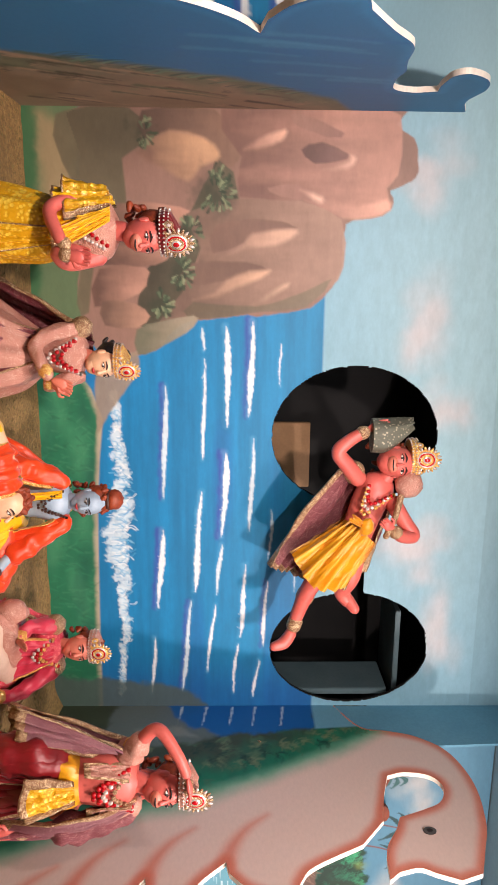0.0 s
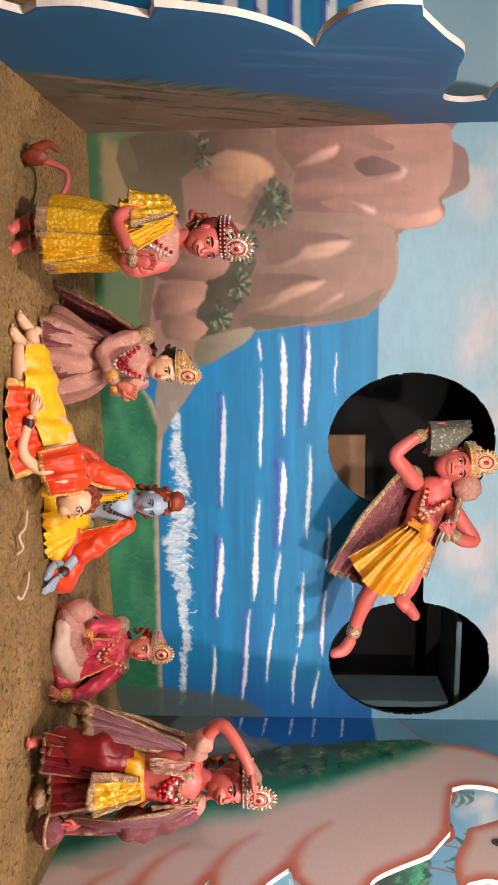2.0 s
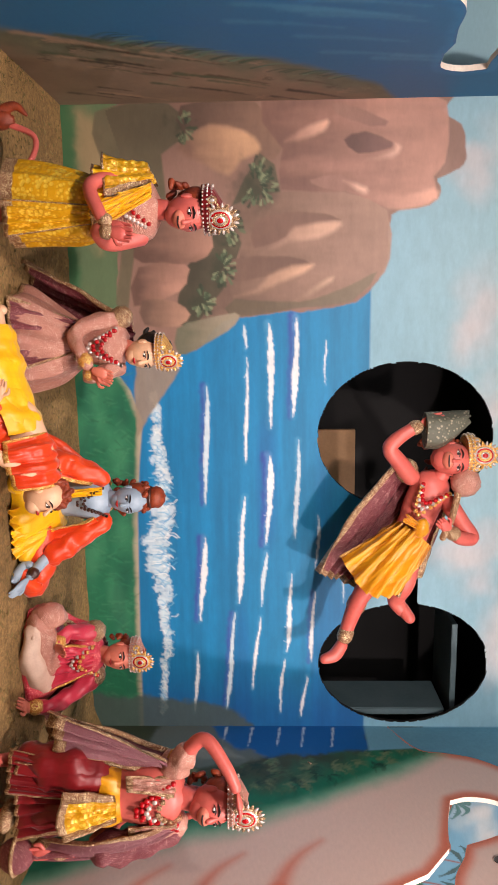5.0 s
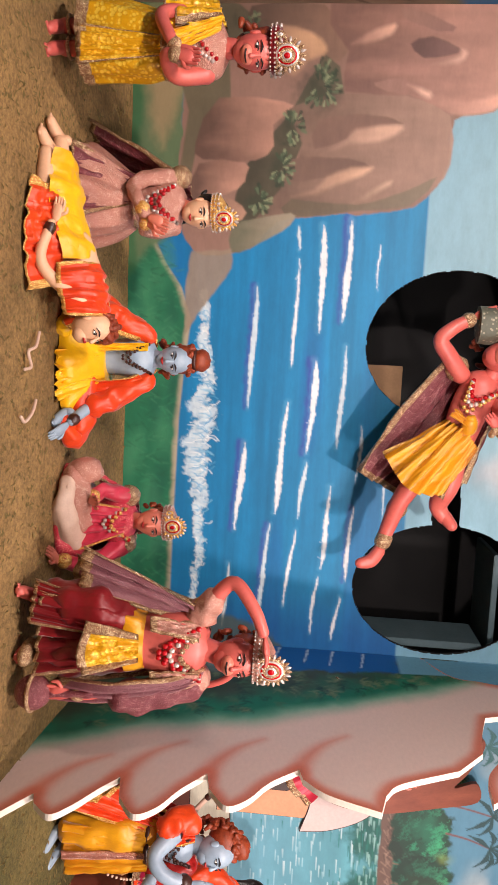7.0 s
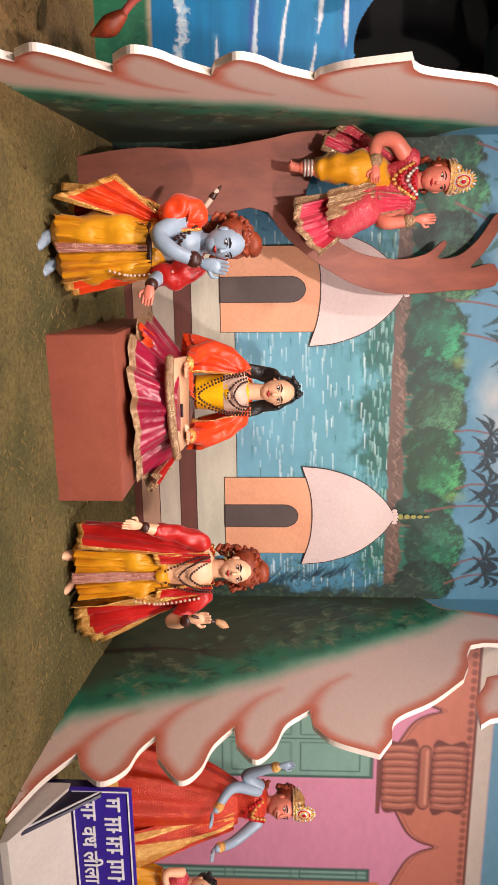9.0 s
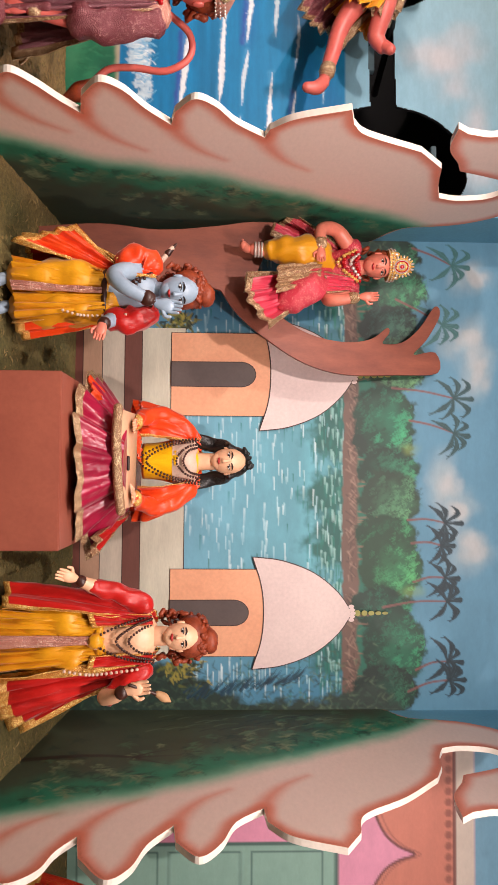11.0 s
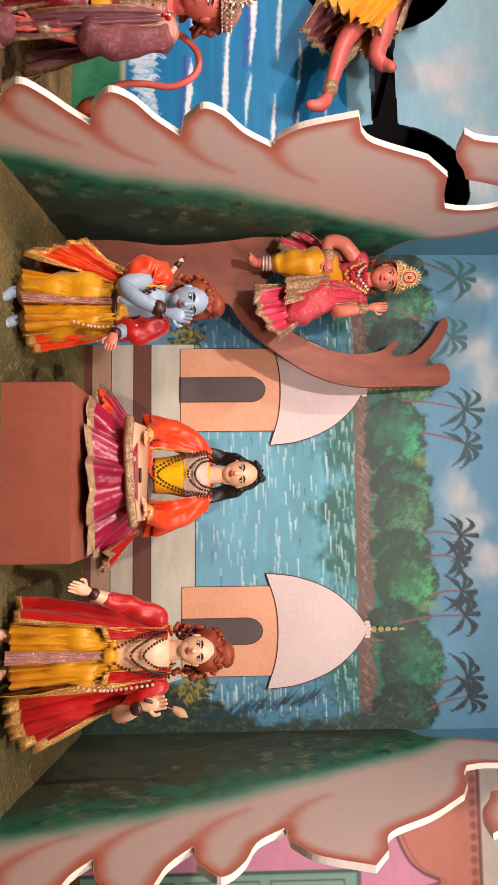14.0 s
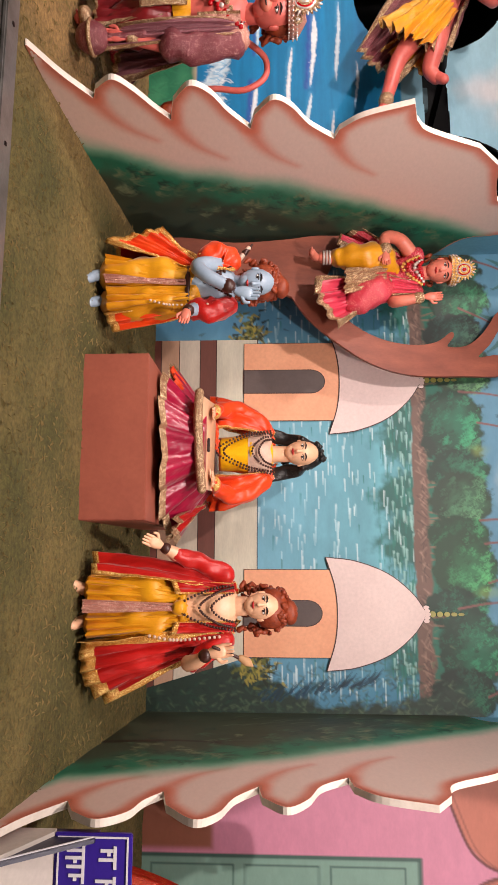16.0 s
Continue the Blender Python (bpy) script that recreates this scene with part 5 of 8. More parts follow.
def bars(parent, x0, x1, z, y, h, seed, matter):
    """Unreadable lettering: one head line with strokes hung from it."""
    r = np.random.RandomState(seed)
    x = x0
    while x < x1:
        w = r.uniform(0.05, 0.11)
        box("lettering", (x, y - 0.003, z + h * 0.86), (min(x + w, x1), y, z + h), matter, parent, bevel=0)
        k = x + 0.008
        while k < x + w - 0.008:
            box("lettering", (k, y - 0.003, z + h * r.uniform(0.0, 0.3)), (k + 0.009, y, z + h * 0.85), matter, parent, bevel=0)
            if r.rand() < 0.6:
                m = z + h * r.uniform(0.25, 0.6)
                box("lettering", (k + 0.0095, y - 0.003, m), (k + 0.019, y, m + 0.010), matter, parent, bevel=0)
            k += r.uniform(0.020, 0.030)
        x += w + 0.02


sign = tagged(new("name_sign"), "purple-blue sign board with white border and lettering", "sign")
sign.location = (5.6, -1.5, 0.57)
box("board", (5.006, -1.50, 0.567), (5.475, -1.485, 0.80), SIGNBLUE, sign, bevel=0.003)
for lo, hi in (((5.014, 0.577), (5.467, 0.582)), ((5.014, 0.785), (5.467, 0.790)), ((5.014, 0.583), (5.019, 0.784)), ((5.462, 0.583), (5.467, 0.784))):
    box("border", (lo[0], -1.504, lo[1]), (hi[0], -1.501, hi[1]), SIGNWHITE, sign, bevel=0)
bars(sign, 5.04, 5.43, 0.69, -1.501, 0.065, 5, SIGNWHITE)
bars(sign, 5.04, 5.15, 0.60, -1.501, 0.060, 6, SIGNWHITE)


def words(parent, body, x0, x1, z, y, matter):
    """Painted words, fitted between x0 and x1 on a board that faces the visitors."""
    cu = bpy.data.curves.new("lettering", "FONT")
    cu.body, cu.size, cu.extrude, cu.offset, cu.resolution_u = body, 0.08, 0.001, 0.0015, 3
    tmp = bpy.data.objects.new("lettering", cu)
    me = bpy.data.meshes.new_from_object(tmp)
    bpy.data.objects.remove(tmp)
    bpy.data.curves.remove(cu)
    left, right = min(v.co.x for v in me.vertices), max(v.co.x for v in me.vertices)
    k = (x1 - x0) / (right - left)
    me.transform(along(y) @ Matrix.Translation((x0, z, 0)) @ Matrix.Diagonal((k, k, 1, 1)) @ Matrix.Translation((-left, 0, 0)))
    me.transform(Matrix.Translation(parent.location).inverted())
    me.materials.clear()
    me.materials.append(matter)
    ob = new("lettering", me)
    ob.parent = parent
    return ob


words(sign, "वध लीला", 5.17, 5.435, 0.605, -1.5025, SIGNWHITE)

# a second sign stands edge-on in front of the wing
side_sign = tagged(new("side_sign"), "dark blue sign board set square to the stage front", "sign")
side_sign.location = (5.02, -1.6, 0.42)
slab("board", [[(-1.735, 0.425), (-1.44, 0.425), (-1.44, 0.69), (-1.515, 0.69)]], 0.012, Matrix.Translation((-5.02, 1.6, -0.42)) @ across(5.022), SIGNDARK, SIGNDARK, side_sign)
slab("border", [[(-1.716, 0.435), (-1.708, 0.435), (-1.500, 0.683), (-1.508, 0.683)]], 0.003, Matrix.Translation((-5.02, 1.6, -0.42)) @ across(5.0145), SIGNWHITE, SIGNWHITE, side_sign)


# ---- dolls: each one plain mesh of dressed forms ----
class Doll:
    def __init__(self):
        self.v, self.f, self.m, self.mats = [], [], [], []

    def add(self, verts, faces, mat):
        if mat not in self.mats:
            self.mats.append(mat)
        o, k = len(self.v), self.mats.index(mat)
        self.v += [tuple(map(float, p)) for p in verts]
        self.f += [tuple(o + i for i in face) for face in faces]
        self.m += [k] * len(faces)

    def rings(self, rings, mat, close=True, hem=0, hem_mat=None):
        """Skin over a list of equal rings; the last hem rows take another material."""
        n = len(rings[0])
        verts = [p for r in rings for p in r]
        faces = [(a * n + i, a * n + (i + 1) % n, (a + 1) * n + (i + 1) % n, (a + 1) * n + i) for a in range(len(rings) - 1) for i in range(n)]
        if hem:
            cut = (len(rings) - 1 - hem) * n
            self.add(verts, faces[:cut], mat)
            self.add(verts, faces[cut:], hem_mat)
        else:
            self.add(verts, faces, mat)
        if close:
            for r in (rings[0], rings[-1]):
                c = np.mean(r, 0)
                self.add([*r, c], [(i, (i + 1) % n, n) for i in range(n)], hem_mat if hem and r is rings[-1] else mat)

    def tube(self, pts, radii, mat, n=12, steps=5, flat=1.0, up=(0, 1, 0), crumple=None):
        """A limb along a smooth line, rounded at both ends."""
        radii = [radii] * len(pts) if isinstance(radii, (int, float)) else radii
        line = spline([(*p, r) for p, r in zip(pts, radii)], steps)
        p, r = [q[:3] for q in line], [max(q[3], 0.001) for q in line]
        d0, d1 = p[1] - p[0], p[-1] - p[-2]
        d0, d1 = d0 / (np.linalg.norm(d0) + 1e-9), d1 / (np.linalg.norm(d1) + 1e-9)
        p = [p[0] - d0 * r[0] * 0.75, p[0] - d0 * r[0] * 0.45] + p + [p[-1] + d1 * r[-1] * 0.45, p[-1] + d1 * r[-1] * 0.75]
        r = [r[0] * 0.35, r[0] * 0.78] + r + [r[-1] * 0.78, r[-1] * 0.35]
        cr = (0.16 if mat in CLOTHS and max(r) > 0.03 else 0.0) if crumple is None else crumple
        if cr:
            n = max(n, 22)
        k0 = len(self.v) * 0.37
        side, out = np.array(up, float), []
        for i in range(len(p)):
            t = p[min(i + 1, len(p) - 1)] - p[max(i - 1, 0)]
            t = t / (np.linalg.norm(t) + 1e-9)
            side = side - t * (side @ t)
            if np.linalg.norm(side) < 1e-3:
                side = np.array((1.0, 0.3, 0.2)) - t * (np.array((1.0, 0.3, 0.2)) @ t)
            side = side / np.linalg.norm(side)
            b = np.cross(t, side)
            w = [1 + cr * (0.5 * math.sin(2 * a + 0.9 * i + k0) + 0.4 * math.sin(5 * a - 0.7 * i + k0) + 0.5 * math.sin(1.5 * i + math.sin(a + k0) * 2.2)) for a in np.linspace(0, 2 * math.pi, n, endpoint=False)]
            out.append([p[i] + r[i] * q * (math.cos(a) * b + flat * math.sin(a) * side) for a, q in zip(np.linspace(0, 2 * math.pi, n, endpoint=False), w)])
        self.rings(out, mat)

    def blob(self, c, r, mat, yaw=0.0, n=12, rough=0.0, seed=0):
        r = (r, r, r) if isinstance(r, (int, float)) else r
        rr = np.random.RandomState(seed)
        cy, sy = math.cos(yaw), math.sin(yaw)
        out = []
        for j in range(1, n // 2 + 2):
            b = math.pi * j / (n // 2 + 2)
            ring = []
            for i in range(n):
                a = 2 * math.pi * i / n
                k = 1 + (rr.rand() - 0.5) * rough
                x, y, z = r[0] * math.sin(b) * math.cos(a) * k, r[1] * math.sin(b) * math.sin(a) * k, r[2] * math.cos(b) * k
                ring.append((c[0] + x * cy - y * sy, c[1] + x * sy + y * cy, c[2] + z))
            out.append(ring)
        self.rings(out, mat)

    def skirt(self, levels, mat, folds=9, amp=0.012, hem_mat=None, hem=0, n=72, phase=0.0, steps=6):
        """Draped cloth round an upright line: levels of (x, y, z, rx, ry); folds deepen downwards."""
        line = spline(levels, steps)
        out = []
        for k, (x, y, z, rx, ry) in enumerate(line):
            t = k / (len(line) - 1)
            ring = []
            for i in range(n):
                a = 2 * math.pi * i / n
                w = amp * (0.15 + t) * (math.sin(folds * a + phase + 0.6 * math.sin(2.3 * a + 3 * t)) + 0.5 * math.sin((folds * 2 + 1) * a + 1.3 + phase))
                ring.append((x + (rx + w) * math.cos(a), y + (ry + w) * math.sin(a), z + 0.004 * math.sin(folds * a) * t))
            out.append(ring)
        self.rings(out, mat, True, hem, hem_mat)

    def cloth(self, top, bottom, mat, folds=4, amp=0.012, trim=None, border=0.0, thick=0.006, nu=40, nv=22, sag=0.0, mid=None, phase=0.0, wrinkle=0.006):
        """A hanging cloth between two lines (through an optional middle one), with thickness, folds and a border on three sides."""
        def sample(line):
            s = spline(line, 10)
            q = np.linspace(0, len(s) - 1, nu)
            return np.array([s[int(i)] * (1 - i % 1) + s[min(int(i) + 1, len(s) - 1)] * (i % 1) for i in q])
        a, c = sample(top), sample(bottom)
        b = sample(mid) if mid else (a + c) / 2
        grid = np.zeros((nv, nu, 3))
        for j in range(nv):
            t = j / (nv - 1)
            grid[j] = a * (1 - t) * (1 - 2 * t) + b * 4 * t * (1 - t) + c * t * (2 * t - 1)
        du, dv = np.gradient(grid, axis=1), np.gradient(grid, axis=0)
        nrm = np.cross(du, dv)
        nrm /= np.linalg.norm(nrm, axis=2, keepdims=True) + 1e-9
        s = np.linspace(0, 1, nu)[None, :]
        t = np.linspace(0, 1, nv)[:, None]
        w = amp * (0.25 + 0.75 * t) * np.sin(2 * math.pi * folds * s + phase + 0.8 * np.sin(3 * t + 5 * s)) + amp * 0.4 * np.sin(2 * math.pi * (folds * 1.7) * s + 2.1 + 2 * t)
        w = w + amp * 0.35 * np.sin(2 * math.pi * (folds * 3.1) * s + 5 * t + phase) * (0.4 + 0.6 * t)
        w = w + wrinkle * (vnoise(s * 9 + 0 * t, t * 9 + 0 * s, int(phase * 7) + 3) - 0.5) * 2
        grid = grid + nrm * w[..., None]
        front, rear = grid + nrm * thick / 2, grid - nrm * thick / 2
        verts = np.concatenate([front.reshape(-1, 3), rear.reshape(-1, 3)])
        o = nu * nv
        inner, outer = [], []
        bu = int(border * nu)
        bv = int(border * nv)
        for j in range(nv - 1):
            for i in range(nu - 1):
                q = (j * nu + i, j * nu + i + 1, (j + 1) * nu + i + 1, (j + 1) * nu + i)
                edge = trim and (i < bu or i >= nu - 1 - bu or j >= nv - 1 - bv)
                for face in (q, tuple(o + k for k in reversed(q))):
                    (outer if edge else inner).append(face)
        for j in range(nv - 1):
            for i in (0, nu - 1):
                outer.append((j * nu + i, (j + 1) * nu + i, o + (j + 1) * nu + i, o + j * nu + i))
        for i in range(nu - 1):
            for j in (0, nv - 1):
                outer.append((j * nu + i, j * nu + i + 1, o + j * nu + i + 1, o + j * nu + i))
        self.add(verts.tolist(), inner, mat)
        self.add(verts.tolist(), outer, trim or mat)

    def beads(self, pts, r, mat, gap=1.7):
        line = spline(pts, 10)
        far = 0.0
        for a, b in zip(line, line[1:]):
            far += np.linalg.norm(b - a)
            if far > r * gap:
                far = 0.0
                self.blob(b, r, mat, n=6)

    def ring(self, c, rx, ry, r, mat, n=20, tilt=0.0, yaw=0.0):
        cy, sy = math.cos(yaw), math.sin(yaw)
        pts = []
        for i in range(n + 1):
            a = 2 * math.pi * i / n
            x, y, z = rx * math.cos(a), ry * math.sin(a), tilt * math.sin(a)
            pts.append((c[0] + x * cy - y * sy, c[1] + x * sy + y * cy, c[2] + z))
        self.tube(pts, r, mat, 8, 2)

    def hand(self, c, way, mat, size=0.034, palm=(0, -1, 0)):
        """A palm with four fingers and a thumb, pointing along way."""
        w = np.array(way, float)
        w /= np.linalg.norm(w)
        s = np.cross(w, palm)
        s = s / (np.linalg.norm(s) + 1e-9)
        c = np.array(c, float)
        self.tube([c - w * size * 0.6, c, c + w * size * 0.5], [size * 0.42, size * 0.62, size * 0.6], mat, 10, 3, 0.5, palm)
        for k in range(4):
            o = c + w * size * 0.5 + s * size * (k - 1.5) * 0.32
            L = size * (1.15 - 0.14 * abs(k - 1.4))
            self.tube([o, o + w * L * 0.55, o + w * L + np.array(palm) * size * 0.18], [size * 0.17, size * 0.16, size * 0.12], mat, 7, 2)
        self.tube([c + s * size * 0.5, c + s * size * 0.95 + w * size * 0.35, c + s * size * 0.9 + w * size * 0.8], [size * 0.2, size * 0.18, size * 0.13], mat, 7, 2)

    def foot(self, c, yaw, mat, size=0.05):
        d, s = np.array((math.sin(yaw), -math.cos(yaw), 0)), np.array((math.cos(yaw), math.sin(yaw), 0))
        c = np.array(c, float)
        self.tube([c + (0, 0, size * 0.9), c + (0, 0, size * 0.45), c + d * size * 0.8 + (0, 0, size * 0.05), c + d * size * 1.5 - (0, 0, size * 0.08)], [size * 0.42, size * 0.45, size * 0.46, size * 0.36], mat, 10, 4)
        for k in range(5):
            o = c + d * size * (1.72 - 0.06 * k) + s * size * (k - 2) * 0.18 - np.array((0, 0, size * 0.12))
            self.blob(o, (size * 0.12, size * 0.2, size * 0.11), mat, yaw, 6)

    def head(self, c, r, yaw, mat, muzzle=None, nod=0.0):
        """Head with plain painted features, turned by yaw (0: to the front; plus: to the right)."""
        d, s = np.array((math.sin(yaw), -math.cos(yaw), 0)), np.array((math.cos(yaw), math.sin(yaw), 0))
        up = np.array((0, 0, 1.0)) + d * nod
        d = d - np.array((0, 0, 1.0)) * nod
        c = np.array(c, float)

        def at(x, f, z):
            return c + s * x * r + d * f * r + up * z * r
        self.blob(c, (r * 0.82, r * 0.95, r * 1.12), mat, yaw, 18)
        self.blob(at(0, 0.34, -0.55), (r * 0.55, r * 0.5, r * 0.55), mat, yaw, 14)
        self.tube([at(0, 0.86, 0.22), at(0, 1.0, -0.02), at(0, 1.06, -0.2)], [r * 0.07, r * 0.10, r * 0.13], mat, 8, 3)
        if muzzle:
            self.blob(at(0, 0.75, -0.38), (r * 0.46, r * 0.36, r * 0.33), muzzle, yaw, 14)
            self.tube([at(-0.28, 1.02, -0.40), at(0, 1.12, -0.43), at(0.28, 1.02, -0.40)], r * 0.04, DARK, 6, 3)
        else:
            self.tube([at(-0.20, 0.82, -0.50), at(0, 0.90, -0.52), at(0.20, 0.82, -0.50)], [r * 0.035, r * 0.085, r * 0.035], LIPS, 8, 3)
        for k in (-1, 1):
            self.blob(at(0.36 * k, 0.80, 0.10), (r * 0.165, r * 0.09, r * 0.075), EYEWHITE, yaw, 8)
            self.blob(at(0.36 * k, 0.88, 0.10), (r * 0.072, r * 0.05, r * 0.075), DARK, yaw, 8)
            self.tube([at(0.14 * k, 0.93, 0.30), at(0.36 * k, 0.88, 0.37), at(0.60 * k, 0.70, 0.29)], [r * 0.03, r * 0.042, r * 0.02], DARK, 6, 3)
            self.tube([at(0.18 * k, 0.90, 0.13), at(0.36 * k, 0.88, 0.20), at(0.58 * k, 0.72, 0.12)], r * 0.022, DARK, 6, 3)
            self.blob(at(0.82 * k, 0.0, -0.05), (r * 0.10, r * 0.2, r * 0.28), mat, yaw, 8)
        return at

    def locks(self, c, r, yaw, mat, n=90, drop=0.9, curl=0.30, seed=1, front=0.15, wide=1.0):
        """A head of hair as many rolled locks over crown and back, falling to the neck."""
        rr = np.random.RandomState(seed)
        d, s = np.array((math.sin(yaw), -math.cos(yaw), 0)), np.array((math.cos(yaw), math.sin(yaw), 0))
        c = np.array(c, float)
        self.blob(c + np.array((0, 0, r * 0.30)) - d * r * 0.16, (r * 0.88 * wide, r * 0.92, r * 0.88), mat, yaw, 14, 0.06, seed)
        for i in range(n):
            a, h = rr.rand() * 6.283, rr.uniform(-drop, 1.1) if i % 3 else rr.uniform(0.55, 1.12)
            q = math.sqrt(max(0.05, 1 - min(1, abs(h)) ** 2)) if h > 0 else 1.0
            side, fwd = math.sin(a) * q * 0.98 * wide, math.cos(a) * q
            if fwd > front and h < 0.70:
                continue
            o = c + s * side * r + d * (fwd * 0.95 - 0.12) * r + np.array((0, 0, h * r * 1.1))
            t = rr.normal(0, 1, 3)
            t[2] -= 0.8
            t = t / np.linalg.norm(t) * r * curl
            self.tube([o - t * 0.6, o + rr.normal(0, r * 0.07, 3), o + t * 0.6], [r * curl * 0.42, r * curl * 0.5, r * curl * 0.3], mat, 7, 2)

    def crown(self, c, r, yaw, band=REDBEAD, plate=LACE, tall=1.0):
        """A banded crown with beaded rims and a rayed medallion at the front."""
        d, s = np.array((math.sin(yaw), -math.cos(yaw), 0)), np.array((math.cos(yaw), math.sin(yaw), 0))
        c = np.array(c, float)
        z = np.array((0, 0, 1.0))
        self.skirt([(*c, r * 0.98, r * 1.02), (*(c + z * r * 0.22), r * 1.02, r * 1.06), (*(c + z * r * 0.42), r * 0.98, r * 1.02), (*(c + z * r * 0.62 * tall), r * 0.7, r * 0.74), (*(c + z * r * 0.85 * tall), r * 0.3, r * 0.3)], band, 3, 0.0, n=24, steps=3)
        for h, q in ((0.02, 1.05), (0.22, 1.09), (0.42, 1.05)):
            for i in range(34):
                a = 2 * math.pi * i / 34
                self.blob(c + s * math.cos(a) * r * q + d * math.sin(a) * r * (q + 0.03) + z * h * r, r * 0.050, PEARL, n=6)
        m = c + d * r * 0.98 + z * r * 0.78 * tall
        for q, o, mt in ((0.58, 0, plate), (0.46, 0.05, PEARL), (0.40, 0.07, REDBEAD), (0.33, 0.09, plate), (0.21, 0.12, PEARL), (0.13, 0.16, REDBEAD)):
            self.blob(m + d * o * r, (q * r, r * 0.07, q * r * 1.15), mt, yaw, 14)
        for i in range(17):
            a = radians(-40 + 260 * i / 16)
            o = m + s * math.cos(a) * r * 0.56 + z * math.sin(a) * r * 0.64
            e = m + s * math.cos(a) * r * 0.72 + z * math.sin(a) * r * 0.84
            self.tube([o, (o + e) / 2, e], [r * 0.07, r * 0.075, r * 0.03], PEARL if i % 2 else plate, 6, 2)
        for k in (-1, 1):
            o = c + s * k * r * 0.75 + d * r * 0.72 + z * r * 0.45
            self.blob(o, (r * 0.2, r * 0.08, r * 0.24), plate, yaw + k * 0.7, 10)
            self.blob(o + d * r * 0.06, (r * 0.1, r * 0.06, r * 0.12), PEARL, yaw, 8)

    def arm(self, pts, mat, r=0.030, cuff=None):
        n = len(pts)
        r = r * 0.84
        self.tube(pts, [r * (1.15 - 0.4 * i / (n - 1)) for i in range(n)], mat, 12, 6)
        if cuff:
            a, b = np.array(pts[-2]), np.array(pts[-1])
            for k in (0.76, 0.84, 0.92):
                self.blob(a + (b - a) * k, r * (0.86 if k != 0.84 else 0.95), cuff, n=10)

    def done(self, name, base, label, category="doll", group="", move=(0, 0, 0), size=1.0):
        """Links the doll as one mesh, scaled about its base and moved from where it was modelled."""
        v = (np.array(self.v) - base) * size + base + move
        self.v, base = [tuple(p) for p in v.tolist()], tuple(np.add(base, move))
        ob = mesh_object(name, self.v, self.f, self.mats, None, "", self.m, True, base)
        return tagged(ob, label, category, group)


DOLLS = "dressed dolls on the stage"


def chest(d, x, y, z0, z1, w, t, mat, yaw=0.0):
    """Torso from waist to shoulders."""
    h = z1 - z0
    d.skirt([(x, y, z0, w * 0.74, t * 0.85), (x, y, z0 + h * 0.35, w * 0.80, t * 0.92), (x, y - 0.004, z0 + h * 0.7, w * 0.98, t), (x, y, z0 + h * 0.92, w * 0.92, t * 0.82), (x, y, z1 + 0.012, w * 0.42, t * 0.5)], mat, 3, 0.0, n=28)


# A: standing, folded hands, gold brocade robe, turned to the right
d = Doll()
X, Y = -0.10, -1.06
d.foot((X - 0.045, Y, 0.455), 0.5, SKIN_RED)
d.foot((X + 0.03, Y - 0.01, 0.455), 0.5, SKIN_RED)
for k in (-0.045, 0.03):
    d.tube([(X + k, Y, 0.48), (X + k, Y, 0.60)], [0.026, 0.03], SKIN_RED)
    d.ring((X + k, Y, 0.505), 0.032, 0.034, 0.007, LACE)
d.skirt([(X + 0.02, Y, 0.88, 0.092, 0.075), (X + 0.02, Y, 0.80, 0.118, 0.092), (X + 0.005, Y, 0.68, 0.13, 0.105), (X, Y, 0.555, 0.138, 0.112)], GOLDBROC, 8, 0.008, LACE, 2)
d.cloth([(X + 0.02, Y - 0.09, 0.85), (X + 0.08, Y - 0.075, 0.85)], [(X + 0.0, Y - 0.125, 0.57), (X + 0.12, Y - 0.10, 0.56)], GOLDBROC, 3, 0.007, LACE, 0.05)
d.ring((X + 0.02, Y, 0.855), 0.10, 0.084, 0.014, LACE)
chest(d, X + 0.025, Y, 0.84, 1.05, 0.105, 0.075, SILVER)
d.cloth([(X - 0.07, Y + 0.05, 1.03), (X - 0.075, Y - 0.05, 1.045), (X - 0.01, Y - 0.075, 1.05)], [(X - 0.10, Y + 0.04, 0.84), (X - 0.08, Y - 0.08, 0.85), (X + 0.06, Y - 0.10, 0.87)], YELLOW, 6, 0.011, LACE, 0.06)
d.tube([(X + 0.025, Y, 1.04), (X + 0.03, Y - 0.01, 1.09)], [0.036, 0.034], SKIN_RED)
d.beads([(X - 0.03, Y - 0.06, 1.04), (X + 0.03, Y - 0.09, 0.98), (X + 0.085, Y - 0.05, 1.04)], 0.008, REDBEAD)
d.beads([(X - 0.04, Y - 0.06, 1.04), (X + 0.03, Y - 0.095, 0.94), (X + 0.095, Y - 0.05, 1.03)], 0.008, PEARL)
d.arm([(X - 0.075, Y - 0.01, 1.01), (X - 0.07, Y - 0.05, 0.92), (X - 0.035, Y - 0.11, 0.855), (X + 0.05, Y - 0.16, 0.89), (X + 0.085, Y - 0.165, 0.915)], SKIN_RED, 0.030, LACE)
d.arm([(X + 0.115, Y - 0.01, 1.0), (X + 0.14, Y - 0.06, 0.90), (X + 0.11, Y - 0.14, 0.88), (X + 0.115, Y - 0.17, 0.92)], SKIN_RED, 0.033, LACE)
d.cloth([(X - 0.06, Y + 0.05, 1.055), (X - 0.115, Y - 0.01, 1.03), (X - 0.05, Y - 0.075, 1.05)], [(X - 0.10, Y + 0.03, 0.87), (X - 0.13, Y - 0.05, 0.88), (X + 0.0, Y - 0.115, 0.90)], GOLDBROC, 7, 0.012, LACE, 0.05)
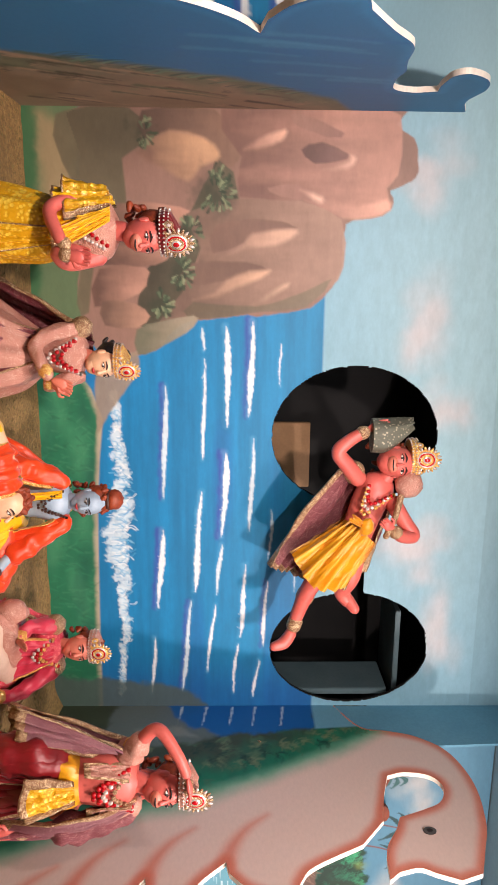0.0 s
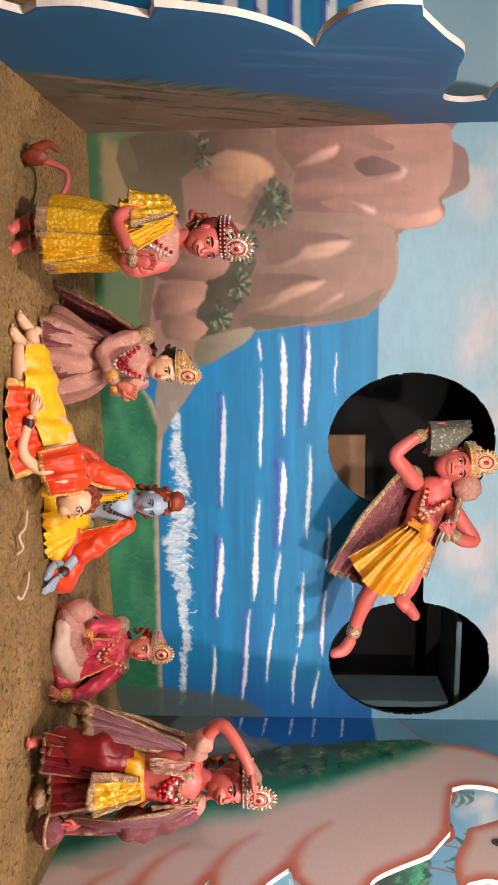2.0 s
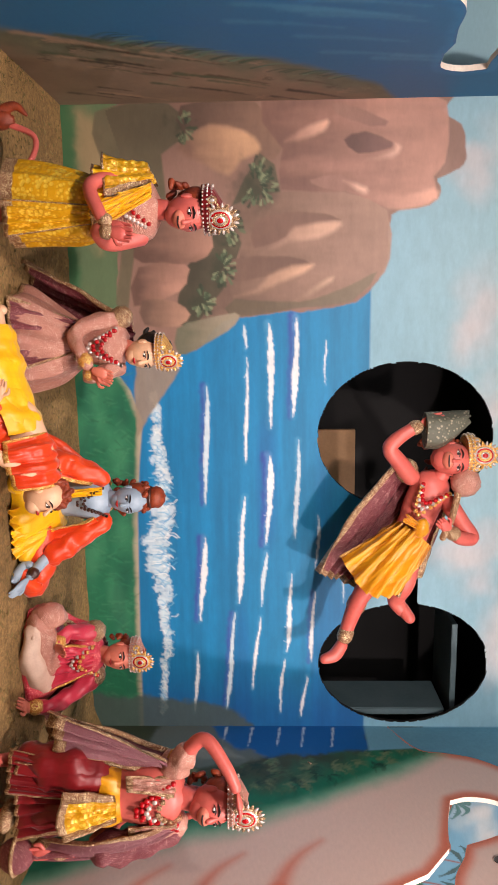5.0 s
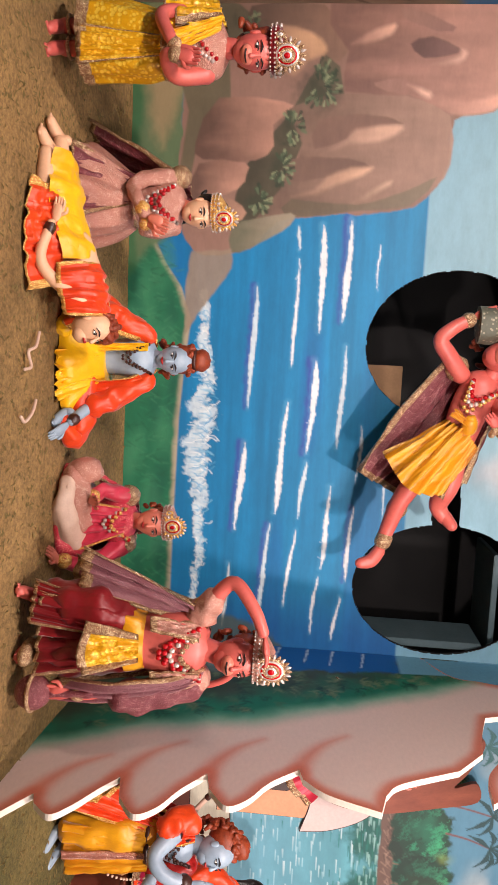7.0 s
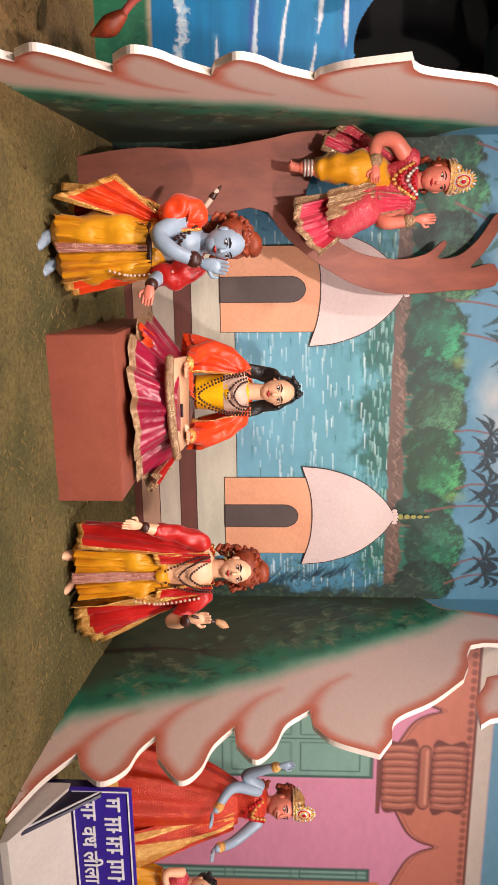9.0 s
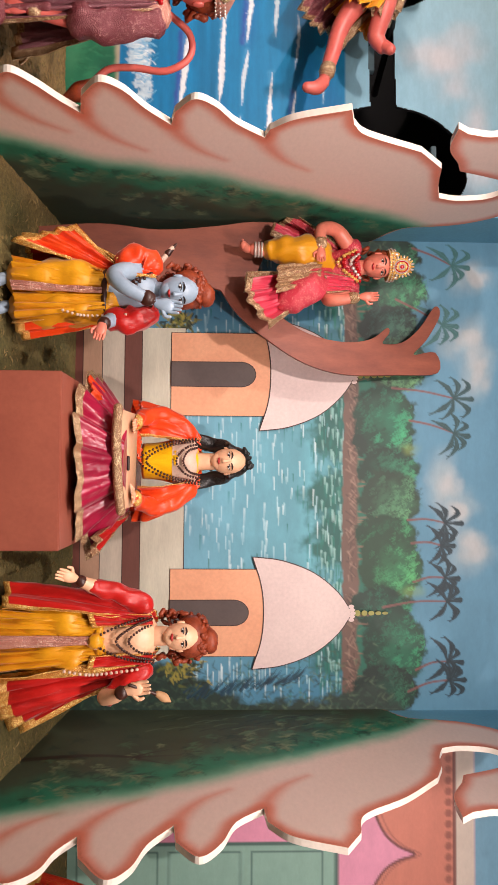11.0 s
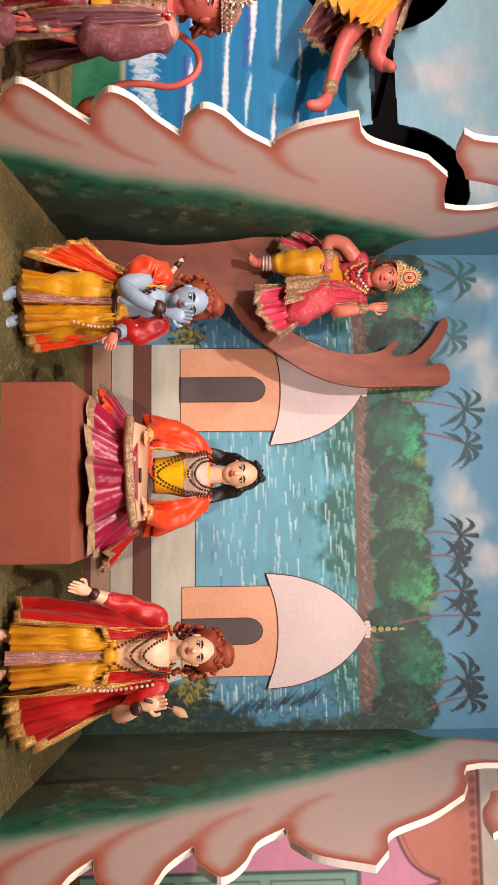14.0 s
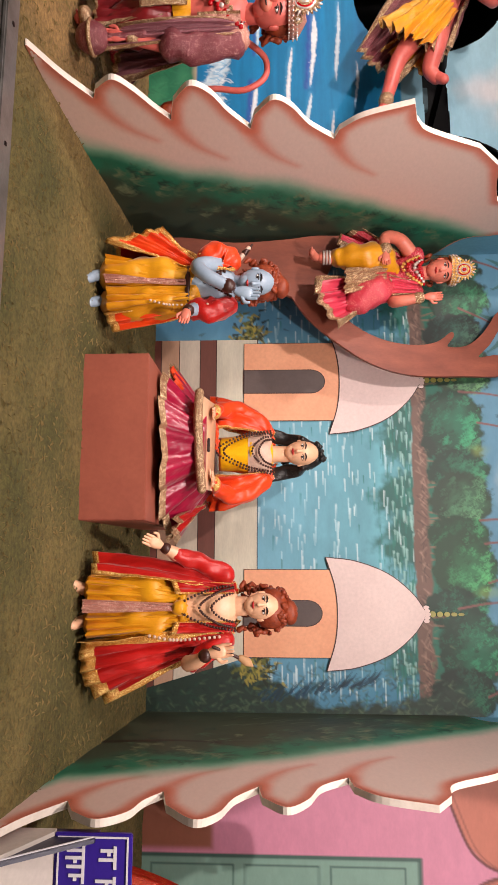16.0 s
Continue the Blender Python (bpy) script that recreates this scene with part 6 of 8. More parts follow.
d.cloth([(X - 0.05, Y - 0.08, 1.05), (X + 0.0, Y - 0.085, 1.05)], [(X + 0.02, Y - 0.12, 0.89), (X + 0.09, Y - 0.11, 0.90)], YELLOW, 4, 0.009)
d.hand((X + 0.12, Y - 0.175, 0.945), (0.25, -0.1, 1), SKIN_RED, 0.036)
d.hand((X + 0.10, Y - 0.16, 0.94), (0.3, -0.1, 1), SKIN_RED, 0.036)
d.head((X + 0.04, Y - 0.015, 1.165), 0.072, 0.55, SKIN_RED, SKIN_PINK)
d.locks((X + 0.025, Y, 1.165), 0.076, 0.55, HAIR_RED, 70, 1.0, 0.34, 2, -0.1)
d.crown((X + 0.03, Y, 1.215), 0.076, 0.55, DEEPRED)
d.done("standing_doll", (X, Y, 0.445), "standing doll in gold brocade robe, hands folded, silver crown", "doll", DOLLS, move=(-0.02, 0.06, -0.008), size=1.02)

# its tail lies on the floor
tail = Doll()
tail.tube([(-0.20, -1.02, 0.56), (-0.28, -0.96, 0.62), (-0.36, -0.92, 0.62), (-0.40, -0.92, 0.54), (-0.42, -0.93, 0.475)], [0.009, 0.010, 0.010, 0.012, 0.014], SKIN_RED)
tail.blob((-0.415, -0.93, 0.505), (0.032, 0.025, 0.05), HAIR_RED, 0.3, 14, 0.25, 4)
tail.tube([(-0.44, -0.93, 0.50), (-0.46, -0.93, 0.56), (-0.43, -0.93, 0.60)], [0.02, 0.016, 0.006], HAIR_RED)
tail.done("doll_tail", (-0.36, -0.93, 0.45), "red tufted tail lying behind the standing doll", "tail")

# B: kneeling, folded hands, silver dress and long maroon cape
d = Doll()
X, Y = 0.36, -0.78
d.skirt([(X + 0.02, Y, 0.70, 0.085, 0.075), (X + 0.02, Y - 0.02, 0.62, 0.14, 0.12), (X + 0.0, Y - 0.02, 0.52, 0.185, 0.16), (X, Y - 0.02, 0.465, 0.19, 0.165)], SILVER, 7, 0.020, LACE, 2)
d.cloth([(X - 0.08, Y - 0.05, 0.69), (X + 0.05, Y - 0.10, 0.68)], [(X - 0.17, Y - 0.17, 0.47), (X + 0.12, Y - 0.20, 0.47)], MAROON, 5, 0.012, LACE, 0.06)
d.cloth([(X - 0.075, Y - 0.02, 0.88), (X - 0.03, Y + 0.065, 0.89), (X + 0.07, Y + 0.06, 0.88)], [(X - 0.31, Y + 0.03, 0.47), (X - 0.22, Y + 0.14, 0.465), (X + 0.02, Y + 0.14, 0.47)], MAROON, 4, 0.014, LACE, 0.07)
chest(d, X + 0.02, Y, 0.67, 0.865, 0.095, 0.07, SILVER)
d.ring((X + 0.02, Y, 0.685), 0.088, 0.075, 0.012, LACE)
d.tube([(X + 0.03, Y, 0.86), (X + 0.04, Y - 0.01, 0.895)], [0.034, 0.032], SKIN_PINK)
for k, q in ((0.79, REDBEAD), (0.76, REDBEAD), (0.74, PEARL)):
    d.beads([(X - 0.05, Y - 0.05, 0.855), (X + 0.03, Y - 0.095, k), (X + 0.10, Y - 0.04, 0.855)], 0.009, q)
d.blob((X - 0.085, Y, 0.855), (0.045, 0.05, 0.045), LACE, 0, 12, 0.1, 3)
d.arm([(X - 0.075, Y - 0.01, 0.84), (X - 0.06, Y - 0.07, 0.74), (X - 0.01, Y - 0.12, 0.70), (X + 0.09, Y - 0.17, 0.755)], SILVER, 0.036, GOLDTRIM)
d.arm([(X + 0.11, Y - 0.01, 0.84), (X + 0.14, Y - 0.08, 0.75), (X + 0.12, Y - 0.15, 0.755)], SILVER, 0.034, GOLDTRIM)
d.hand((X + 0.115, Y - 0.18, 0.80), (0.35, -0.1, 1), SKIN_PINK, 0.034)
d.hand((X + 0.135, Y - 0.165, 0.795), (0.35, -0.1, 1), SKIN_PINK, 0.034)
d.head((X + 0.055, Y - 0.02, 0.945), 0.066, 0.5, SKIN_PALE)
d.locks((X + 0.04, Y, 0.945), 0.069, 0.5, HAIR_BLACK, 60, 1.1, 0.3, 5, -0.1)
d.crown((X + 0.05, Y - 0.01, 0.99), 0.068, 0.5, GOLDTRIM, GOLDTRIM)
d.done("kneeling_doll", (X, Y, 0.465), "kneeling doll in silver and maroon brocade, hands folded, gold crown", "doll", DOLLS, move=(0.0, 0.08, -0.008), size=1.025)

# E: lying figure, orange and yellow cloth, head towards the seated one
d = Doll()
Y = -1.10
d.tube([(0.25, Y - 0.02, 0.50), (0.40, Y - 0.03, 0.515), (0.56, Y - 0.03, 0.53)], [0.026, 0.034, 0.04], SKIN_PALE)
d.foot((0.24, Y + 0.0, 0.475), -0.9, SKIN_PALE, 0.046)
d.foot((0.29, Y - 0.05, 0.462), -0.9, SKIN_PALE, 0.046)
d.tube([(0.30, Y - 0.07, 0.47), (0.45, Y - 0.09, 0.475), (0.60, Y - 0.07, 0.495)], [0.028, 0.036, 0.042], SKIN_PALE)
d.cloth([(0.30, Y + 0.06, 0.50), (0.46, Y + 0.07, 0.55), (0.64, Y + 0.05, 0.60)], [(0.29, Y - 0.09, 0.50), (0.47, Y - 0.13, 0.50), (0.66, Y - 0.12, 0.55)], YELLOW, 2, 0.010, GOLDTRIM, 0.0, mid=[(0.29, Y - 0.01, 0.545), (0.46, Y - 0.03, 0.57), (0.65, Y - 0.03, 0.625)])
d.cloth([(0.42, Y - 0.10, 0.525), (0.56, Y - 0.12, 0.53), (0.74, Y - 0.08, 0.56)], [(0.40, Y - 0.17, 0.455), (0.58, Y - 0.21, 0.45), (0.78, Y - 0.18, 0.45)], ORANGE, 5, 0.013, GOLDTRIM, 0.08)
d.tube([(0.60, Y - 0.02, 0.545), (0.70, Y - 0.02, 0.575), (0.80, Y - 0.02, 0.61), (0.84, Y - 0.03, 0.63)], [0.075, 0.082, 0.075, 0.04], SKIN_PALE, 14, 6, 0.75)
d.cloth([(0.60, Y + 0.06, 0.58), (0.72, Y + 0.06, 0.63), (0.82, Y + 0.05, 0.67)], [(0.58, Y + 0.10, 0.47), (0.74, Y + 0.11, 0.47), (0.90, Y + 0.09, 0.49)], ORANGE, 4, 0.012, GOLDTRIM, 0.05)
d.arm([(0.80, Y - 0.09, 0.61), (0.73, Y - 0.14, 0.52), (0.66, Y - 0.17, 0.49), (0.55, Y - 0.15, 0.52)], SKIN_PALE, 0.026, BEAD)
d.cloth([(0.66, Y + 0.02, 0.625), (0.75, Y + 0.02, 0.66), (0.84, Y + 0.0, 0.685)], [(0.68, Y - 0.13, 0.53), (0.76, Y - 0.15, 0.54), (0.85, Y - 0.12, 0.56)], ORANGE, 3, 0.010, GOLDTRIM, 0.06, mid=[(0.66, Y - 0.07, 0.63), (0.75, Y - 0.08, 0.665), (0.85, Y - 0.09, 0.66)])
d.hand((0.515, Y - 0.14, 0.535), (-1, 0, 0.3), SKIN_PALE, 0.032)
d.beads([(0.66, Y - 0.08, 0.58), (0.74, Y - 0.075, 0.62), (0.83, Y - 0.03, 0.655)], 0.007, BEAD)
d.head((0.885, Y - 0.06, 0.635), 0.062, 0.9, SKIN_PALE, None, -0.4)
d.locks((0.895, Y - 0.03, 0.63), 0.068, 0.9, HAIR_RED, 70, 1.0, 0.36, 9, 0.0)
d.done("lying_doll", (0.6, Y, 0.45), "lying doll in orange and yellow satin on the stage floor", "doll", DOLLS, move=(0.01, 0.05, -0.008), size=1.02)

# C: seated blue-grey figure, orange shawl, yellow lap cloth
d = Doll()
X, Y = 0.985, -0.84
d.skirt([(X + 0.02, Y, 0.60, 0.09, 0.08), (X + 0.02, Y - 0.03, 0.55, 0.16, 0.13), (X + 0.03, Y - 0.04, 0.50, 0.22, 0.17), (X + 0.03, Y - 0.04, 0.462, 0.22, 0.17)], YELLOW, 7, 0.014)
d.tube([(X + 0.08, Y - 0.06, 0.52), (X + 0.22, Y - 0.10, 0.52), (X + 0.31, Y - 0.12, 0.50), (X + 0.25, Y - 0.18, 0.475)], [0.065, 0.058, 0.05, 0.036], ORANGE)
d.tube([(X - 0.05, Y - 0.06, 0.52), (X - 0.16, Y - 0.10, 0.51), (X - 0.10, Y - 0.18, 0.475)], [0.065, 0.058, 0.04], YELLOW)
d.foot((X + 0.22, Y - 0.17, 0.465), 0.6, SKIN_BLUE, 0.045)
chest(d, X, Y, 0.58, 0.775, 0.092, 0.066, SKIN_BLUE)
d.cloth([(X - 0.05, Y + 0.03, 0.79), (X - 0.085, Y - 0.01, 0.765), (X - 0.07, Y - 0.06, 0.73)], [(X - 0.26, Y + 0.02, 0.53), (X - 0.28, Y - 0.06, 0.48), (X - 0.16, Y - 0.13, 0.48)], ORANGE, 4, 0.014, GOLDTRIM, 0.06, mid=[(X - 0.15, Y + 0.03, 0.68), (X - 0.19, Y - 0.05, 0.62), (X - 0.11, Y - 0.11, 0.60)])
d.cloth([(X + 0.04, Y + 0.03, 0.79), (X + 0.085, Y - 0.01, 0.765), (X + 0.065, Y - 0.06, 0.73)], [(X + 0.22, Y + 0.04, 0.56), (X + 0.21, Y - 0.06, 0.52), (X + 0.08, Y - 0.12, 0.55)], ORANGE, 4, 0.014, GOLDTRIM, 0.06, mid=[(X + 0.12, Y + 0.03, 0.68), (X + 0.15, Y - 0.05, 0.65), (X + 0.09, Y - 0.09, 0.64)])
d.cloth([(X - 0.06, Y - 0.055, 0.77), (X - 0.03, Y - 0.07, 0.77)], [(X - 0.05, Y - 0.09, 0.58), (X - 0.02, Y - 0.09, 0.57)], YELLOW, 2, 0.004)
d.cloth([(X - 0.02, Y - 0.10, 0.58), (X + 0.10, Y - 0.09, 0.58)], [(X - 0.02, Y - 0.23, 0.465), (X + 0.18, Y - 0.22, 0.462)], YELLOW, 5, 0.014)
d.tube([(X, Y, 0.77), (X + 0.003, Y - 0.01, 0.815)], [0.036, 0.033], SKIN_BLUE)
for z in (0.70, 0.675):
    d.beads([(X - 0.06, Y - 0.05, 0.78), (X, Y - 0.085, z), (X + 0.06, Y - 0.05, 0.78)], 0.0065, BEAD)
d.arm([(X + 0.10, Y - 0.03, 0.73), (X + 0.16, Y - 0.06, 0.63), (X + 0.20, Y - 0.13, 0.56), (X + 0.25, Y - 0.20, 0.515)], SKIN_BLUE, 0.030, BEAD)
d.tube([(X + 0.085, Y - 0.02, 0.765), (X + 0.15, Y - 0.06, 0.655), (X + 0.195, Y - 0.115, 0.575)], [0.036, 0.046, 0.046], ORANGE, 16, 6)
d.hand((X + 0.275, Y - 0.225, 0.49), (0.5, -0.6, -0.5), SKIN_BLUE, 0.036, (0, 0, -1))
d.arm([(X - 0.10, Y - 0.03, 0.73), (X - 0.14, Y - 0.08, 0.63), (X - 0.13, Y - 0.17, 0.60)], SKIN_BLUE, 0.030, BEAD)
d.tube([(X - 0.085, Y - 0.02, 0.765), (X - 0.145, Y - 0.06, 0.66), (X - 0.17, Y - 0.11, 0.60)], [0.036, 0.046, 0.046], ORANGE, 16, 6)
d.tube([(X - 0.15, Y - 0.05, 0.60), (X - 0.23, Y - 0.08, 0.53), (X - 0.28, Y - 0.10, 0.49)], [0.046, 0.05, 0.04], ORANGE, 16, 6)
d.hand((X - 0.13, Y - 0.20, 0.615), (-0.3, -0.6, 0.3), SKIN_BLUE, 0.036, (0, 0, -1))
d.head((X + 0.002, Y - 0.015, 0.868), 0.064, 0.1, SKIN_BLUE, None, 0.15)
d.locks((X, Y, 0.872), 0.068, 0.1, HAIR_RED, 70, 1.0, 0.34, 12, -0.1)
d.blob((X, Y + 0.01, 0.965), (0.045, 0.045, 0.04), HAIR_RED, 0, 14, 0.2, 7)
d.ring((X, Y + 0.01, 0.945), 0.036, 0.036, 0.010, BEAD)
d.done("seated_doll", (X, Y, 0.462), "seated blue-grey doll with orange shawl and auburn topknot", "doll", DOLLS, move=(0.02, 0.09, -0.008), size=1.03)

# D: seated in pink, silver crown, leaning on one arm
d = Doll()
X, Y = 1.62, -0.86
d.skirt([(X + 0.01, Y, 0.56, 0.11, 0.085), (X, Y - 0.02, 0.52, 0.17, 0.14), (X - 0.01, Y - 0.03, 0.48, 0.20, 0.17), (X - 0.01, Y - 0.03, 0.46, 0.20, 0.17)], PINKBROC, 6, 0.012)
d.tube([(X + 0.02, Y - 0.08, 0.52), (X - 0.12, Y - 0.13, 0.535), (X - 0.19, Y - 0.12, 0.505)], [0.058, 0.050, 0.040], SILVER)
d.tube([(X + 0.08, Y - 0.10, 0.50), (X - 0.04, Y - 0.18, 0.495), (X - 0.16, Y - 0.15, 0.50)], [0.055, 0.046, 0.036], WHITECLOTH)
for i in range(4):
    d.ring((X - 0.04 - 0.035 * i, Y - 0.12, 0.53), 0.012, 0.066, 0.010, WHITECLOTH, tilt=0.02)
d.blob((X - 0.20, Y - 0.10, 0.55), (0.055, 0.05, 0.07), SILVER, 0.3, 12, 0.15, 8)
chest(d, X + 0.01, Y, 0.53, 0.715, 0.105, 0.078, PINKBROC)
d.cloth([(X - 0.05, Y - 0.05, 0.71), (X + 0.05, Y - 0.08, 0.70)], [(X - 0.08, Y - 0.11, 0.54), (X + 0.12, Y - 0.11, 0.53)], PINK, 3, 0.010, GOLDTRIM, 0.07)
d.cloth([(X - 0.06, Y + 0.04, 0.73), (X + 0.03, Y + 0.07, 0.735), (X + 0.11, Y + 0.02, 0.71)], [(X + 0.05, Y + 0.12, 0.47), (X + 0.22, Y + 0.13, 0.462), (X + 0.36, Y + 0.02, 0.458)], MAROON, 4, 0.014, LACE, 0.07)
d.cloth([(X - 0.09, Y + 0.02, 0.72), (X - 0.10, Y - 0.04, 0.70)], [(X - 0.20, Y + 0.02, 0.49), (X - 0.20, Y - 0.07, 0.50)], PINKBROC, 2, 0.010, LACE, 0.1)
d.tube([(X + 0.01, Y, 0.71), (X + 0.01, Y - 0.01, 0.755)], [0.036, 0.033], SKIN_PINK)
for z, q in ((0.655, GOLDTRIM), (0.625, PEARL), (0.64, REDBEAD)):
    d.beads([(X - 0.06, Y - 0.05, 0.715), (X + 0.01, Y - 0.10, z), (X + 0.08, Y - 0.05, 0.715)], 0.009, q)
d.blob((X + 0.105, Y, 0.69), (0.045, 0.05, 0.045), LACE, 0, 12, 0.12, 6)
d.blob((X - 0.09, Y, 0.70), (0.045, 0.05, 0.045), LACE, 0, 12, 0.12, 7)
d.arm([(X + 0.11, Y - 0.02, 0.68), (X + 0.16, Y - 0.07, 0.60), (X + 0.17, Y - 0.13, 0.54), (X + 0.14, Y - 0.19, 0.49)], PINK, 0.040, GOLDTRIM)
d.hand((X + 0.125, Y - 0.215, 0.475), (-0.6, -0.5, -0.2), SKIN_PINK, 0.036, (0, 0, -1))
d.arm([(X - 0.09, Y - 0.02, 0.69), (X - 0.12, Y - 0.08, 0.62), (X - 0.10, Y - 0.14, 0.585)], PINK, 0.038, GOLDTRIM)
d.hand((X - 0.095, Y - 0.17, 0.60), (-0.2, -0.6, 0.6), SKIN_PINK, 0.034)
d.head((X + 0.01, Y - 0.02, 0.81), 0.064, 0.0, SKIN_PINK)
d.locks((X + 0.01, Y, 0.81), 0.067, 0.0, HAIR_RED, 50, 1.0, 0.3, 15, -0.2)
d.crown((X + 0.01, Y - 0.005, 0.85), 0.066, 0.0, SILVER, GOLDTRIM, 0.9)
d.done("seated_doll", (X, Y, 0.46), "seated doll in pink brocade with a gold crown", "doll", DOLLS, move=(0.05, 0.09, -0.008), size=1.03)

# F: standing guard in deep red, one hand to the brow, mauve cape, tail
d = Doll()
X, Y = 2.07, -1.13
for k, q in ((-0.12, -0.5), (0.075, 0.15)):
    d.foot((X + k, Y, 0.452), q, SKIN_RED, 0.052)
    d.tube([(X + k, Y, 0.47), (X + k * 0.9, Y, 0.56)], [0.026, 0.034], SKIN_RED)
    d.ring((X + k, Y, 0.500), 0.036, 0.038, 0.010, LACE)
d.blob((X + 0.075, Y - 0.05, 0.475), (0.045, 0.07, 0.03), LACE, 0.2, 12, 0.1, 3)
d.tube([(X - 0.05, Y, 0.80), (X - 0.10, Y - 0.02, 0.68), (X - 0.125, Y, 0.55)], [0.085, 0.088, 0.062], DEEPRED, 18, 6)
d.tube([(X + 0.04, Y, 0.80), (X + 0.07, Y - 0.02, 0.68), (X + 0.085, Y, 0.54)], [0.085, 0.092, 0.066], DEEPRED, 18, 6)
d.cloth([(X - 0.10, Y - 0.07, 0.79), (X + 0.09, Y - 0.08, 0.79)], [(X - 0.17, Y - 0.08, 0.53), (X + 0.15, Y - 0.09, 0.51)], DEEPRED, 6, 0.016, LACE, 0.05)
d.cloth([(X - 0.11, Y - 0.04, 0.80), (X - 0.02, Y - 0.10, 0.80)], [(X - 0.20, Y - 0.05, 0.50), (X - 0.06, Y - 0.12, 0.50)], DEEPRED, 4, 0.014, LACE, 0.06)
chest(d, X + 0.02, Y, 0.77, 1.11, 0.125, 0.082, SKIN_RED)
d.skirt([(X + 0.02, Y, 0.90, 0.10, 0.08), (X + 0.015, Y, 0.865, 0.115, 0.092), (X + 0.01, Y, 0.83, 0.118, 0.096)], GOLDSATIN, 7, 0.010)
for k in (-1, 1):
    d.cloth([(X + 0.03 + 0.11 * k, Y - 0.035, 1.10), (X + 0.03 + 0.055 * k, Y - 0.085, 1.10)], [(X + 0.02 + 0.115 * k, Y - 0.06, 0.92), (X + 0.02 + 0.075 * k, Y - 0.095, 0.93)], SILVER, 1, 0.004, LACE, 0.15)
d.cloth([(X - 0.04, Y - 0.10, 0.89), (X + 0.06, Y - 0.10, 0.89)], [(X - 0.10, Y - 0.15, 0.72), (X + 0.02, Y - 0.17, 0.69), (X + 0.10, Y - 0.14, 0.71)], GOLDBROC, 4, 0.012, LACE, 0.16)
d.cloth([(X - 0.05, Y + 0.0, 1.12), (X - 0.12, Y - 0.03, 1.10), (X - 0.145, Y - 0.04, 1.07)], [(X - 0.17, Y - 0.02, 0.655), (X - 0.26, Y - 0.04, 0.66), (X - 0.33, Y - 0.04, 0.67)], MAUVE, 3, 0.016, LACE, 0.10)
d.cloth([(X + 0.09, Y - 0.03, 1.12), (X + 0.16, Y - 0.05, 1.07)], [(X + 0.14, Y - 0.08, 0.60), (X + 0.235, Y - 0.06, 0.50)], MAUVE, 3, 0.014, LACE, 0.10, mid=[(X + 0.13, Y - 0.12, 0.88), (X + 0.215, Y - 0.08, 0.82)])
d.cloth([(X - 0.10, Y + 0.06, 1.11), (X + 0.03, Y + 0.08, 1.12), (X + 0.14, Y + 0.06, 1.10)], [(X - 0.26, Y + 0.10, 0.60), (X + 0.03, Y + 0.16, 0.55), (X + 0.26, Y + 0.10, 0.54)], MAUVE, 6, 0.016, LACE, 0.05)
d.blob((X - 0.10, Y, 1.085), (0.055, 0.055, 0.05), SILVER, 0, 12, 0.12, 2)
d.blob((X + 0.14, Y, 1.075), (0.06, 0.055, 0.06), SILVER, 0, 12, 0.12, 4)
d.tube([(X + 0.03, Y, 1.10), (X + 0.04, Y - 0.01, 1.16)], [0.042, 0.040], SKIN_RED)
for z, q, w in ((0.96, REDBEAD, 0.10), (1.0, PEARL, 0.09), (0.98, REDBEAD, 0.085), (1.04, LACE, 0.085)):
    d.beads([(X + 0.03 - w, Y - 0.05, 1.11), (X + 0.025, Y - 0.10, z), (X + 0.03 + w, Y - 0.05, 1.10)], 0.011, q)
d.arm([(X - 0.10, Y - 0.01, 1.10), (X - 0.18, Y - 0.03, 1.15), (X - 0.235, Y - 0.05, 1.215), (X - 0.16, Y - 0.10, 1.29), (X - 0.09, Y - 0.12, 1.325)], SKIN_RED, 0.032, None)
d.tube([(X - 0.10, Y - 0.01, 1.10), (X - 0.165, Y - 0.03, 1.14)], [0.05, 0.045], SILVER, 14, 5)
d.hand((X - 0.045, Y - 0.13, 1.335), (1, -0.1, 0.15), SKIN_RED, 0.040, (0, 0, -1))
d.blob((X - 0.13, Y - 0.01, 1.105), (0.04, 0.045, 0.04), GOLDTRIM, 0, 10, 0.1)
d.arm([(X + 0.17, Y, 1.07), (X + 0.21, Y - 0.02, 0.92), (X + 0.205, Y - 0.06, 0.76), (X + 0.20, Y - 0.09, 0.66)], SKIN_RED, 0.034, LACE)
d.tube([(X + 0.165, Y, 1.08), (X + 0.205, Y - 0.03, 0.94), (X + 0.21, Y - 0.06, 0.82)], [0.05, 0.058, 0.06], MAROON, 16, 6)
d.hand((X + 0.195, Y - 0.10, 0.615), (-0.1, -0.1, -1), SKIN_RED, 0.042)
d.head((X + 0.045, Y - 0.02, 1.235), 0.080, 0.1, SKIN_RED, SKIN_PINK)
d.locks((X + 0.045, Y, 1.23), 0.084, 0.1, HAIR_RED, 70, 1.0, 0.32, 18, -0.15)
d.crown((X + 0.045, Y - 0.005, 1.29), 0.084, 0.1, SILVER, LACE)
d.tube([(X + 0.06, Y + 0.10, 1.10), (X + 0.12, Y + 0.14, 1.19), (X + 0.20, Y + 0.16, 1.19), (X + 0.25, Y + 0.17, 1.10), (X + 0.24, Y + 0.17, 0.98), (X + 0.25, Y + 0.17, 0.88), (X + 0.31, Y + 0.18, 0.81)], [0.013] * 7, SKIN_RED)
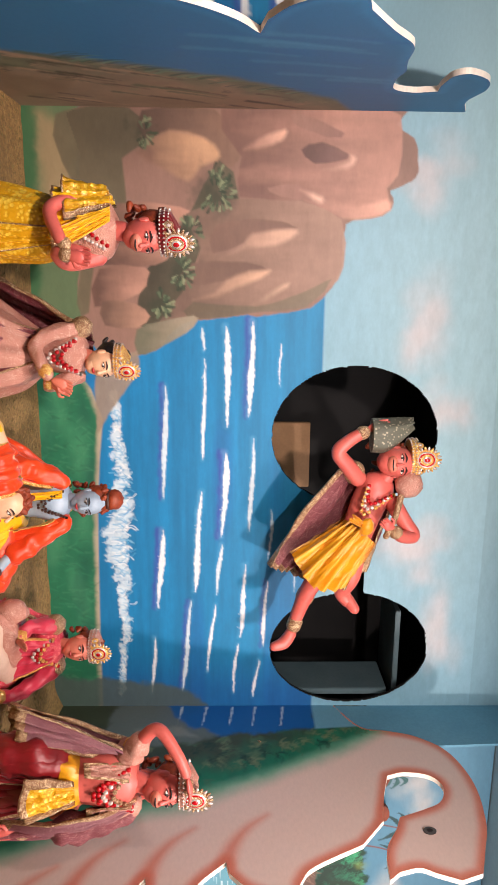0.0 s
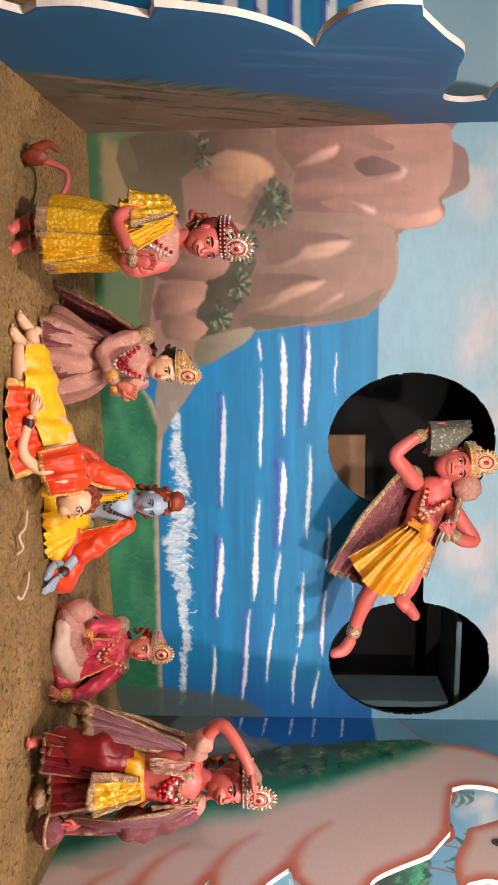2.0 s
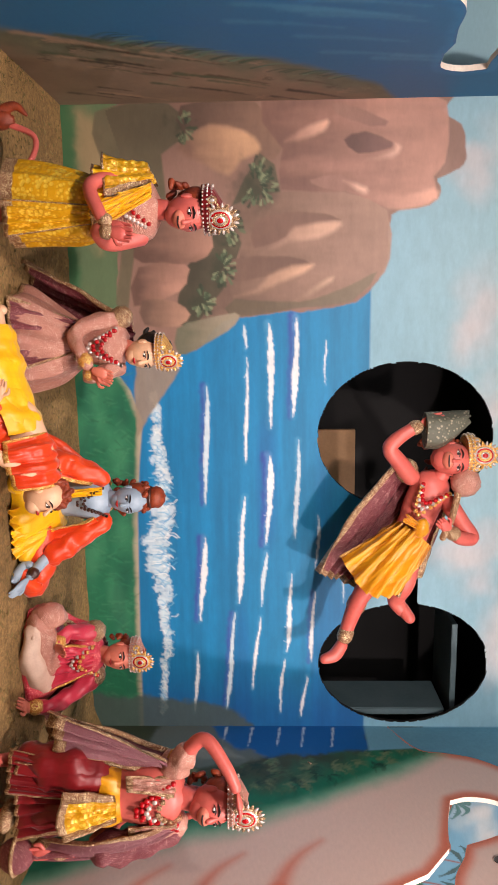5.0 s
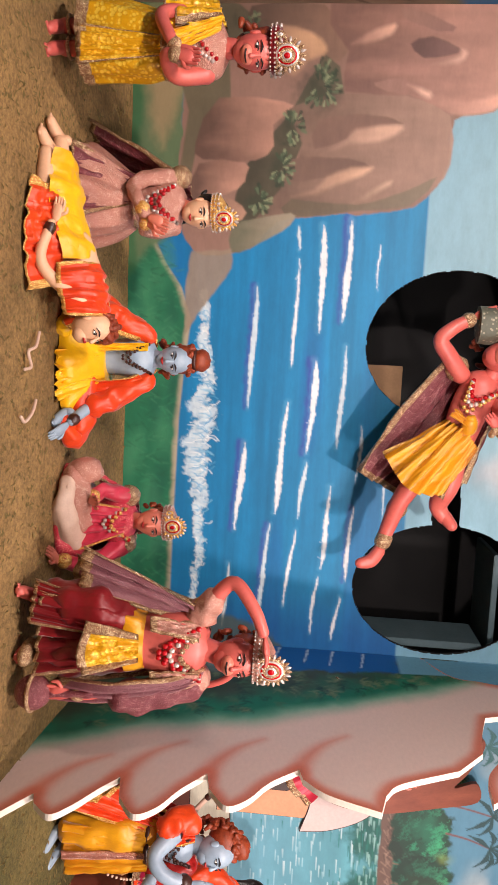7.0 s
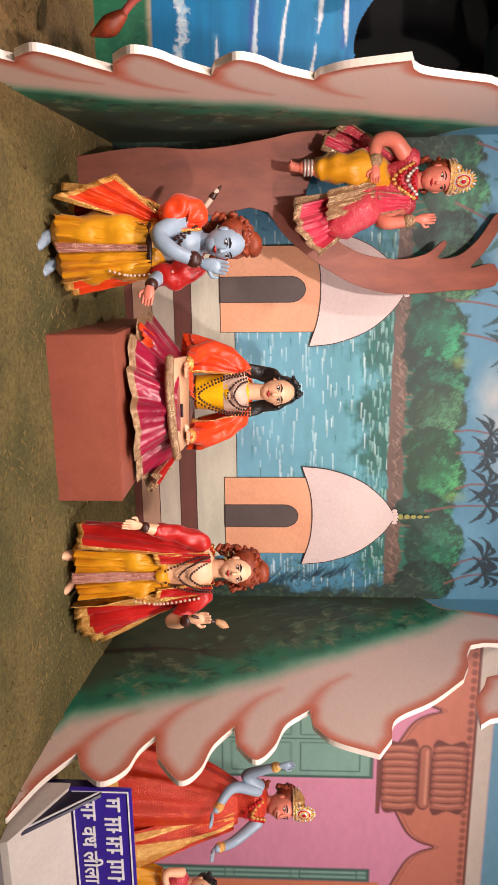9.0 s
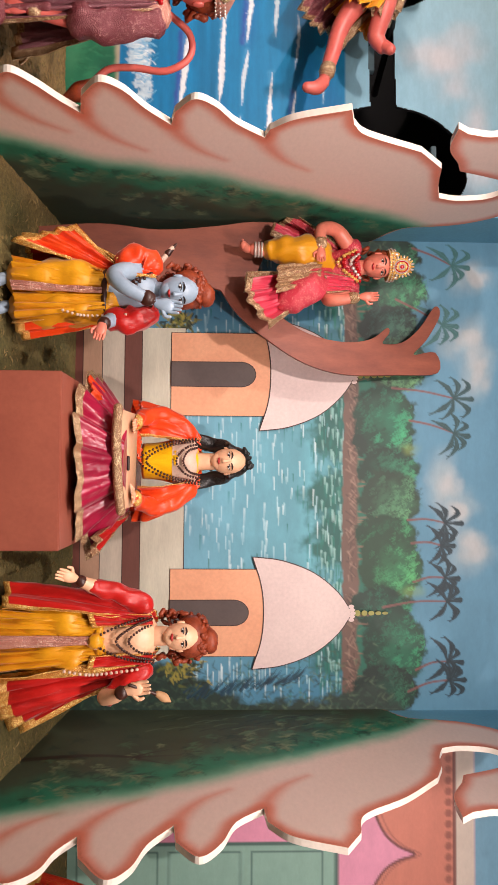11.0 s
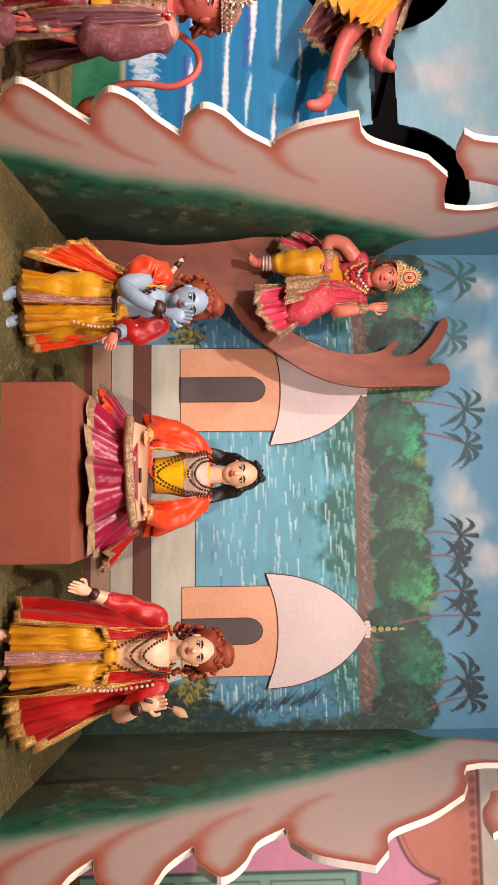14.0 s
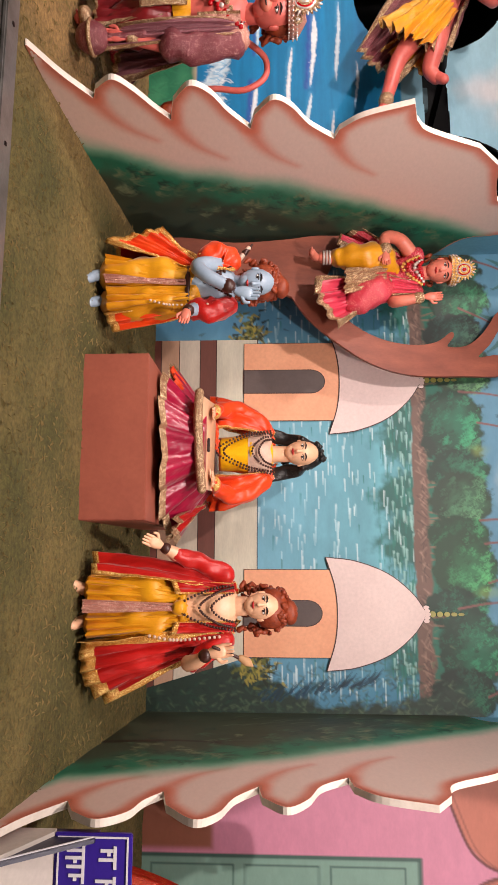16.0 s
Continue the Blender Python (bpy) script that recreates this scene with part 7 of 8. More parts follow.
d.tube([(X + 0.30, Y + 0.18, 0.82), (X + 0.335, Y + 0.18, 0.77), (X + 0.36, Y + 0.18, 0.71)], [0.020, 0.036, 0.008], HAIR_RED)
d.blob((X + 0.20, Y - 0.10, 0.515), (0.062, 0.062, 0.066), MAROON, 0, 18, 0.04, 3)
d.ring((X + 0.20, Y - 0.10, 0.515), 0.064, 0.064, 0.008, LACE)
d.tube([(X + 0.20, Y - 0.10, 0.57), (X + 0.195, Y - 0.10, 0.66), (X + 0.19, Y - 0.10, 0.72)], [0.016, 0.013, 0.016], MAROON)
d.done("standing_doll", (X, Y, 0.452), "standing doll in deep red with mauve cape, hand to brow", "doll", DOLLS, move=(-0.08, -0.09, 0.0), size=0.99)

# G: flying figure before the openings, on an arm from the slot
d = Doll()
Y = -0.60


def g(x, z, y=0.0):
    return (x, Y + y, z)


d.tube([g(0.99, 2.14), g(1.08, 2.10), g(1.17, 2.07), g(1.25, 2.03)], [0.085, 0.082, 0.076, 0.085], SKIN_RED, 16, 6, 0.75)
d.tube([g(1.24, 2.02), g(1.36, 1.92, -0.03), g(1.48, 1.84, -0.03), g(1.60, 1.80), g(1.70, 1.77)], [0.06, 0.05, 0.040, 0.034, 0.027], SKIN_RED, 14, 6)
d.tube([g(1.72, 1.765), g(1.76, 1.73, -0.02), g(1.77, 1.68, -0.04)], [0.028, 0.03, 0.022], SKIN_RED)
d.tube([g(1.655, 1.785), g(1.685, 1.775)], 0.036, LACE)
d.tube([g(1.515, 1.832), g(1.54, 1.822)], 0.044, LACE)
d.tube([g(1.27, 2.06), g(1.40, 2.03, -0.05), g(1.50, 2.00, 0.0), g(1.56, 2.03)], [0.05, 0.045, 0.04, 0.03], SKIN_RED)
d.tube([g(1.55, 2.03), g(1.585, 2.06, -0.03)], [0.03, 0.024], SKIN_RED)
d.cloth([g(1.13, 1.99, -0.05), g(1.17, 2.06, -0.10), g(1.24, 2.13, -0.06)], [g(1.285, 1.745, -0.06), g(1.42, 1.85, -0.14), g(1.44, 1.99, -0.08)], GOLDSATIN, 6, 0.024, GOLDTRIM, 0.04)
d.cloth([g(1.16, 2.03, -0.04), g(1.24, 2.12, -0.05)], [g(1.36, 1.83, -0.06), g(1.47, 2.01, -0.07)], REDGOLD, 4, 0.018, LACE, 0.10)
d.cloth([g(1.13, 2.03, 0.06), g(1.27, 2.10, 0.06)], [g(1.34, 1.77, 0.07), g(1.50, 2.02, 0.07)], GOLDSATIN, 4, 0.02, GOLDTRIM, 0.05)
d.blob(g(1.15, 2.08, -0.10), (0.05, 0.03, 0.035), GOLDSATIN, 0.4, 12, 0.2, 3)
d.cloth([g(1.13, 2.08, -0.11), g(1.17, 2.10, -0.11)], [g(1.08, 2.02, -0.13), g(1.11, 1.99, -0.13)], GOLDSATIN, 2, 0.008)
d.cloth([g(0.87, 2.00, -0.03), g(0.95, 2.06, 0.05), g(1.06, 2.20, 0.05)], [g(1.38, 1.655, 0.0), g(1.42, 1.72, 0.07), g(1.50, 1.86, 0.07)], MAROON, 5, 0.022, LACE, 0.08, mid=[g(1.13, 1.80, -0.01), g(1.20, 1.92, 0.07), g(1.30, 2.05, 0.07)])
d.cloth([g(1.06, 2.22, 0.0), g(1.10, 2.20, 0.05)], [g(1.40, 2.10, -0.02), g(1.45, 2.02, 0.05)], MAROON, 3, 0.016, LACE, 0.1)
d.tube([g(0.98, 2.15), g(0.93, 2.185, -0.01)], [0.04, 0.036], SKIN_RED)
d.arm([g(0.95, 2.05, -0.02), g(0.87, 1.985, -0.06), g(0.81, 1.945, -0.08), g(0.76, 1.99, -0.08), g(0.72, 2.06, -0.07)], SKIN_RED, 0.040, LACE)
d.hand(g(0.70, 2.105, -0.07), (-0.3, 0, 1), SKIN_RED, 0.038)
d.blob(g(0.92, 2.03, -0.01), (0.055, 0.05, 0.05), LACE, 0.4, 12, 0.12, 2)
d.skirt([(0.74, Y - 0.06, 2.09, 0.075, 0.06), (0.74, Y - 0.06, 2.15, 0.072, 0.06), (0.715, Y - 0.06, 2.22, 0.045, 0.04), (0.69, Y - 0.06, 2.27, 0.012, 0.012)], GREYROCK, 5, 0.012, n=24)
d.arm([g(1.06, 2.21, -0.02), g(1.14, 2.26, -0.05), g(1.20, 2.30, -0.07), g(1.19, 2.24, -0.11), g(1.16, 2.20, -0.13)], SKIN_RED, 0.040, LACE)
d.hand(g(1.135, 2.175, -0.14), (-0.5, -0.2, -0.5), SKIN_RED, 0.036)
d.blob(g(0.965, 2.27, -0.05), (0.062, 0.06, 0.062), SILVER, 0, 14, 0.12, 4)
d.tube([g(1.00, 2.24, -0.06), g(1.10, 2.20, -0.12), g(1.18, 2.16, -0.14)], [0.016, 0.014, 0.014], LACE)
for z, q in ((0.0, REDBEAD), (0.025, PEARL), (0.05, GOLDTRIM)):
    d.beads([g(0.945, 2.09, -0.07), g(1.04 + z, 2.09 - z * 0.6, -0.095), g(1.01, 2.20, -0.07)], 0.010, q)
d.head(g(0.868, 2.215, -0.03), 0.080, -0.1, SKIN_RED, SKIN_PINK)
d.locks(g(0.875, 2.20, 0.0), 0.084, -0.1, HAIR_RED, 60, 1.0, 0.32, 22, -0.15)
d.crown(g(0.85, 2.27, -0.01), 0.080, -0.1, GOLDTRIM, GOLDTRIM)
d.tube([g(1.22, 2.08, 0.05), (1.26, -0.3, 2.14), (1.30, 0.25, 2.17)], 0.018, BLACK)
d.done("flying_doll", (1.24, -0.60, 2.10), "flying doll in gold skirt and maroon cape before the wall openings", "doll", DOLLS, move=(0.093, 0.2635, 0.054), size=1.085)

# curved twigs on the floor
for pts in ([(0.93, -1.16, 0.458), (0.98, -1.20, 0.462), (1.0, -1.25, 0.456), (1.05, -1.24, 0.462), (1.06, -1.28, 0.455)], [(1.17, -1.18, 0.456), (1.21, -1.22, 0.46), (1.24, -1.27, 0.454), (1.22, -1.30, 0.452)]):
    w = Doll()
    w.tube(pts, 0.006, WHITECLOTH, 8, 6)
    w.done("twig", pts[0], "thin pale curved twig lying on the stage floor", "twig", "twigs on the floor")

# I: standing blue-grey figure in yellow and orange beside the pedestal, turned to the right
d = Doll()
X, Y = 3.09, -0.96
d.foot((X - 0.03, Y - 0.05, 0.458), 0.6, SKIN_BLUE, 0.05)
d.foot((X + 0.07, Y - 0.02, 0.458), 0.5, SKIN_BLUE, 0.05)
d.tube([(X - 0.01, Y, 0.86), (X - 0.03, Y - 0.02, 0.70), (X - 0.03, Y - 0.03, 0.53)], [0.07, 0.08, 0.068], GOLDSATIN, 18, 6)
d.tube([(X + 0.05, Y, 0.86), (X + 0.07, Y, 0.70), (X + 0.075, Y, 0.53)], [0.07, 0.078, 0.066], GOLDSATIN, 18, 6)
d.cloth([(X - 0.05, Y - 0.06, 0.85), (X + 0.09, Y - 0.07, 0.86)], [(X - 0.10, Y - 0.09, 0.515), (X + 0.13, Y - 0.08, 0.53)], GOLDSATIN, 6, 0.016)
d.cloth([(X + 0.01, Y - 0.08, 0.85), (X + 0.03, Y - 0.085, 0.85)], [(X + 0.0, Y - 0.125, 0.52), (X + 0.035, Y - 0.125, 0.53)], SILVER, 1, 0.006)
chest(d, X + 0.0, Y, 0.84, 1.035, 0.09, 0.068, SKIN_BLUE)
d.ring((X + 0.015, Y, 0.855), 0.085, 0.072, 0.012, BEAD)
d.cloth([(X - 0.08, Y + 0.02, 0.98), (X - 0.07, Y + 0.07, 0.98), (X + 0.05, Y + 0.07, 0.98)], [(X - 0.20, Y - 0.03, 0.53), (X - 0.16, Y + 0.09, 0.52), (X + 0.12, Y + 0.10, 0.52)], RED, 5, 0.018, GOLDTRIM, 0.07, mid=[(X - 0.17, Y - 0.01, 0.76), (X - 0.14, Y + 0.09, 0.75), (X + 0.10, Y + 0.09, 0.75)])
d.cloth([(X - 0.05, Y - 0.04, 0.86), (X - 0.09, Y + 0.02, 0.90)], [(X - 0.16, Y - 0.09, 0.51), (X - 0.245, Y - 0.04, 0.74)], ORANGE, 3, 0.014, GOLDTRIM, 0.10)
d.cloth([(X + 0.09, Y - 0.03, 0.90), (X + 0.11, Y + 0.04, 0.90)], [(X + 0.14, Y - 0.06, 0.51), (X + 0.19, Y + 0.03, 0.53)], ORANGE, 2, 0.012, GOLDTRIM, 0.10)
d.tube([(X - 0.09, Y - 0.01, 1.03), (X - 0.115, Y - 0.03, 0.98), (X - 0.09, Y - 0.06, 0.935)], [0.05, 0.058, 0.048], ORANGE, 14, 5)
d.cloth([(X - 0.10, Y - 0.03, 1.05), (X - 0.04, Y - 0.055, 1.05)], [(X - 0.10, Y - 0.08, 0.90), (X - 0.03, Y - 0.08, 0.95)], ORANGE, 3, 0.010, GOLDTRIM, 0.10)
d.tube([(X + 0.09, Y, 1.02), (X + 0.12, Y - 0.02, 0.95), (X + 0.115, Y - 0.03, 0.88)], [0.045, 0.05, 0.045], RED, 14, 5)
d.arm([(X - 0.07, Y - 0.05, 0.97), (X - 0.025, Y - 0.13, 0.905), (X + 0.03, Y - 0.16, 0.95), (X + 0.07, Y - 0.14, 1.04)], SKIN_BLUE, 0.038, BEAD)
d.hand((X + 0.085, Y - 0.13, 1.085), (0.2, 0, 1), SKIN_BLUE, 0.042)
d.arm([(X + 0.11, Y - 0.03, 0.90), (X + 0.14, Y - 0.08, 0.87), (X + 0.155, Y - 0.12, 0.865)], SKIN_BLUE, 0.032, BEAD)
d.hand((X + 0.175, Y - 0.14, 0.86), (0.7, -0.3, -0.1), SKIN_PINK, 0.034)
d.tube([(X, Y, 1.03), (X + 0.005, Y - 0.015, 1.075)], [0.038, 0.035], SKIN_BLUE)
for z in (0.97, 0.94):
    d.beads([(X - 0.06, Y - 0.05, 1.04), (X + 0.01, Y - 0.08, z), (X + 0.07, Y - 0.05, 1.03)], 0.0075, BEAD)
d.beads([(X + 0.10, Y - 0.05, 1.0), (X + 0.12, Y - 0.09, 0.80), (X + 0.10, Y - 0.10, 0.70)], 0.006, WHITECLOTH)
d.head((X + 0.005, Y - 0.03, 1.135), 0.068, 0.45, SKIN_BLUE)
d.locks((X - 0.005, Y, 1.14), 0.078, 0.45, HAIR_RED, 240, 1.45, 0.27, 25, -0.05, 1.12)
d.blob((X + 0.01, Y + 0.01, 1.235), (0.045, 0.045, 0.036), HAIR_RED, 0, 14, 0.25, 5)
d.tube([(X - 0.09, Y + 0.06, 1.02), (X - 0.19, Y + 0.06, 1.10)], [0.012, 0.010], WHITECLOTH)
d.tube([(X - 0.165, Y + 0.06, 1.08), (X - 0.205, Y + 0.06, 1.115)], [0.014, 0.004], BEAD)
d.done("standing_doll", (X, Y, 0.455), "standing blue-grey doll in yellow and orange satin, auburn hair", "doll", DOLLS, move=(-0.06, 0.09, -0.012), size=1.03)

# J: seated woman with board on the pedestal
d = Doll()
X, Y = 3.705, -0.50
pleats = []
for k in range(15):
    t = k / 14
    row = []
    for i in range(240):
        a = 2 * math.pi * i / 240
        w = math.sin(15 * a + 0.8 * math.sin(3 * a)) + 0.45 * math.sin(31 * a + 1.0 + 2 * t) + 0.5 * math.sin(5 * a + 2)
        r = 0.165 + 0.215 * t + 0.020 * (0.2 + t) * w
        row.append((X + 0.01 + r * math.cos(a), Y - 0.10 + (0.30 + 0.10 * t + 0.020 * (0.3 + t) * w) * math.sin(a), 0.915 - 0.172 * t + 0.014 * t * math.sin(4 * a + 1)))
    pleats.append(row)
d.rings(pleats, MAGENTA, True, 2, LACE)
chest(d, X, Y, 0.95, 1.20, 0.105, 0.075, YELLOW)
d.skirt([(X, Y, 1.10, 0.108, 0.078), (X, Y, 1.17, 0.112, 0.080), (X, Y, 1.205, 0.07, 0.055)], WHITECLOTH, 4, 0.002, n=24)
for k in (-1, 1):
    d.cloth([(X + 0.03 * k, Y + 0.05, 1.23), (X + 0.10 * k, Y + 0.02, 1.215), (X + 0.085 * k, Y - 0.07, 1.17)], [(X + 0.15 * k, Y + 0.08, 0.87), (X + 0.25 * k, Y - 0.02, 0.90), (X + 0.10 * k, Y - 0.10, 0.96)], ORANGE, 4, 0.016, GOLDTRIM, 0.04,
            mid=[(X + 0.11 * k, Y + 0.08, 1.06), (X + 0.215 * k, Y - 0.02, 1.07), (X + 0.10 * k, Y - 0.10, 1.07)], phase=k)
    d.arm([(X + 0.12 * k, Y - 0.01, 1.17), (X + 0.20 * k, Y - 0.04, 1.06), (X + 0.18 * k, Y - 0.13, 0.97), (X + 0.155 * k, Y - 0.22, 0.95)], ORANGE, 0.046, GOLDTRIM)
    d.hand((X + 0.15 * k, Y - 0.26, 0.955), (-0.3 * k, -0.8, 0.2), SKIN_PALE, 0.034, (0, 0, -1))
    for i in range(7):
        o = 0.006 * i
        d.tube([(X + (0.050 + o * 0.5) * k, Y + 0.01 - o, 1.385 - o), (X + (0.066 + o * 0.5) * k, Y + 0.01 + o, 1.33), (X + (0.056 + 1.0 * o) * k, Y + 0.03 + o, 1.28), (X + (0.066 + 1.1 * o) * k, Y + 0.04, 1.24), (X + (0.06 + 2.0 * o) * k, Y + 0.05 - o, 1.18 - 1.0 * o)],
               [0.013, 0.016, 0.016, 0.014, 0.005], HAIR_BLACK, 8, 4)
d.cloth([(X + 0.02, Y - 0.085, 0.97), (X - 0.10, Y - 0.09, 0.96)], [(X - 0.20, Y - 0.33, 0.79), (X - 0.34, Y - 0.30, 0.76)], ORANGE, 2, 0.010)
d.cloth([(X + 0.22, Y - 0.02, 0.90), (X + 0.25, Y - 0.08, 0.88)], [(X + 0.30, Y - 0.30, 0.80), (X + 0.40, Y - 0.28, 0.765)], RED, 2, 0.012, LACE, 0.15)
# the board across the lap, tilted, with a gold lace rim
d.add([(X - 0.20, Y - 0.40, 0.890), (X + 0.20, Y - 0.40, 0.905), (X + 0.19, Y - 0.20, 0.955), (X - 0.19, Y - 0.20, 0.945), (X - 0.20, Y - 0.395, 0.875), (X + 0.20, Y - 0.395, 0.890), (X + 0.19, Y - 0.195, 0.94), (X - 0.19, Y - 0.195, 0.93)],
      [(0, 1, 2, 3), (7, 6, 5, 4), (0, 4, 5, 1), (1, 5, 6, 2), (2, 6, 7, 3), (3, 7, 4, 0)], SKIN_PALE)
d.tube([(X - 0.205, Y - 0.39, 0.892), (X - 0.10, Y - 0.425, 0.892), (X, Y - 0.43, 0.896), (X + 0.10, Y - 0.425, 0.901), (X + 0.205, Y - 0.39, 0.908)], 0.019, LACE, 10, 5)
d.tube([(X - 0.01, Y - 0.36, 0.930), (X + 0.04, Y - 0.36, 0.930)], 0.006, DARK, 6, 2)
for w, z in ((0.075, 1.12), (0.06, 1.15), (0.09, 0.99), (0.10, 0.96)):
    d.beads([(X - w, Y - 0.06, 1.215), (X - w * 0.75, Y - 0.10, (1.2 + z) / 2), (X, Y - 0.10, z), (X + w * 0.75, Y - 0.10, (1.2 + z) / 2), (X + w, Y - 0.06, 1.215)], 0.0058, BEAD, 1.3)
d.tube([(X, Y, 1.20), (X, Y - 0.005, 1.285)], [0.040, 0.037], SKIN_PALE)
d.head((X - 0.002, Y - 0.015, 1.345), 0.070, 0.0, SKIN_PALE, None, 0.1)
d.locks((X, Y + 0.015, 1.355), 0.074, 0.0, HAIR_BLACK, 70, 1.3, 0.26, 31, -0.25, 1.05)
d.v = [(a, b, c - 0.02) if c > 0.95 else (a, b, c) for a, b, c in d.v]
d.done("seated_woman_doll", (X, Y, 0.735), "seated woman doll in magenta skirt and orange shawl on pedestal", "doll", DOLLS, move=(-0.005, 0.09, 0.0), size=1.03)

# K: standing figure, red cape flaring, yellow dhoti
d = Doll()
X, Y = 4.37, -1.0
d.foot((X - 0.06, Y - 0.01, 0.456), -0.3, SKIN_PALE, 0.05)
d.foot((X + 0.055, Y - 0.01, 0.456), 0.2, SKIN_PALE, 0.05)
d.tube([(X - 0.03, Y, 0.85), (X - 0.055, Y - 0.01, 0.70), (X - 0.06, Y, 0.52)], [0.068, 0.078, 0.064], GOLDSATIN, 18, 6)
d.tube([(X + 0.035, Y, 0.85), (X + 0.055, Y - 0.01, 0.70), (X + 0.06, Y, 0.52)], [0.068, 0.078, 0.064], GOLDSATIN, 18, 6)
d.cloth([(X - 0.07, Y - 0.065, 0.86), (X + 0.07, Y - 0.07, 0.86)], [(X - 0.115, Y - 0.08, 0.505), (X + 0.115, Y - 0.08, 0.51)], GOLDSATIN, 7, 0.017)
d.cloth([(X - 0.015, Y - 0.085, 0.86), (X + 0.012, Y - 0.085, 0.86)], [(X - 0.03, Y - 0.12, 0.50), (X + 0.02, Y - 0.12, 0.50)], SILVER, 1, 0.006)
chest(d, X, Y, 0.83, 1.05, 0.10, 0.070, SKIN_PALE)
d.blob((X, Y - 0.085, 0.855), (0.03, 0.022, 0.03), GOLDSATIN, 0, 12, 0.3, 3)
d.ring((X, Y, 0.865), 0.085, 0.073, 0.016, GOLDSATIN)
d.cloth([(X - 0.05, Y + 0.04, 1.07), (X - 0.105, Y + 0.0, 1.04), (X - 0.07, Y - 0.06, 1.0)], [(X - 0.12, Y + 0.08, 0.51), (X - 0.195, Y + 0.0, 0.505), (X - 0.12, Y - 0.09, 0.52)], RED, 3, 0.015, GOLDTRIM, 0.07, mid=[(X - 0.11, Y + 0.08, 0.78), (X - 0.175, Y - 0.01, 0.76), (X - 0.10, Y - 0.085, 0.77)])
d.cloth([(X + 0.05, Y + 0.05, 1.07), (X + 0.105, Y + 0.0, 1.04), (X + 0.075, Y - 0.06, 1.0)], [(X + 0.36, Y + 0.07, 0.56), (X + 0.27, Y - 0.06, 0.50), (X + 0.12, Y - 0.09, 0.485)], RED, 5, 0.024, GOLDTRIM, 0.12, mid=[(X + 0.20, Y + 0.07, 0.86), (X + 0.18, Y - 0.02, 0.78), (X + 0.10, Y - 0.085, 0.76)])
d.cloth([(X - 0.08, Y + 0.06, 1.06), (X + 0.08, Y + 0.06, 1.06)], [(X - 0.15, Y + 0.10, 0.52), (X + 0.30, Y + 0.12, 0.53)], RED, 5, 0.018, GOLDTRIM, 0.06)
d.cloth([(X + 0.05, Y - 0.055, 1.06), (X + 0.09, Y - 0.05, 1.05)], [(X + 0.05, Y - 0.09, 0.84), (X + 0.10, Y - 0.08, 0.82)], RED, 1, 0.008, GOLDTRIM, 0.12)
d.cloth([(X - 0.09, Y - 0.05, 1.05), (X - 0.05, Y - 0.055, 1.06)], [(X - 0.10, Y - 0.08, 0.82), (X - 0.05, Y - 0.09, 0.84)], RED, 1, 0.008, GOLDTRIM, 0.12)
d.arm([(X - 0.115, Y - 0.01, 1.02), (X - 0.165, Y - 0.03, 0.92), (X - 0.195, Y - 0.07, 0.835)], RED, 0.044)
d.arm([(X - 0.195, Y - 0.07, 0.84), (X - 0.22, Y - 0.10, 0.795)], SKIN_PALE, 0.028, BEAD)
d.hand((X - 0.235, Y - 0.125, 0.77), (-0.3, -0.5, -0.6), SKIN_PALE, 0.035)
d.arm([(X + 0.12, Y - 0.01, 1.02), (X + 0.19, Y - 0.04, 0.92), (X + 0.20, Y - 0.09, 0.90)], RED, 0.044)
d.arm([(X + 0.20, Y - 0.08, 0.89), (X + 0.185, Y - 0.12, 0.93), (X + 0.16, Y - 0.15, 0.965)], SKIN_PALE, 0.032, BEAD)
d.hand((X + 0.15, Y - 0.155, 1.0), (-0.2, -0.1, 1), SKIN_PALE, 0.040)
d.tube([(X + 0.13, Y - 0.17, 0.99), (X + 0.16, Y - 0.15, 1.06), (X + 0.18, Y - 0.14, 1.10)], 0.006, BEAD)
d.tube([(X + 0.17, Y - 0.14, 1.085), (X + 0.185, Y - 0.135, 1.11), (X + 0.20, Y - 0.13, 1.13)], [0.012, 0.016, 0.003], TAN)
d.beads([(X + 0.105, Y - 0.06, 1.02), (X + 0.115, Y - 0.10, 0.85), (X + 0.10, Y - 0.11, 0.75)], 0.0065, WHITECLOTH)
d.tube([(X, Y, 1.045), (X - 0.003, Y - 0.01, 1.10)], [0.038, 0.036], SKIN_PALE)
for w, z in ((0.055, 0.975), (0.075, 0.93), (0.085, 0.85)):
    d.beads([(X - w, Y - 0.05, 1.06), (X - w * 0.7, Y - 0.085, (1.05 + z) / 2), (X, Y - 0.09, z), (X + w * 0.7, Y - 0.085, (1.05 + z) / 2), (X + w, Y - 0.05, 1.06)], 0.0055, BEAD, 1.3)
d.head((X - 0.003, Y - 0.02, 1.16), 0.062, -0.15, SKIN_PALE)
d.locks((X + 0.005, Y + 0.005, 1.17), 0.078, -0.15, HAIR_RED, 240, 1.25, 0.26, 35, -0.05, 1.15)
d.blob((X + 0.02, Y + 0.01, 1.265), (0.045, 0.045, 0.03), HAIR_RED, 0, 14, 0.25, 5)
d.done("standing_doll", (X, Y, 0.455), "standing doll in yellow dhoti with flaring red cape", "doll", DOLLS, move=(0.01, 0.09, -0.012), size=1.03)

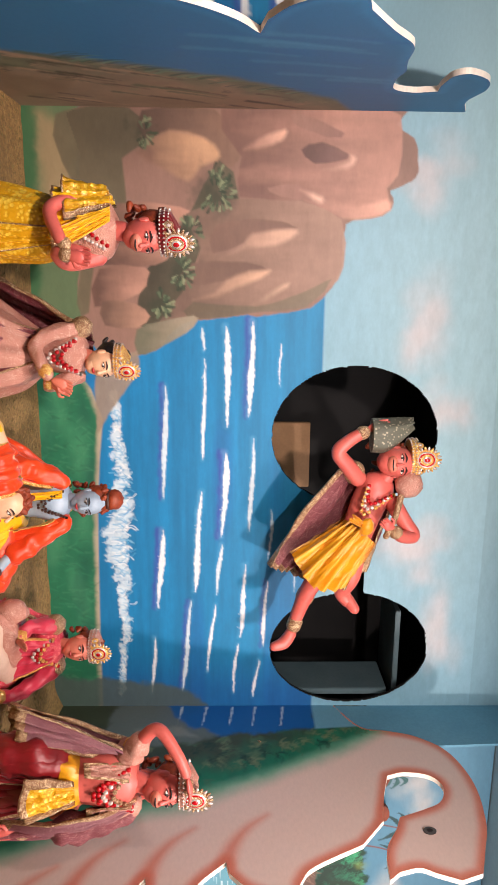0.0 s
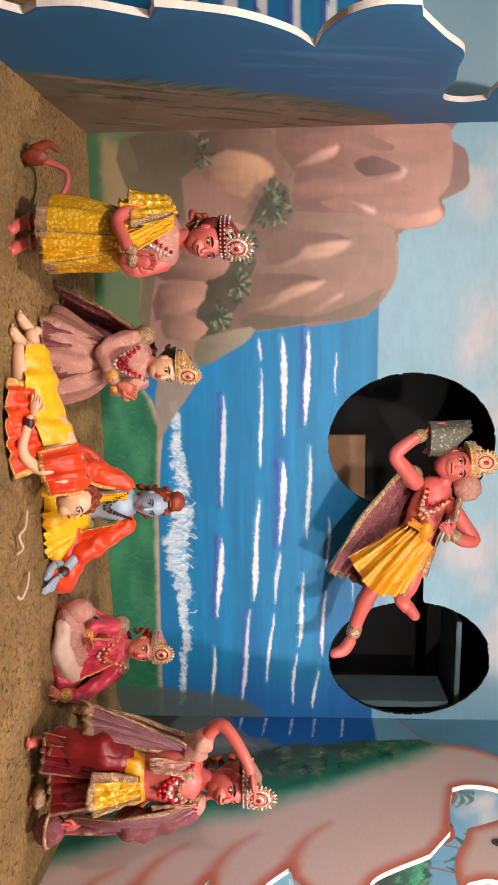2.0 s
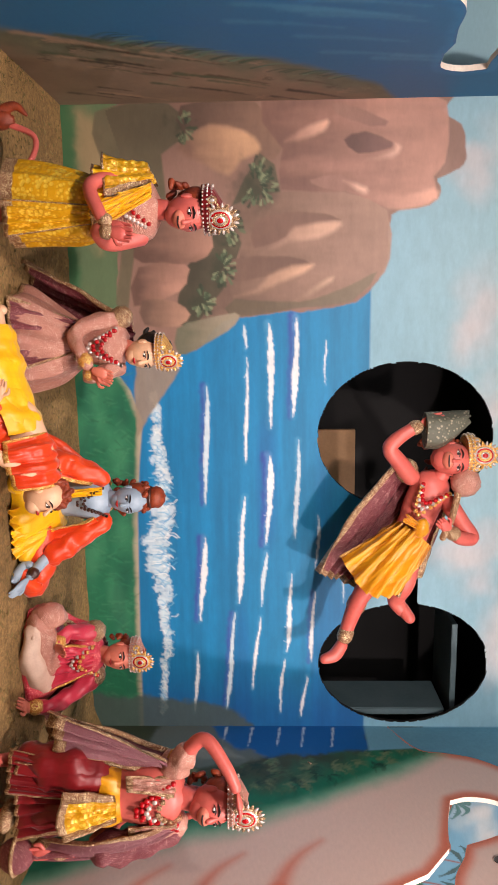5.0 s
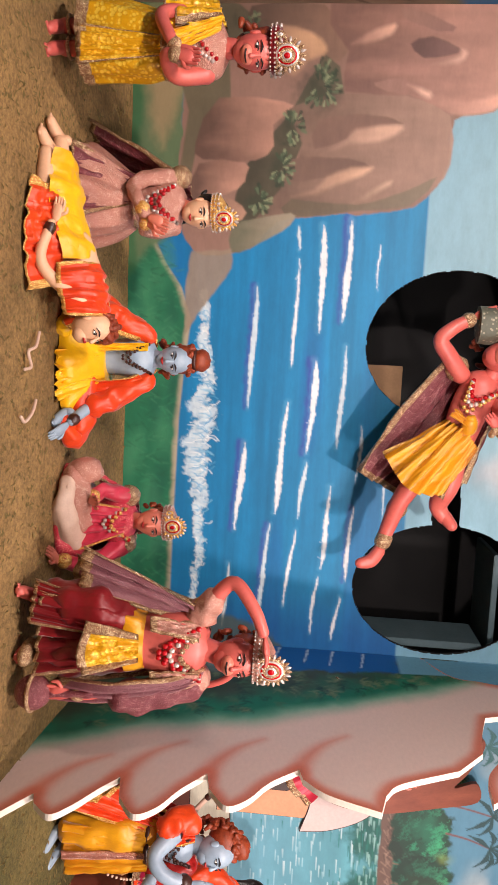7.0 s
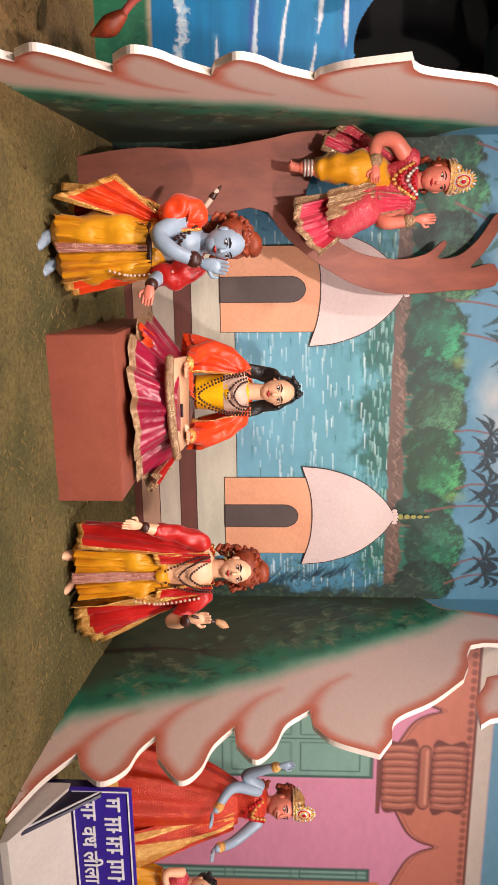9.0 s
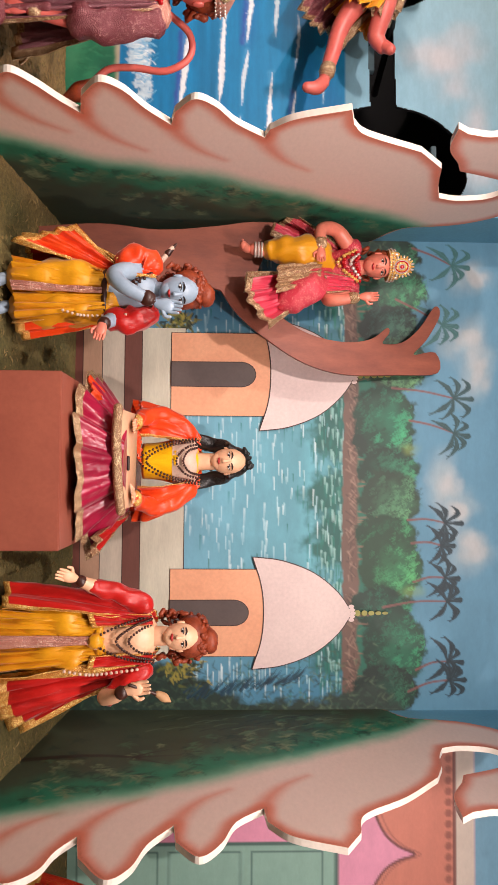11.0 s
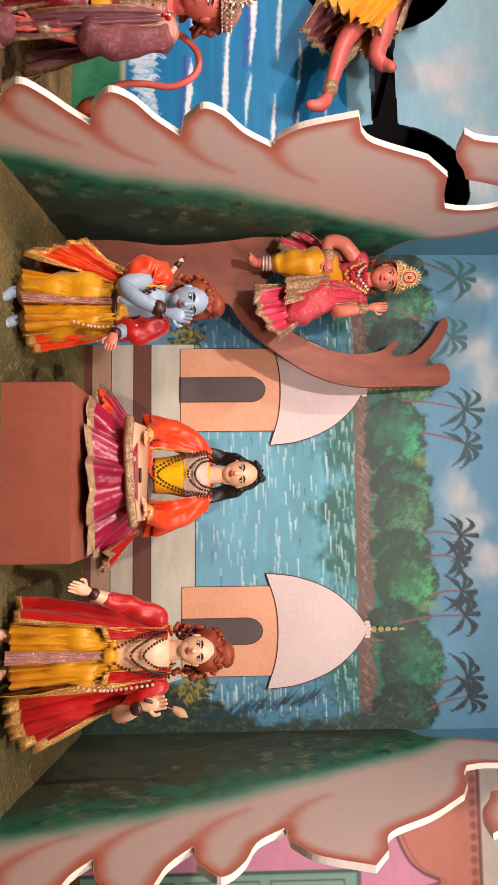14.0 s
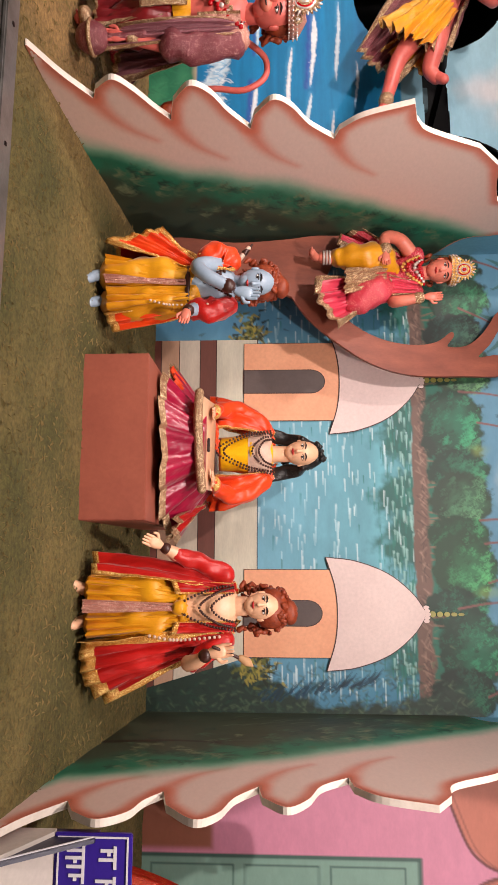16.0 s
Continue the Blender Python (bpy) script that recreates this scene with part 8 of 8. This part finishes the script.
# H: pink-clad figure sitting in the fork of the cut-out tree
d = Doll()
X, Y = 2.79, -0.62
d.tube([(X - 0.01, Y, 1.79), (X - 0.04, Y - 0.10, 1.72), (X - 0.045, Y - 0.12, 1.60), (X - 0.05, Y - 0.10, 1.53)], [0.08, 0.074, 0.062, 0.052], GOLDSATIN, 16, 6)
d.tube([(X - 0.05, Y - 0.10, 1.53), (X - 0.055, Y - 0.10, 1.45)], [0.034, 0.028], SKIN_PINK)
d.foot((X - 0.055, Y - 0.10, 1.405), 0.0, SKIN_PINK, 0.045)
for z in (1.46, 1.475, 1.49):
    d.ring((X - 0.052, Y - 0.10, z), 0.031, 0.031, 0.006, PEARL)
d.tube([(X + 0.03, Y, 1.77), (X + 0.14, Y - 0.12, 1.70), (X + 0.20, Y - 0.12, 1.60)], [0.08, 0.075, 0.055], PINKBROC, 16, 6)
d.cloth([(X + 0.02, Y - 0.08, 1.76), (X + 0.16, Y - 0.07, 1.72)], [(X + 0.08, Y - 0.17, 1.415), (X + 0.20, Y - 0.20, 1.42), (X + 0.33, Y - 0.14, 1.53)], PINK, 4, 0.018, LACE, 0.10)
d.cloth([(X + 0.0, Y - 0.12, 1.77), (X + 0.11, Y - 0.14, 1.76)], [(X + 0.05, Y - 0.20, 1.56), (X + 0.18, Y - 0.20, 1.55)], LACE, 3, 0.012)
d.cloth([(X - 0.10, Y + 0.02, 1.90), (X - 0.08, Y + 0.06, 1.90)], [(X - 0.26, Y - 0.04, 1.64), (X - 0.18, Y + 0.05, 1.52)], PINKBROC, 3, 0.018, LACE, 0.10)
d.cloth([(X - 0.06, Y - 0.06, 1.74), (X - 0.11, Y - 0.02, 1.74)], [(X - 0.13, Y - 0.10, 1.53), (X - 0.20, Y - 0.05, 1.55)], PINK, 3, 0.014, LACE, 0.08)
chest(d, X + 0.005, Y, 1.76, 1.955, 0.10, 0.072, PINKBROC)
d.ring((X + 0.005, Y, 1.775), 0.092, 0.078, 0.015, GOLDTRIM)
d.blob((X - 0.095, Y, 1.93), (0.05, 0.05, 0.05), PINKBROC, 0, 12, 0.12, 4)
d.blob((X + 0.10, Y, 1.925), (0.045, 0.05, 0.045), PINKBROC, 0, 12, 0.12, 5)
d.arm([(X - 0.11, Y - 0.01, 1.91), (X - 0.17, Y - 0.04, 1.85), (X - 0.15, Y - 0.11, 1.77), (X - 0.06, Y - 0.15, 1.76)], SKIN_PINK, 0.040, LACE)
d.hand((X - 0.03, Y - 0.16, 1.76), (1, -0.2, 0), SKIN_PINK, 0.034)
d.arm([(X + 0.11, Y - 0.01, 1.90), (X + 0.16, Y - 0.05, 1.81), (X + 0.185, Y - 0.11, 1.83), (X + 0.175, Y - 0.13, 1.93)], SKIN_PINK, 0.038, LACE)
d.hand((X + 0.17, Y - 0.13, 1.975), (0, 0, 1), SKIN_PINK, 0.036)
d.cloth([(X + 0.06, Y - 0.06, 1.93), (X + 0.12, Y - 0.04, 1.92)], [(X + 0.05, Y - 0.12, 1.78), (X + 0.15, Y - 0.10, 1.78)], PINK, 3, 0.012, LACE, 0.08)
d.tube([(X, Y, 1.95), (X - 0.005, Y - 0.01, 2.0)], [0.038, 0.036], SKIN_PINK)
for w, z, q in ((0.06, 1.91, PEARL), (0.075, 1.875, REDBEAD), (0.085, 1.85, GOLDTRIM), (0.05, 1.935, REDBEAD)):
    d.beads([(X - w, Y - 0.05, 1.965), (X, Y - 0.095, z), (X + w, Y - 0.05, 1.96)], 0.0095, q)
d.head((X - 0.008, Y - 0.02, 2.055), 0.070, 0.35, SKIN_PINK)
d.locks((X - 0.02, Y, 2.045), 0.076, 0.35, HAIR_RED, 90, 1.25, 0.3, 41, -0.1)
d.crown((X - 0.015, Y - 0.005, 2.10), 0.072, 0.35, GOLDTRIM, GOLDTRIM)
d.v = [(a, b + 0.25, c) for a, b, c in d.v]
d.done("seated_doll", (X, Y + 0.25, 1.40), "seated doll in pink and gold on the plywood tree", "doll", DOLLS, move=(-0.03, 0.06, 0.0), size=1.0)

# L: many-armed figure in red and gold, with a small one before it, in the palace scene
d = Doll()
X, Y = 6.06, -0.42
d.skirt([(X + 0.0, Y, 1.22, 0.11, 0.09), (X - 0.01, Y, 1.05, 0.20, 0.15), (X - 0.03, Y, 0.78, 0.29, 0.20), (X - 0.05, Y, 0.52, 0.33, 0.23)], REDGOLD, 10, 0.020, GOLDTRIM, 2, n=90)
d.cloth([(X - 0.04, Y - 0.09, 1.20), (X + 0.10, Y - 0.09, 1.20)], [(X + 0.02, Y - 0.26, 0.54), (X + 0.30, Y - 0.22, 0.56)], GOLDTRIM, 4, 0.016, REDGOLD, 0.1)
chest(d, X, Y, 1.20, 1.37, 0.11, 0.078, REDGOLD)
for k in (-1, 1):
    if k < 0:
        d.arm([(X + 0.11 * k, Y - 0.01, 1.34), (X + 0.20 * k, Y - 0.04, 1.27), (X + 0.27 * k, Y - 0.08, 1.36), (X + 0.31 * k, Y - 0.10, 1.44)], SKIN_BLUE, 0.034, GOLDTRIM)
        d.hand((X + 0.32 * k, Y - 0.105, 1.475), (0.2 * k, 0, 1), SKIN_BLUE, 0.034)
    d.arm([(X + 0.10 * k, Y - 0.03, 1.33), (X + 0.17 * k, Y - 0.10, 1.20), (X + 0.12 * k, Y - 0.20, 1.12)], SKIN_BLUE, 0.034, GOLDTRIM)
    d.hand((X + 0.11 * k, Y - 0.24, 1.10), (-0.2 * k, -1, 0), SKIN_BLUE, 0.034, (0, 0, -1))
d.tube([(X, Y, 1.36), (X, Y - 0.01, 1.41)], [0.04, 0.038], SKIN_PINK)
for w, z, q in ((0.07, 1.30, GOLDTRIM), (0.085, 1.26, REDBEAD)):
    d.beads([(X - w, Y - 0.05, 1.375), (X, Y - 0.10, z), (X + w, Y - 0.05, 1.375)], 0.010, q)
d.head((X, Y - 0.02, 1.465), 0.074, 0.0, SKIN_PINK, SKIN_PINK)
d.locks((X, Y, 1.465), 0.082, 0.0, HAIR_RED, 110, 1.3, 0.32, 45, -0.1, 1.1)
d.crown((X, Y - 0.005, 1.52), 0.076, 0.0, GOLDTRIM, GOLDTRIM)
d.done("standing_doll", (X, Y, 0.50), "standing doll in red and gold gown with raised blue arms", "doll", DOLLS, move=(-0.28, -0.24, -0.03), size=0.93)

d = Doll()
X, Y = 6.40, -0.62
d.skirt([(X, Y, 0.82, 0.08, 0.07), (X, Y, 0.68, 0.12, 0.10), (X, Y, 0.50, 0.15, 0.12)], GOLDSATIN, 8, 0.012, RED, 2)
chest(d, X, Y, 0.80, 0.95, 0.08, 0.06, PINKBROC)
d.arm([(X - 0.08, Y, 0.93), (X - 0.12, Y - 0.06, 0.85), (X - 0.04, Y - 0.12, 0.88)], SKIN_PALE, 0.026, GOLDTRIM)
d.arm([(X + 0.08, Y, 0.93), (X + 0.12, Y - 0.06, 0.85), (X + 0.04, Y - 0.12, 0.88)], SKIN_PALE, 0.026, GOLDTRIM)
d.hand((X, Y - 0.13, 0.92), (0, -0.1, 1), SKIN_PALE, 0.028)
d.tube([(X, Y, 0.94), (X, Y, 0.98)], 0.028, SKIN_PALE)
d.head((X, Y - 0.01, 1.03), 0.055, -0.3, SKIN_PALE)
d.locks((X, Y, 1.03), 0.058, -0.3, HAIR_BLACK, 50, 1.0, 0.3, 51, -0.1)
d.done("child_doll", (X, Y, 0.48), "small doll in gold skirt with folded hands", "doll", DOLLS, move=(-0.28, -0.22, -0.03), size=0.93)
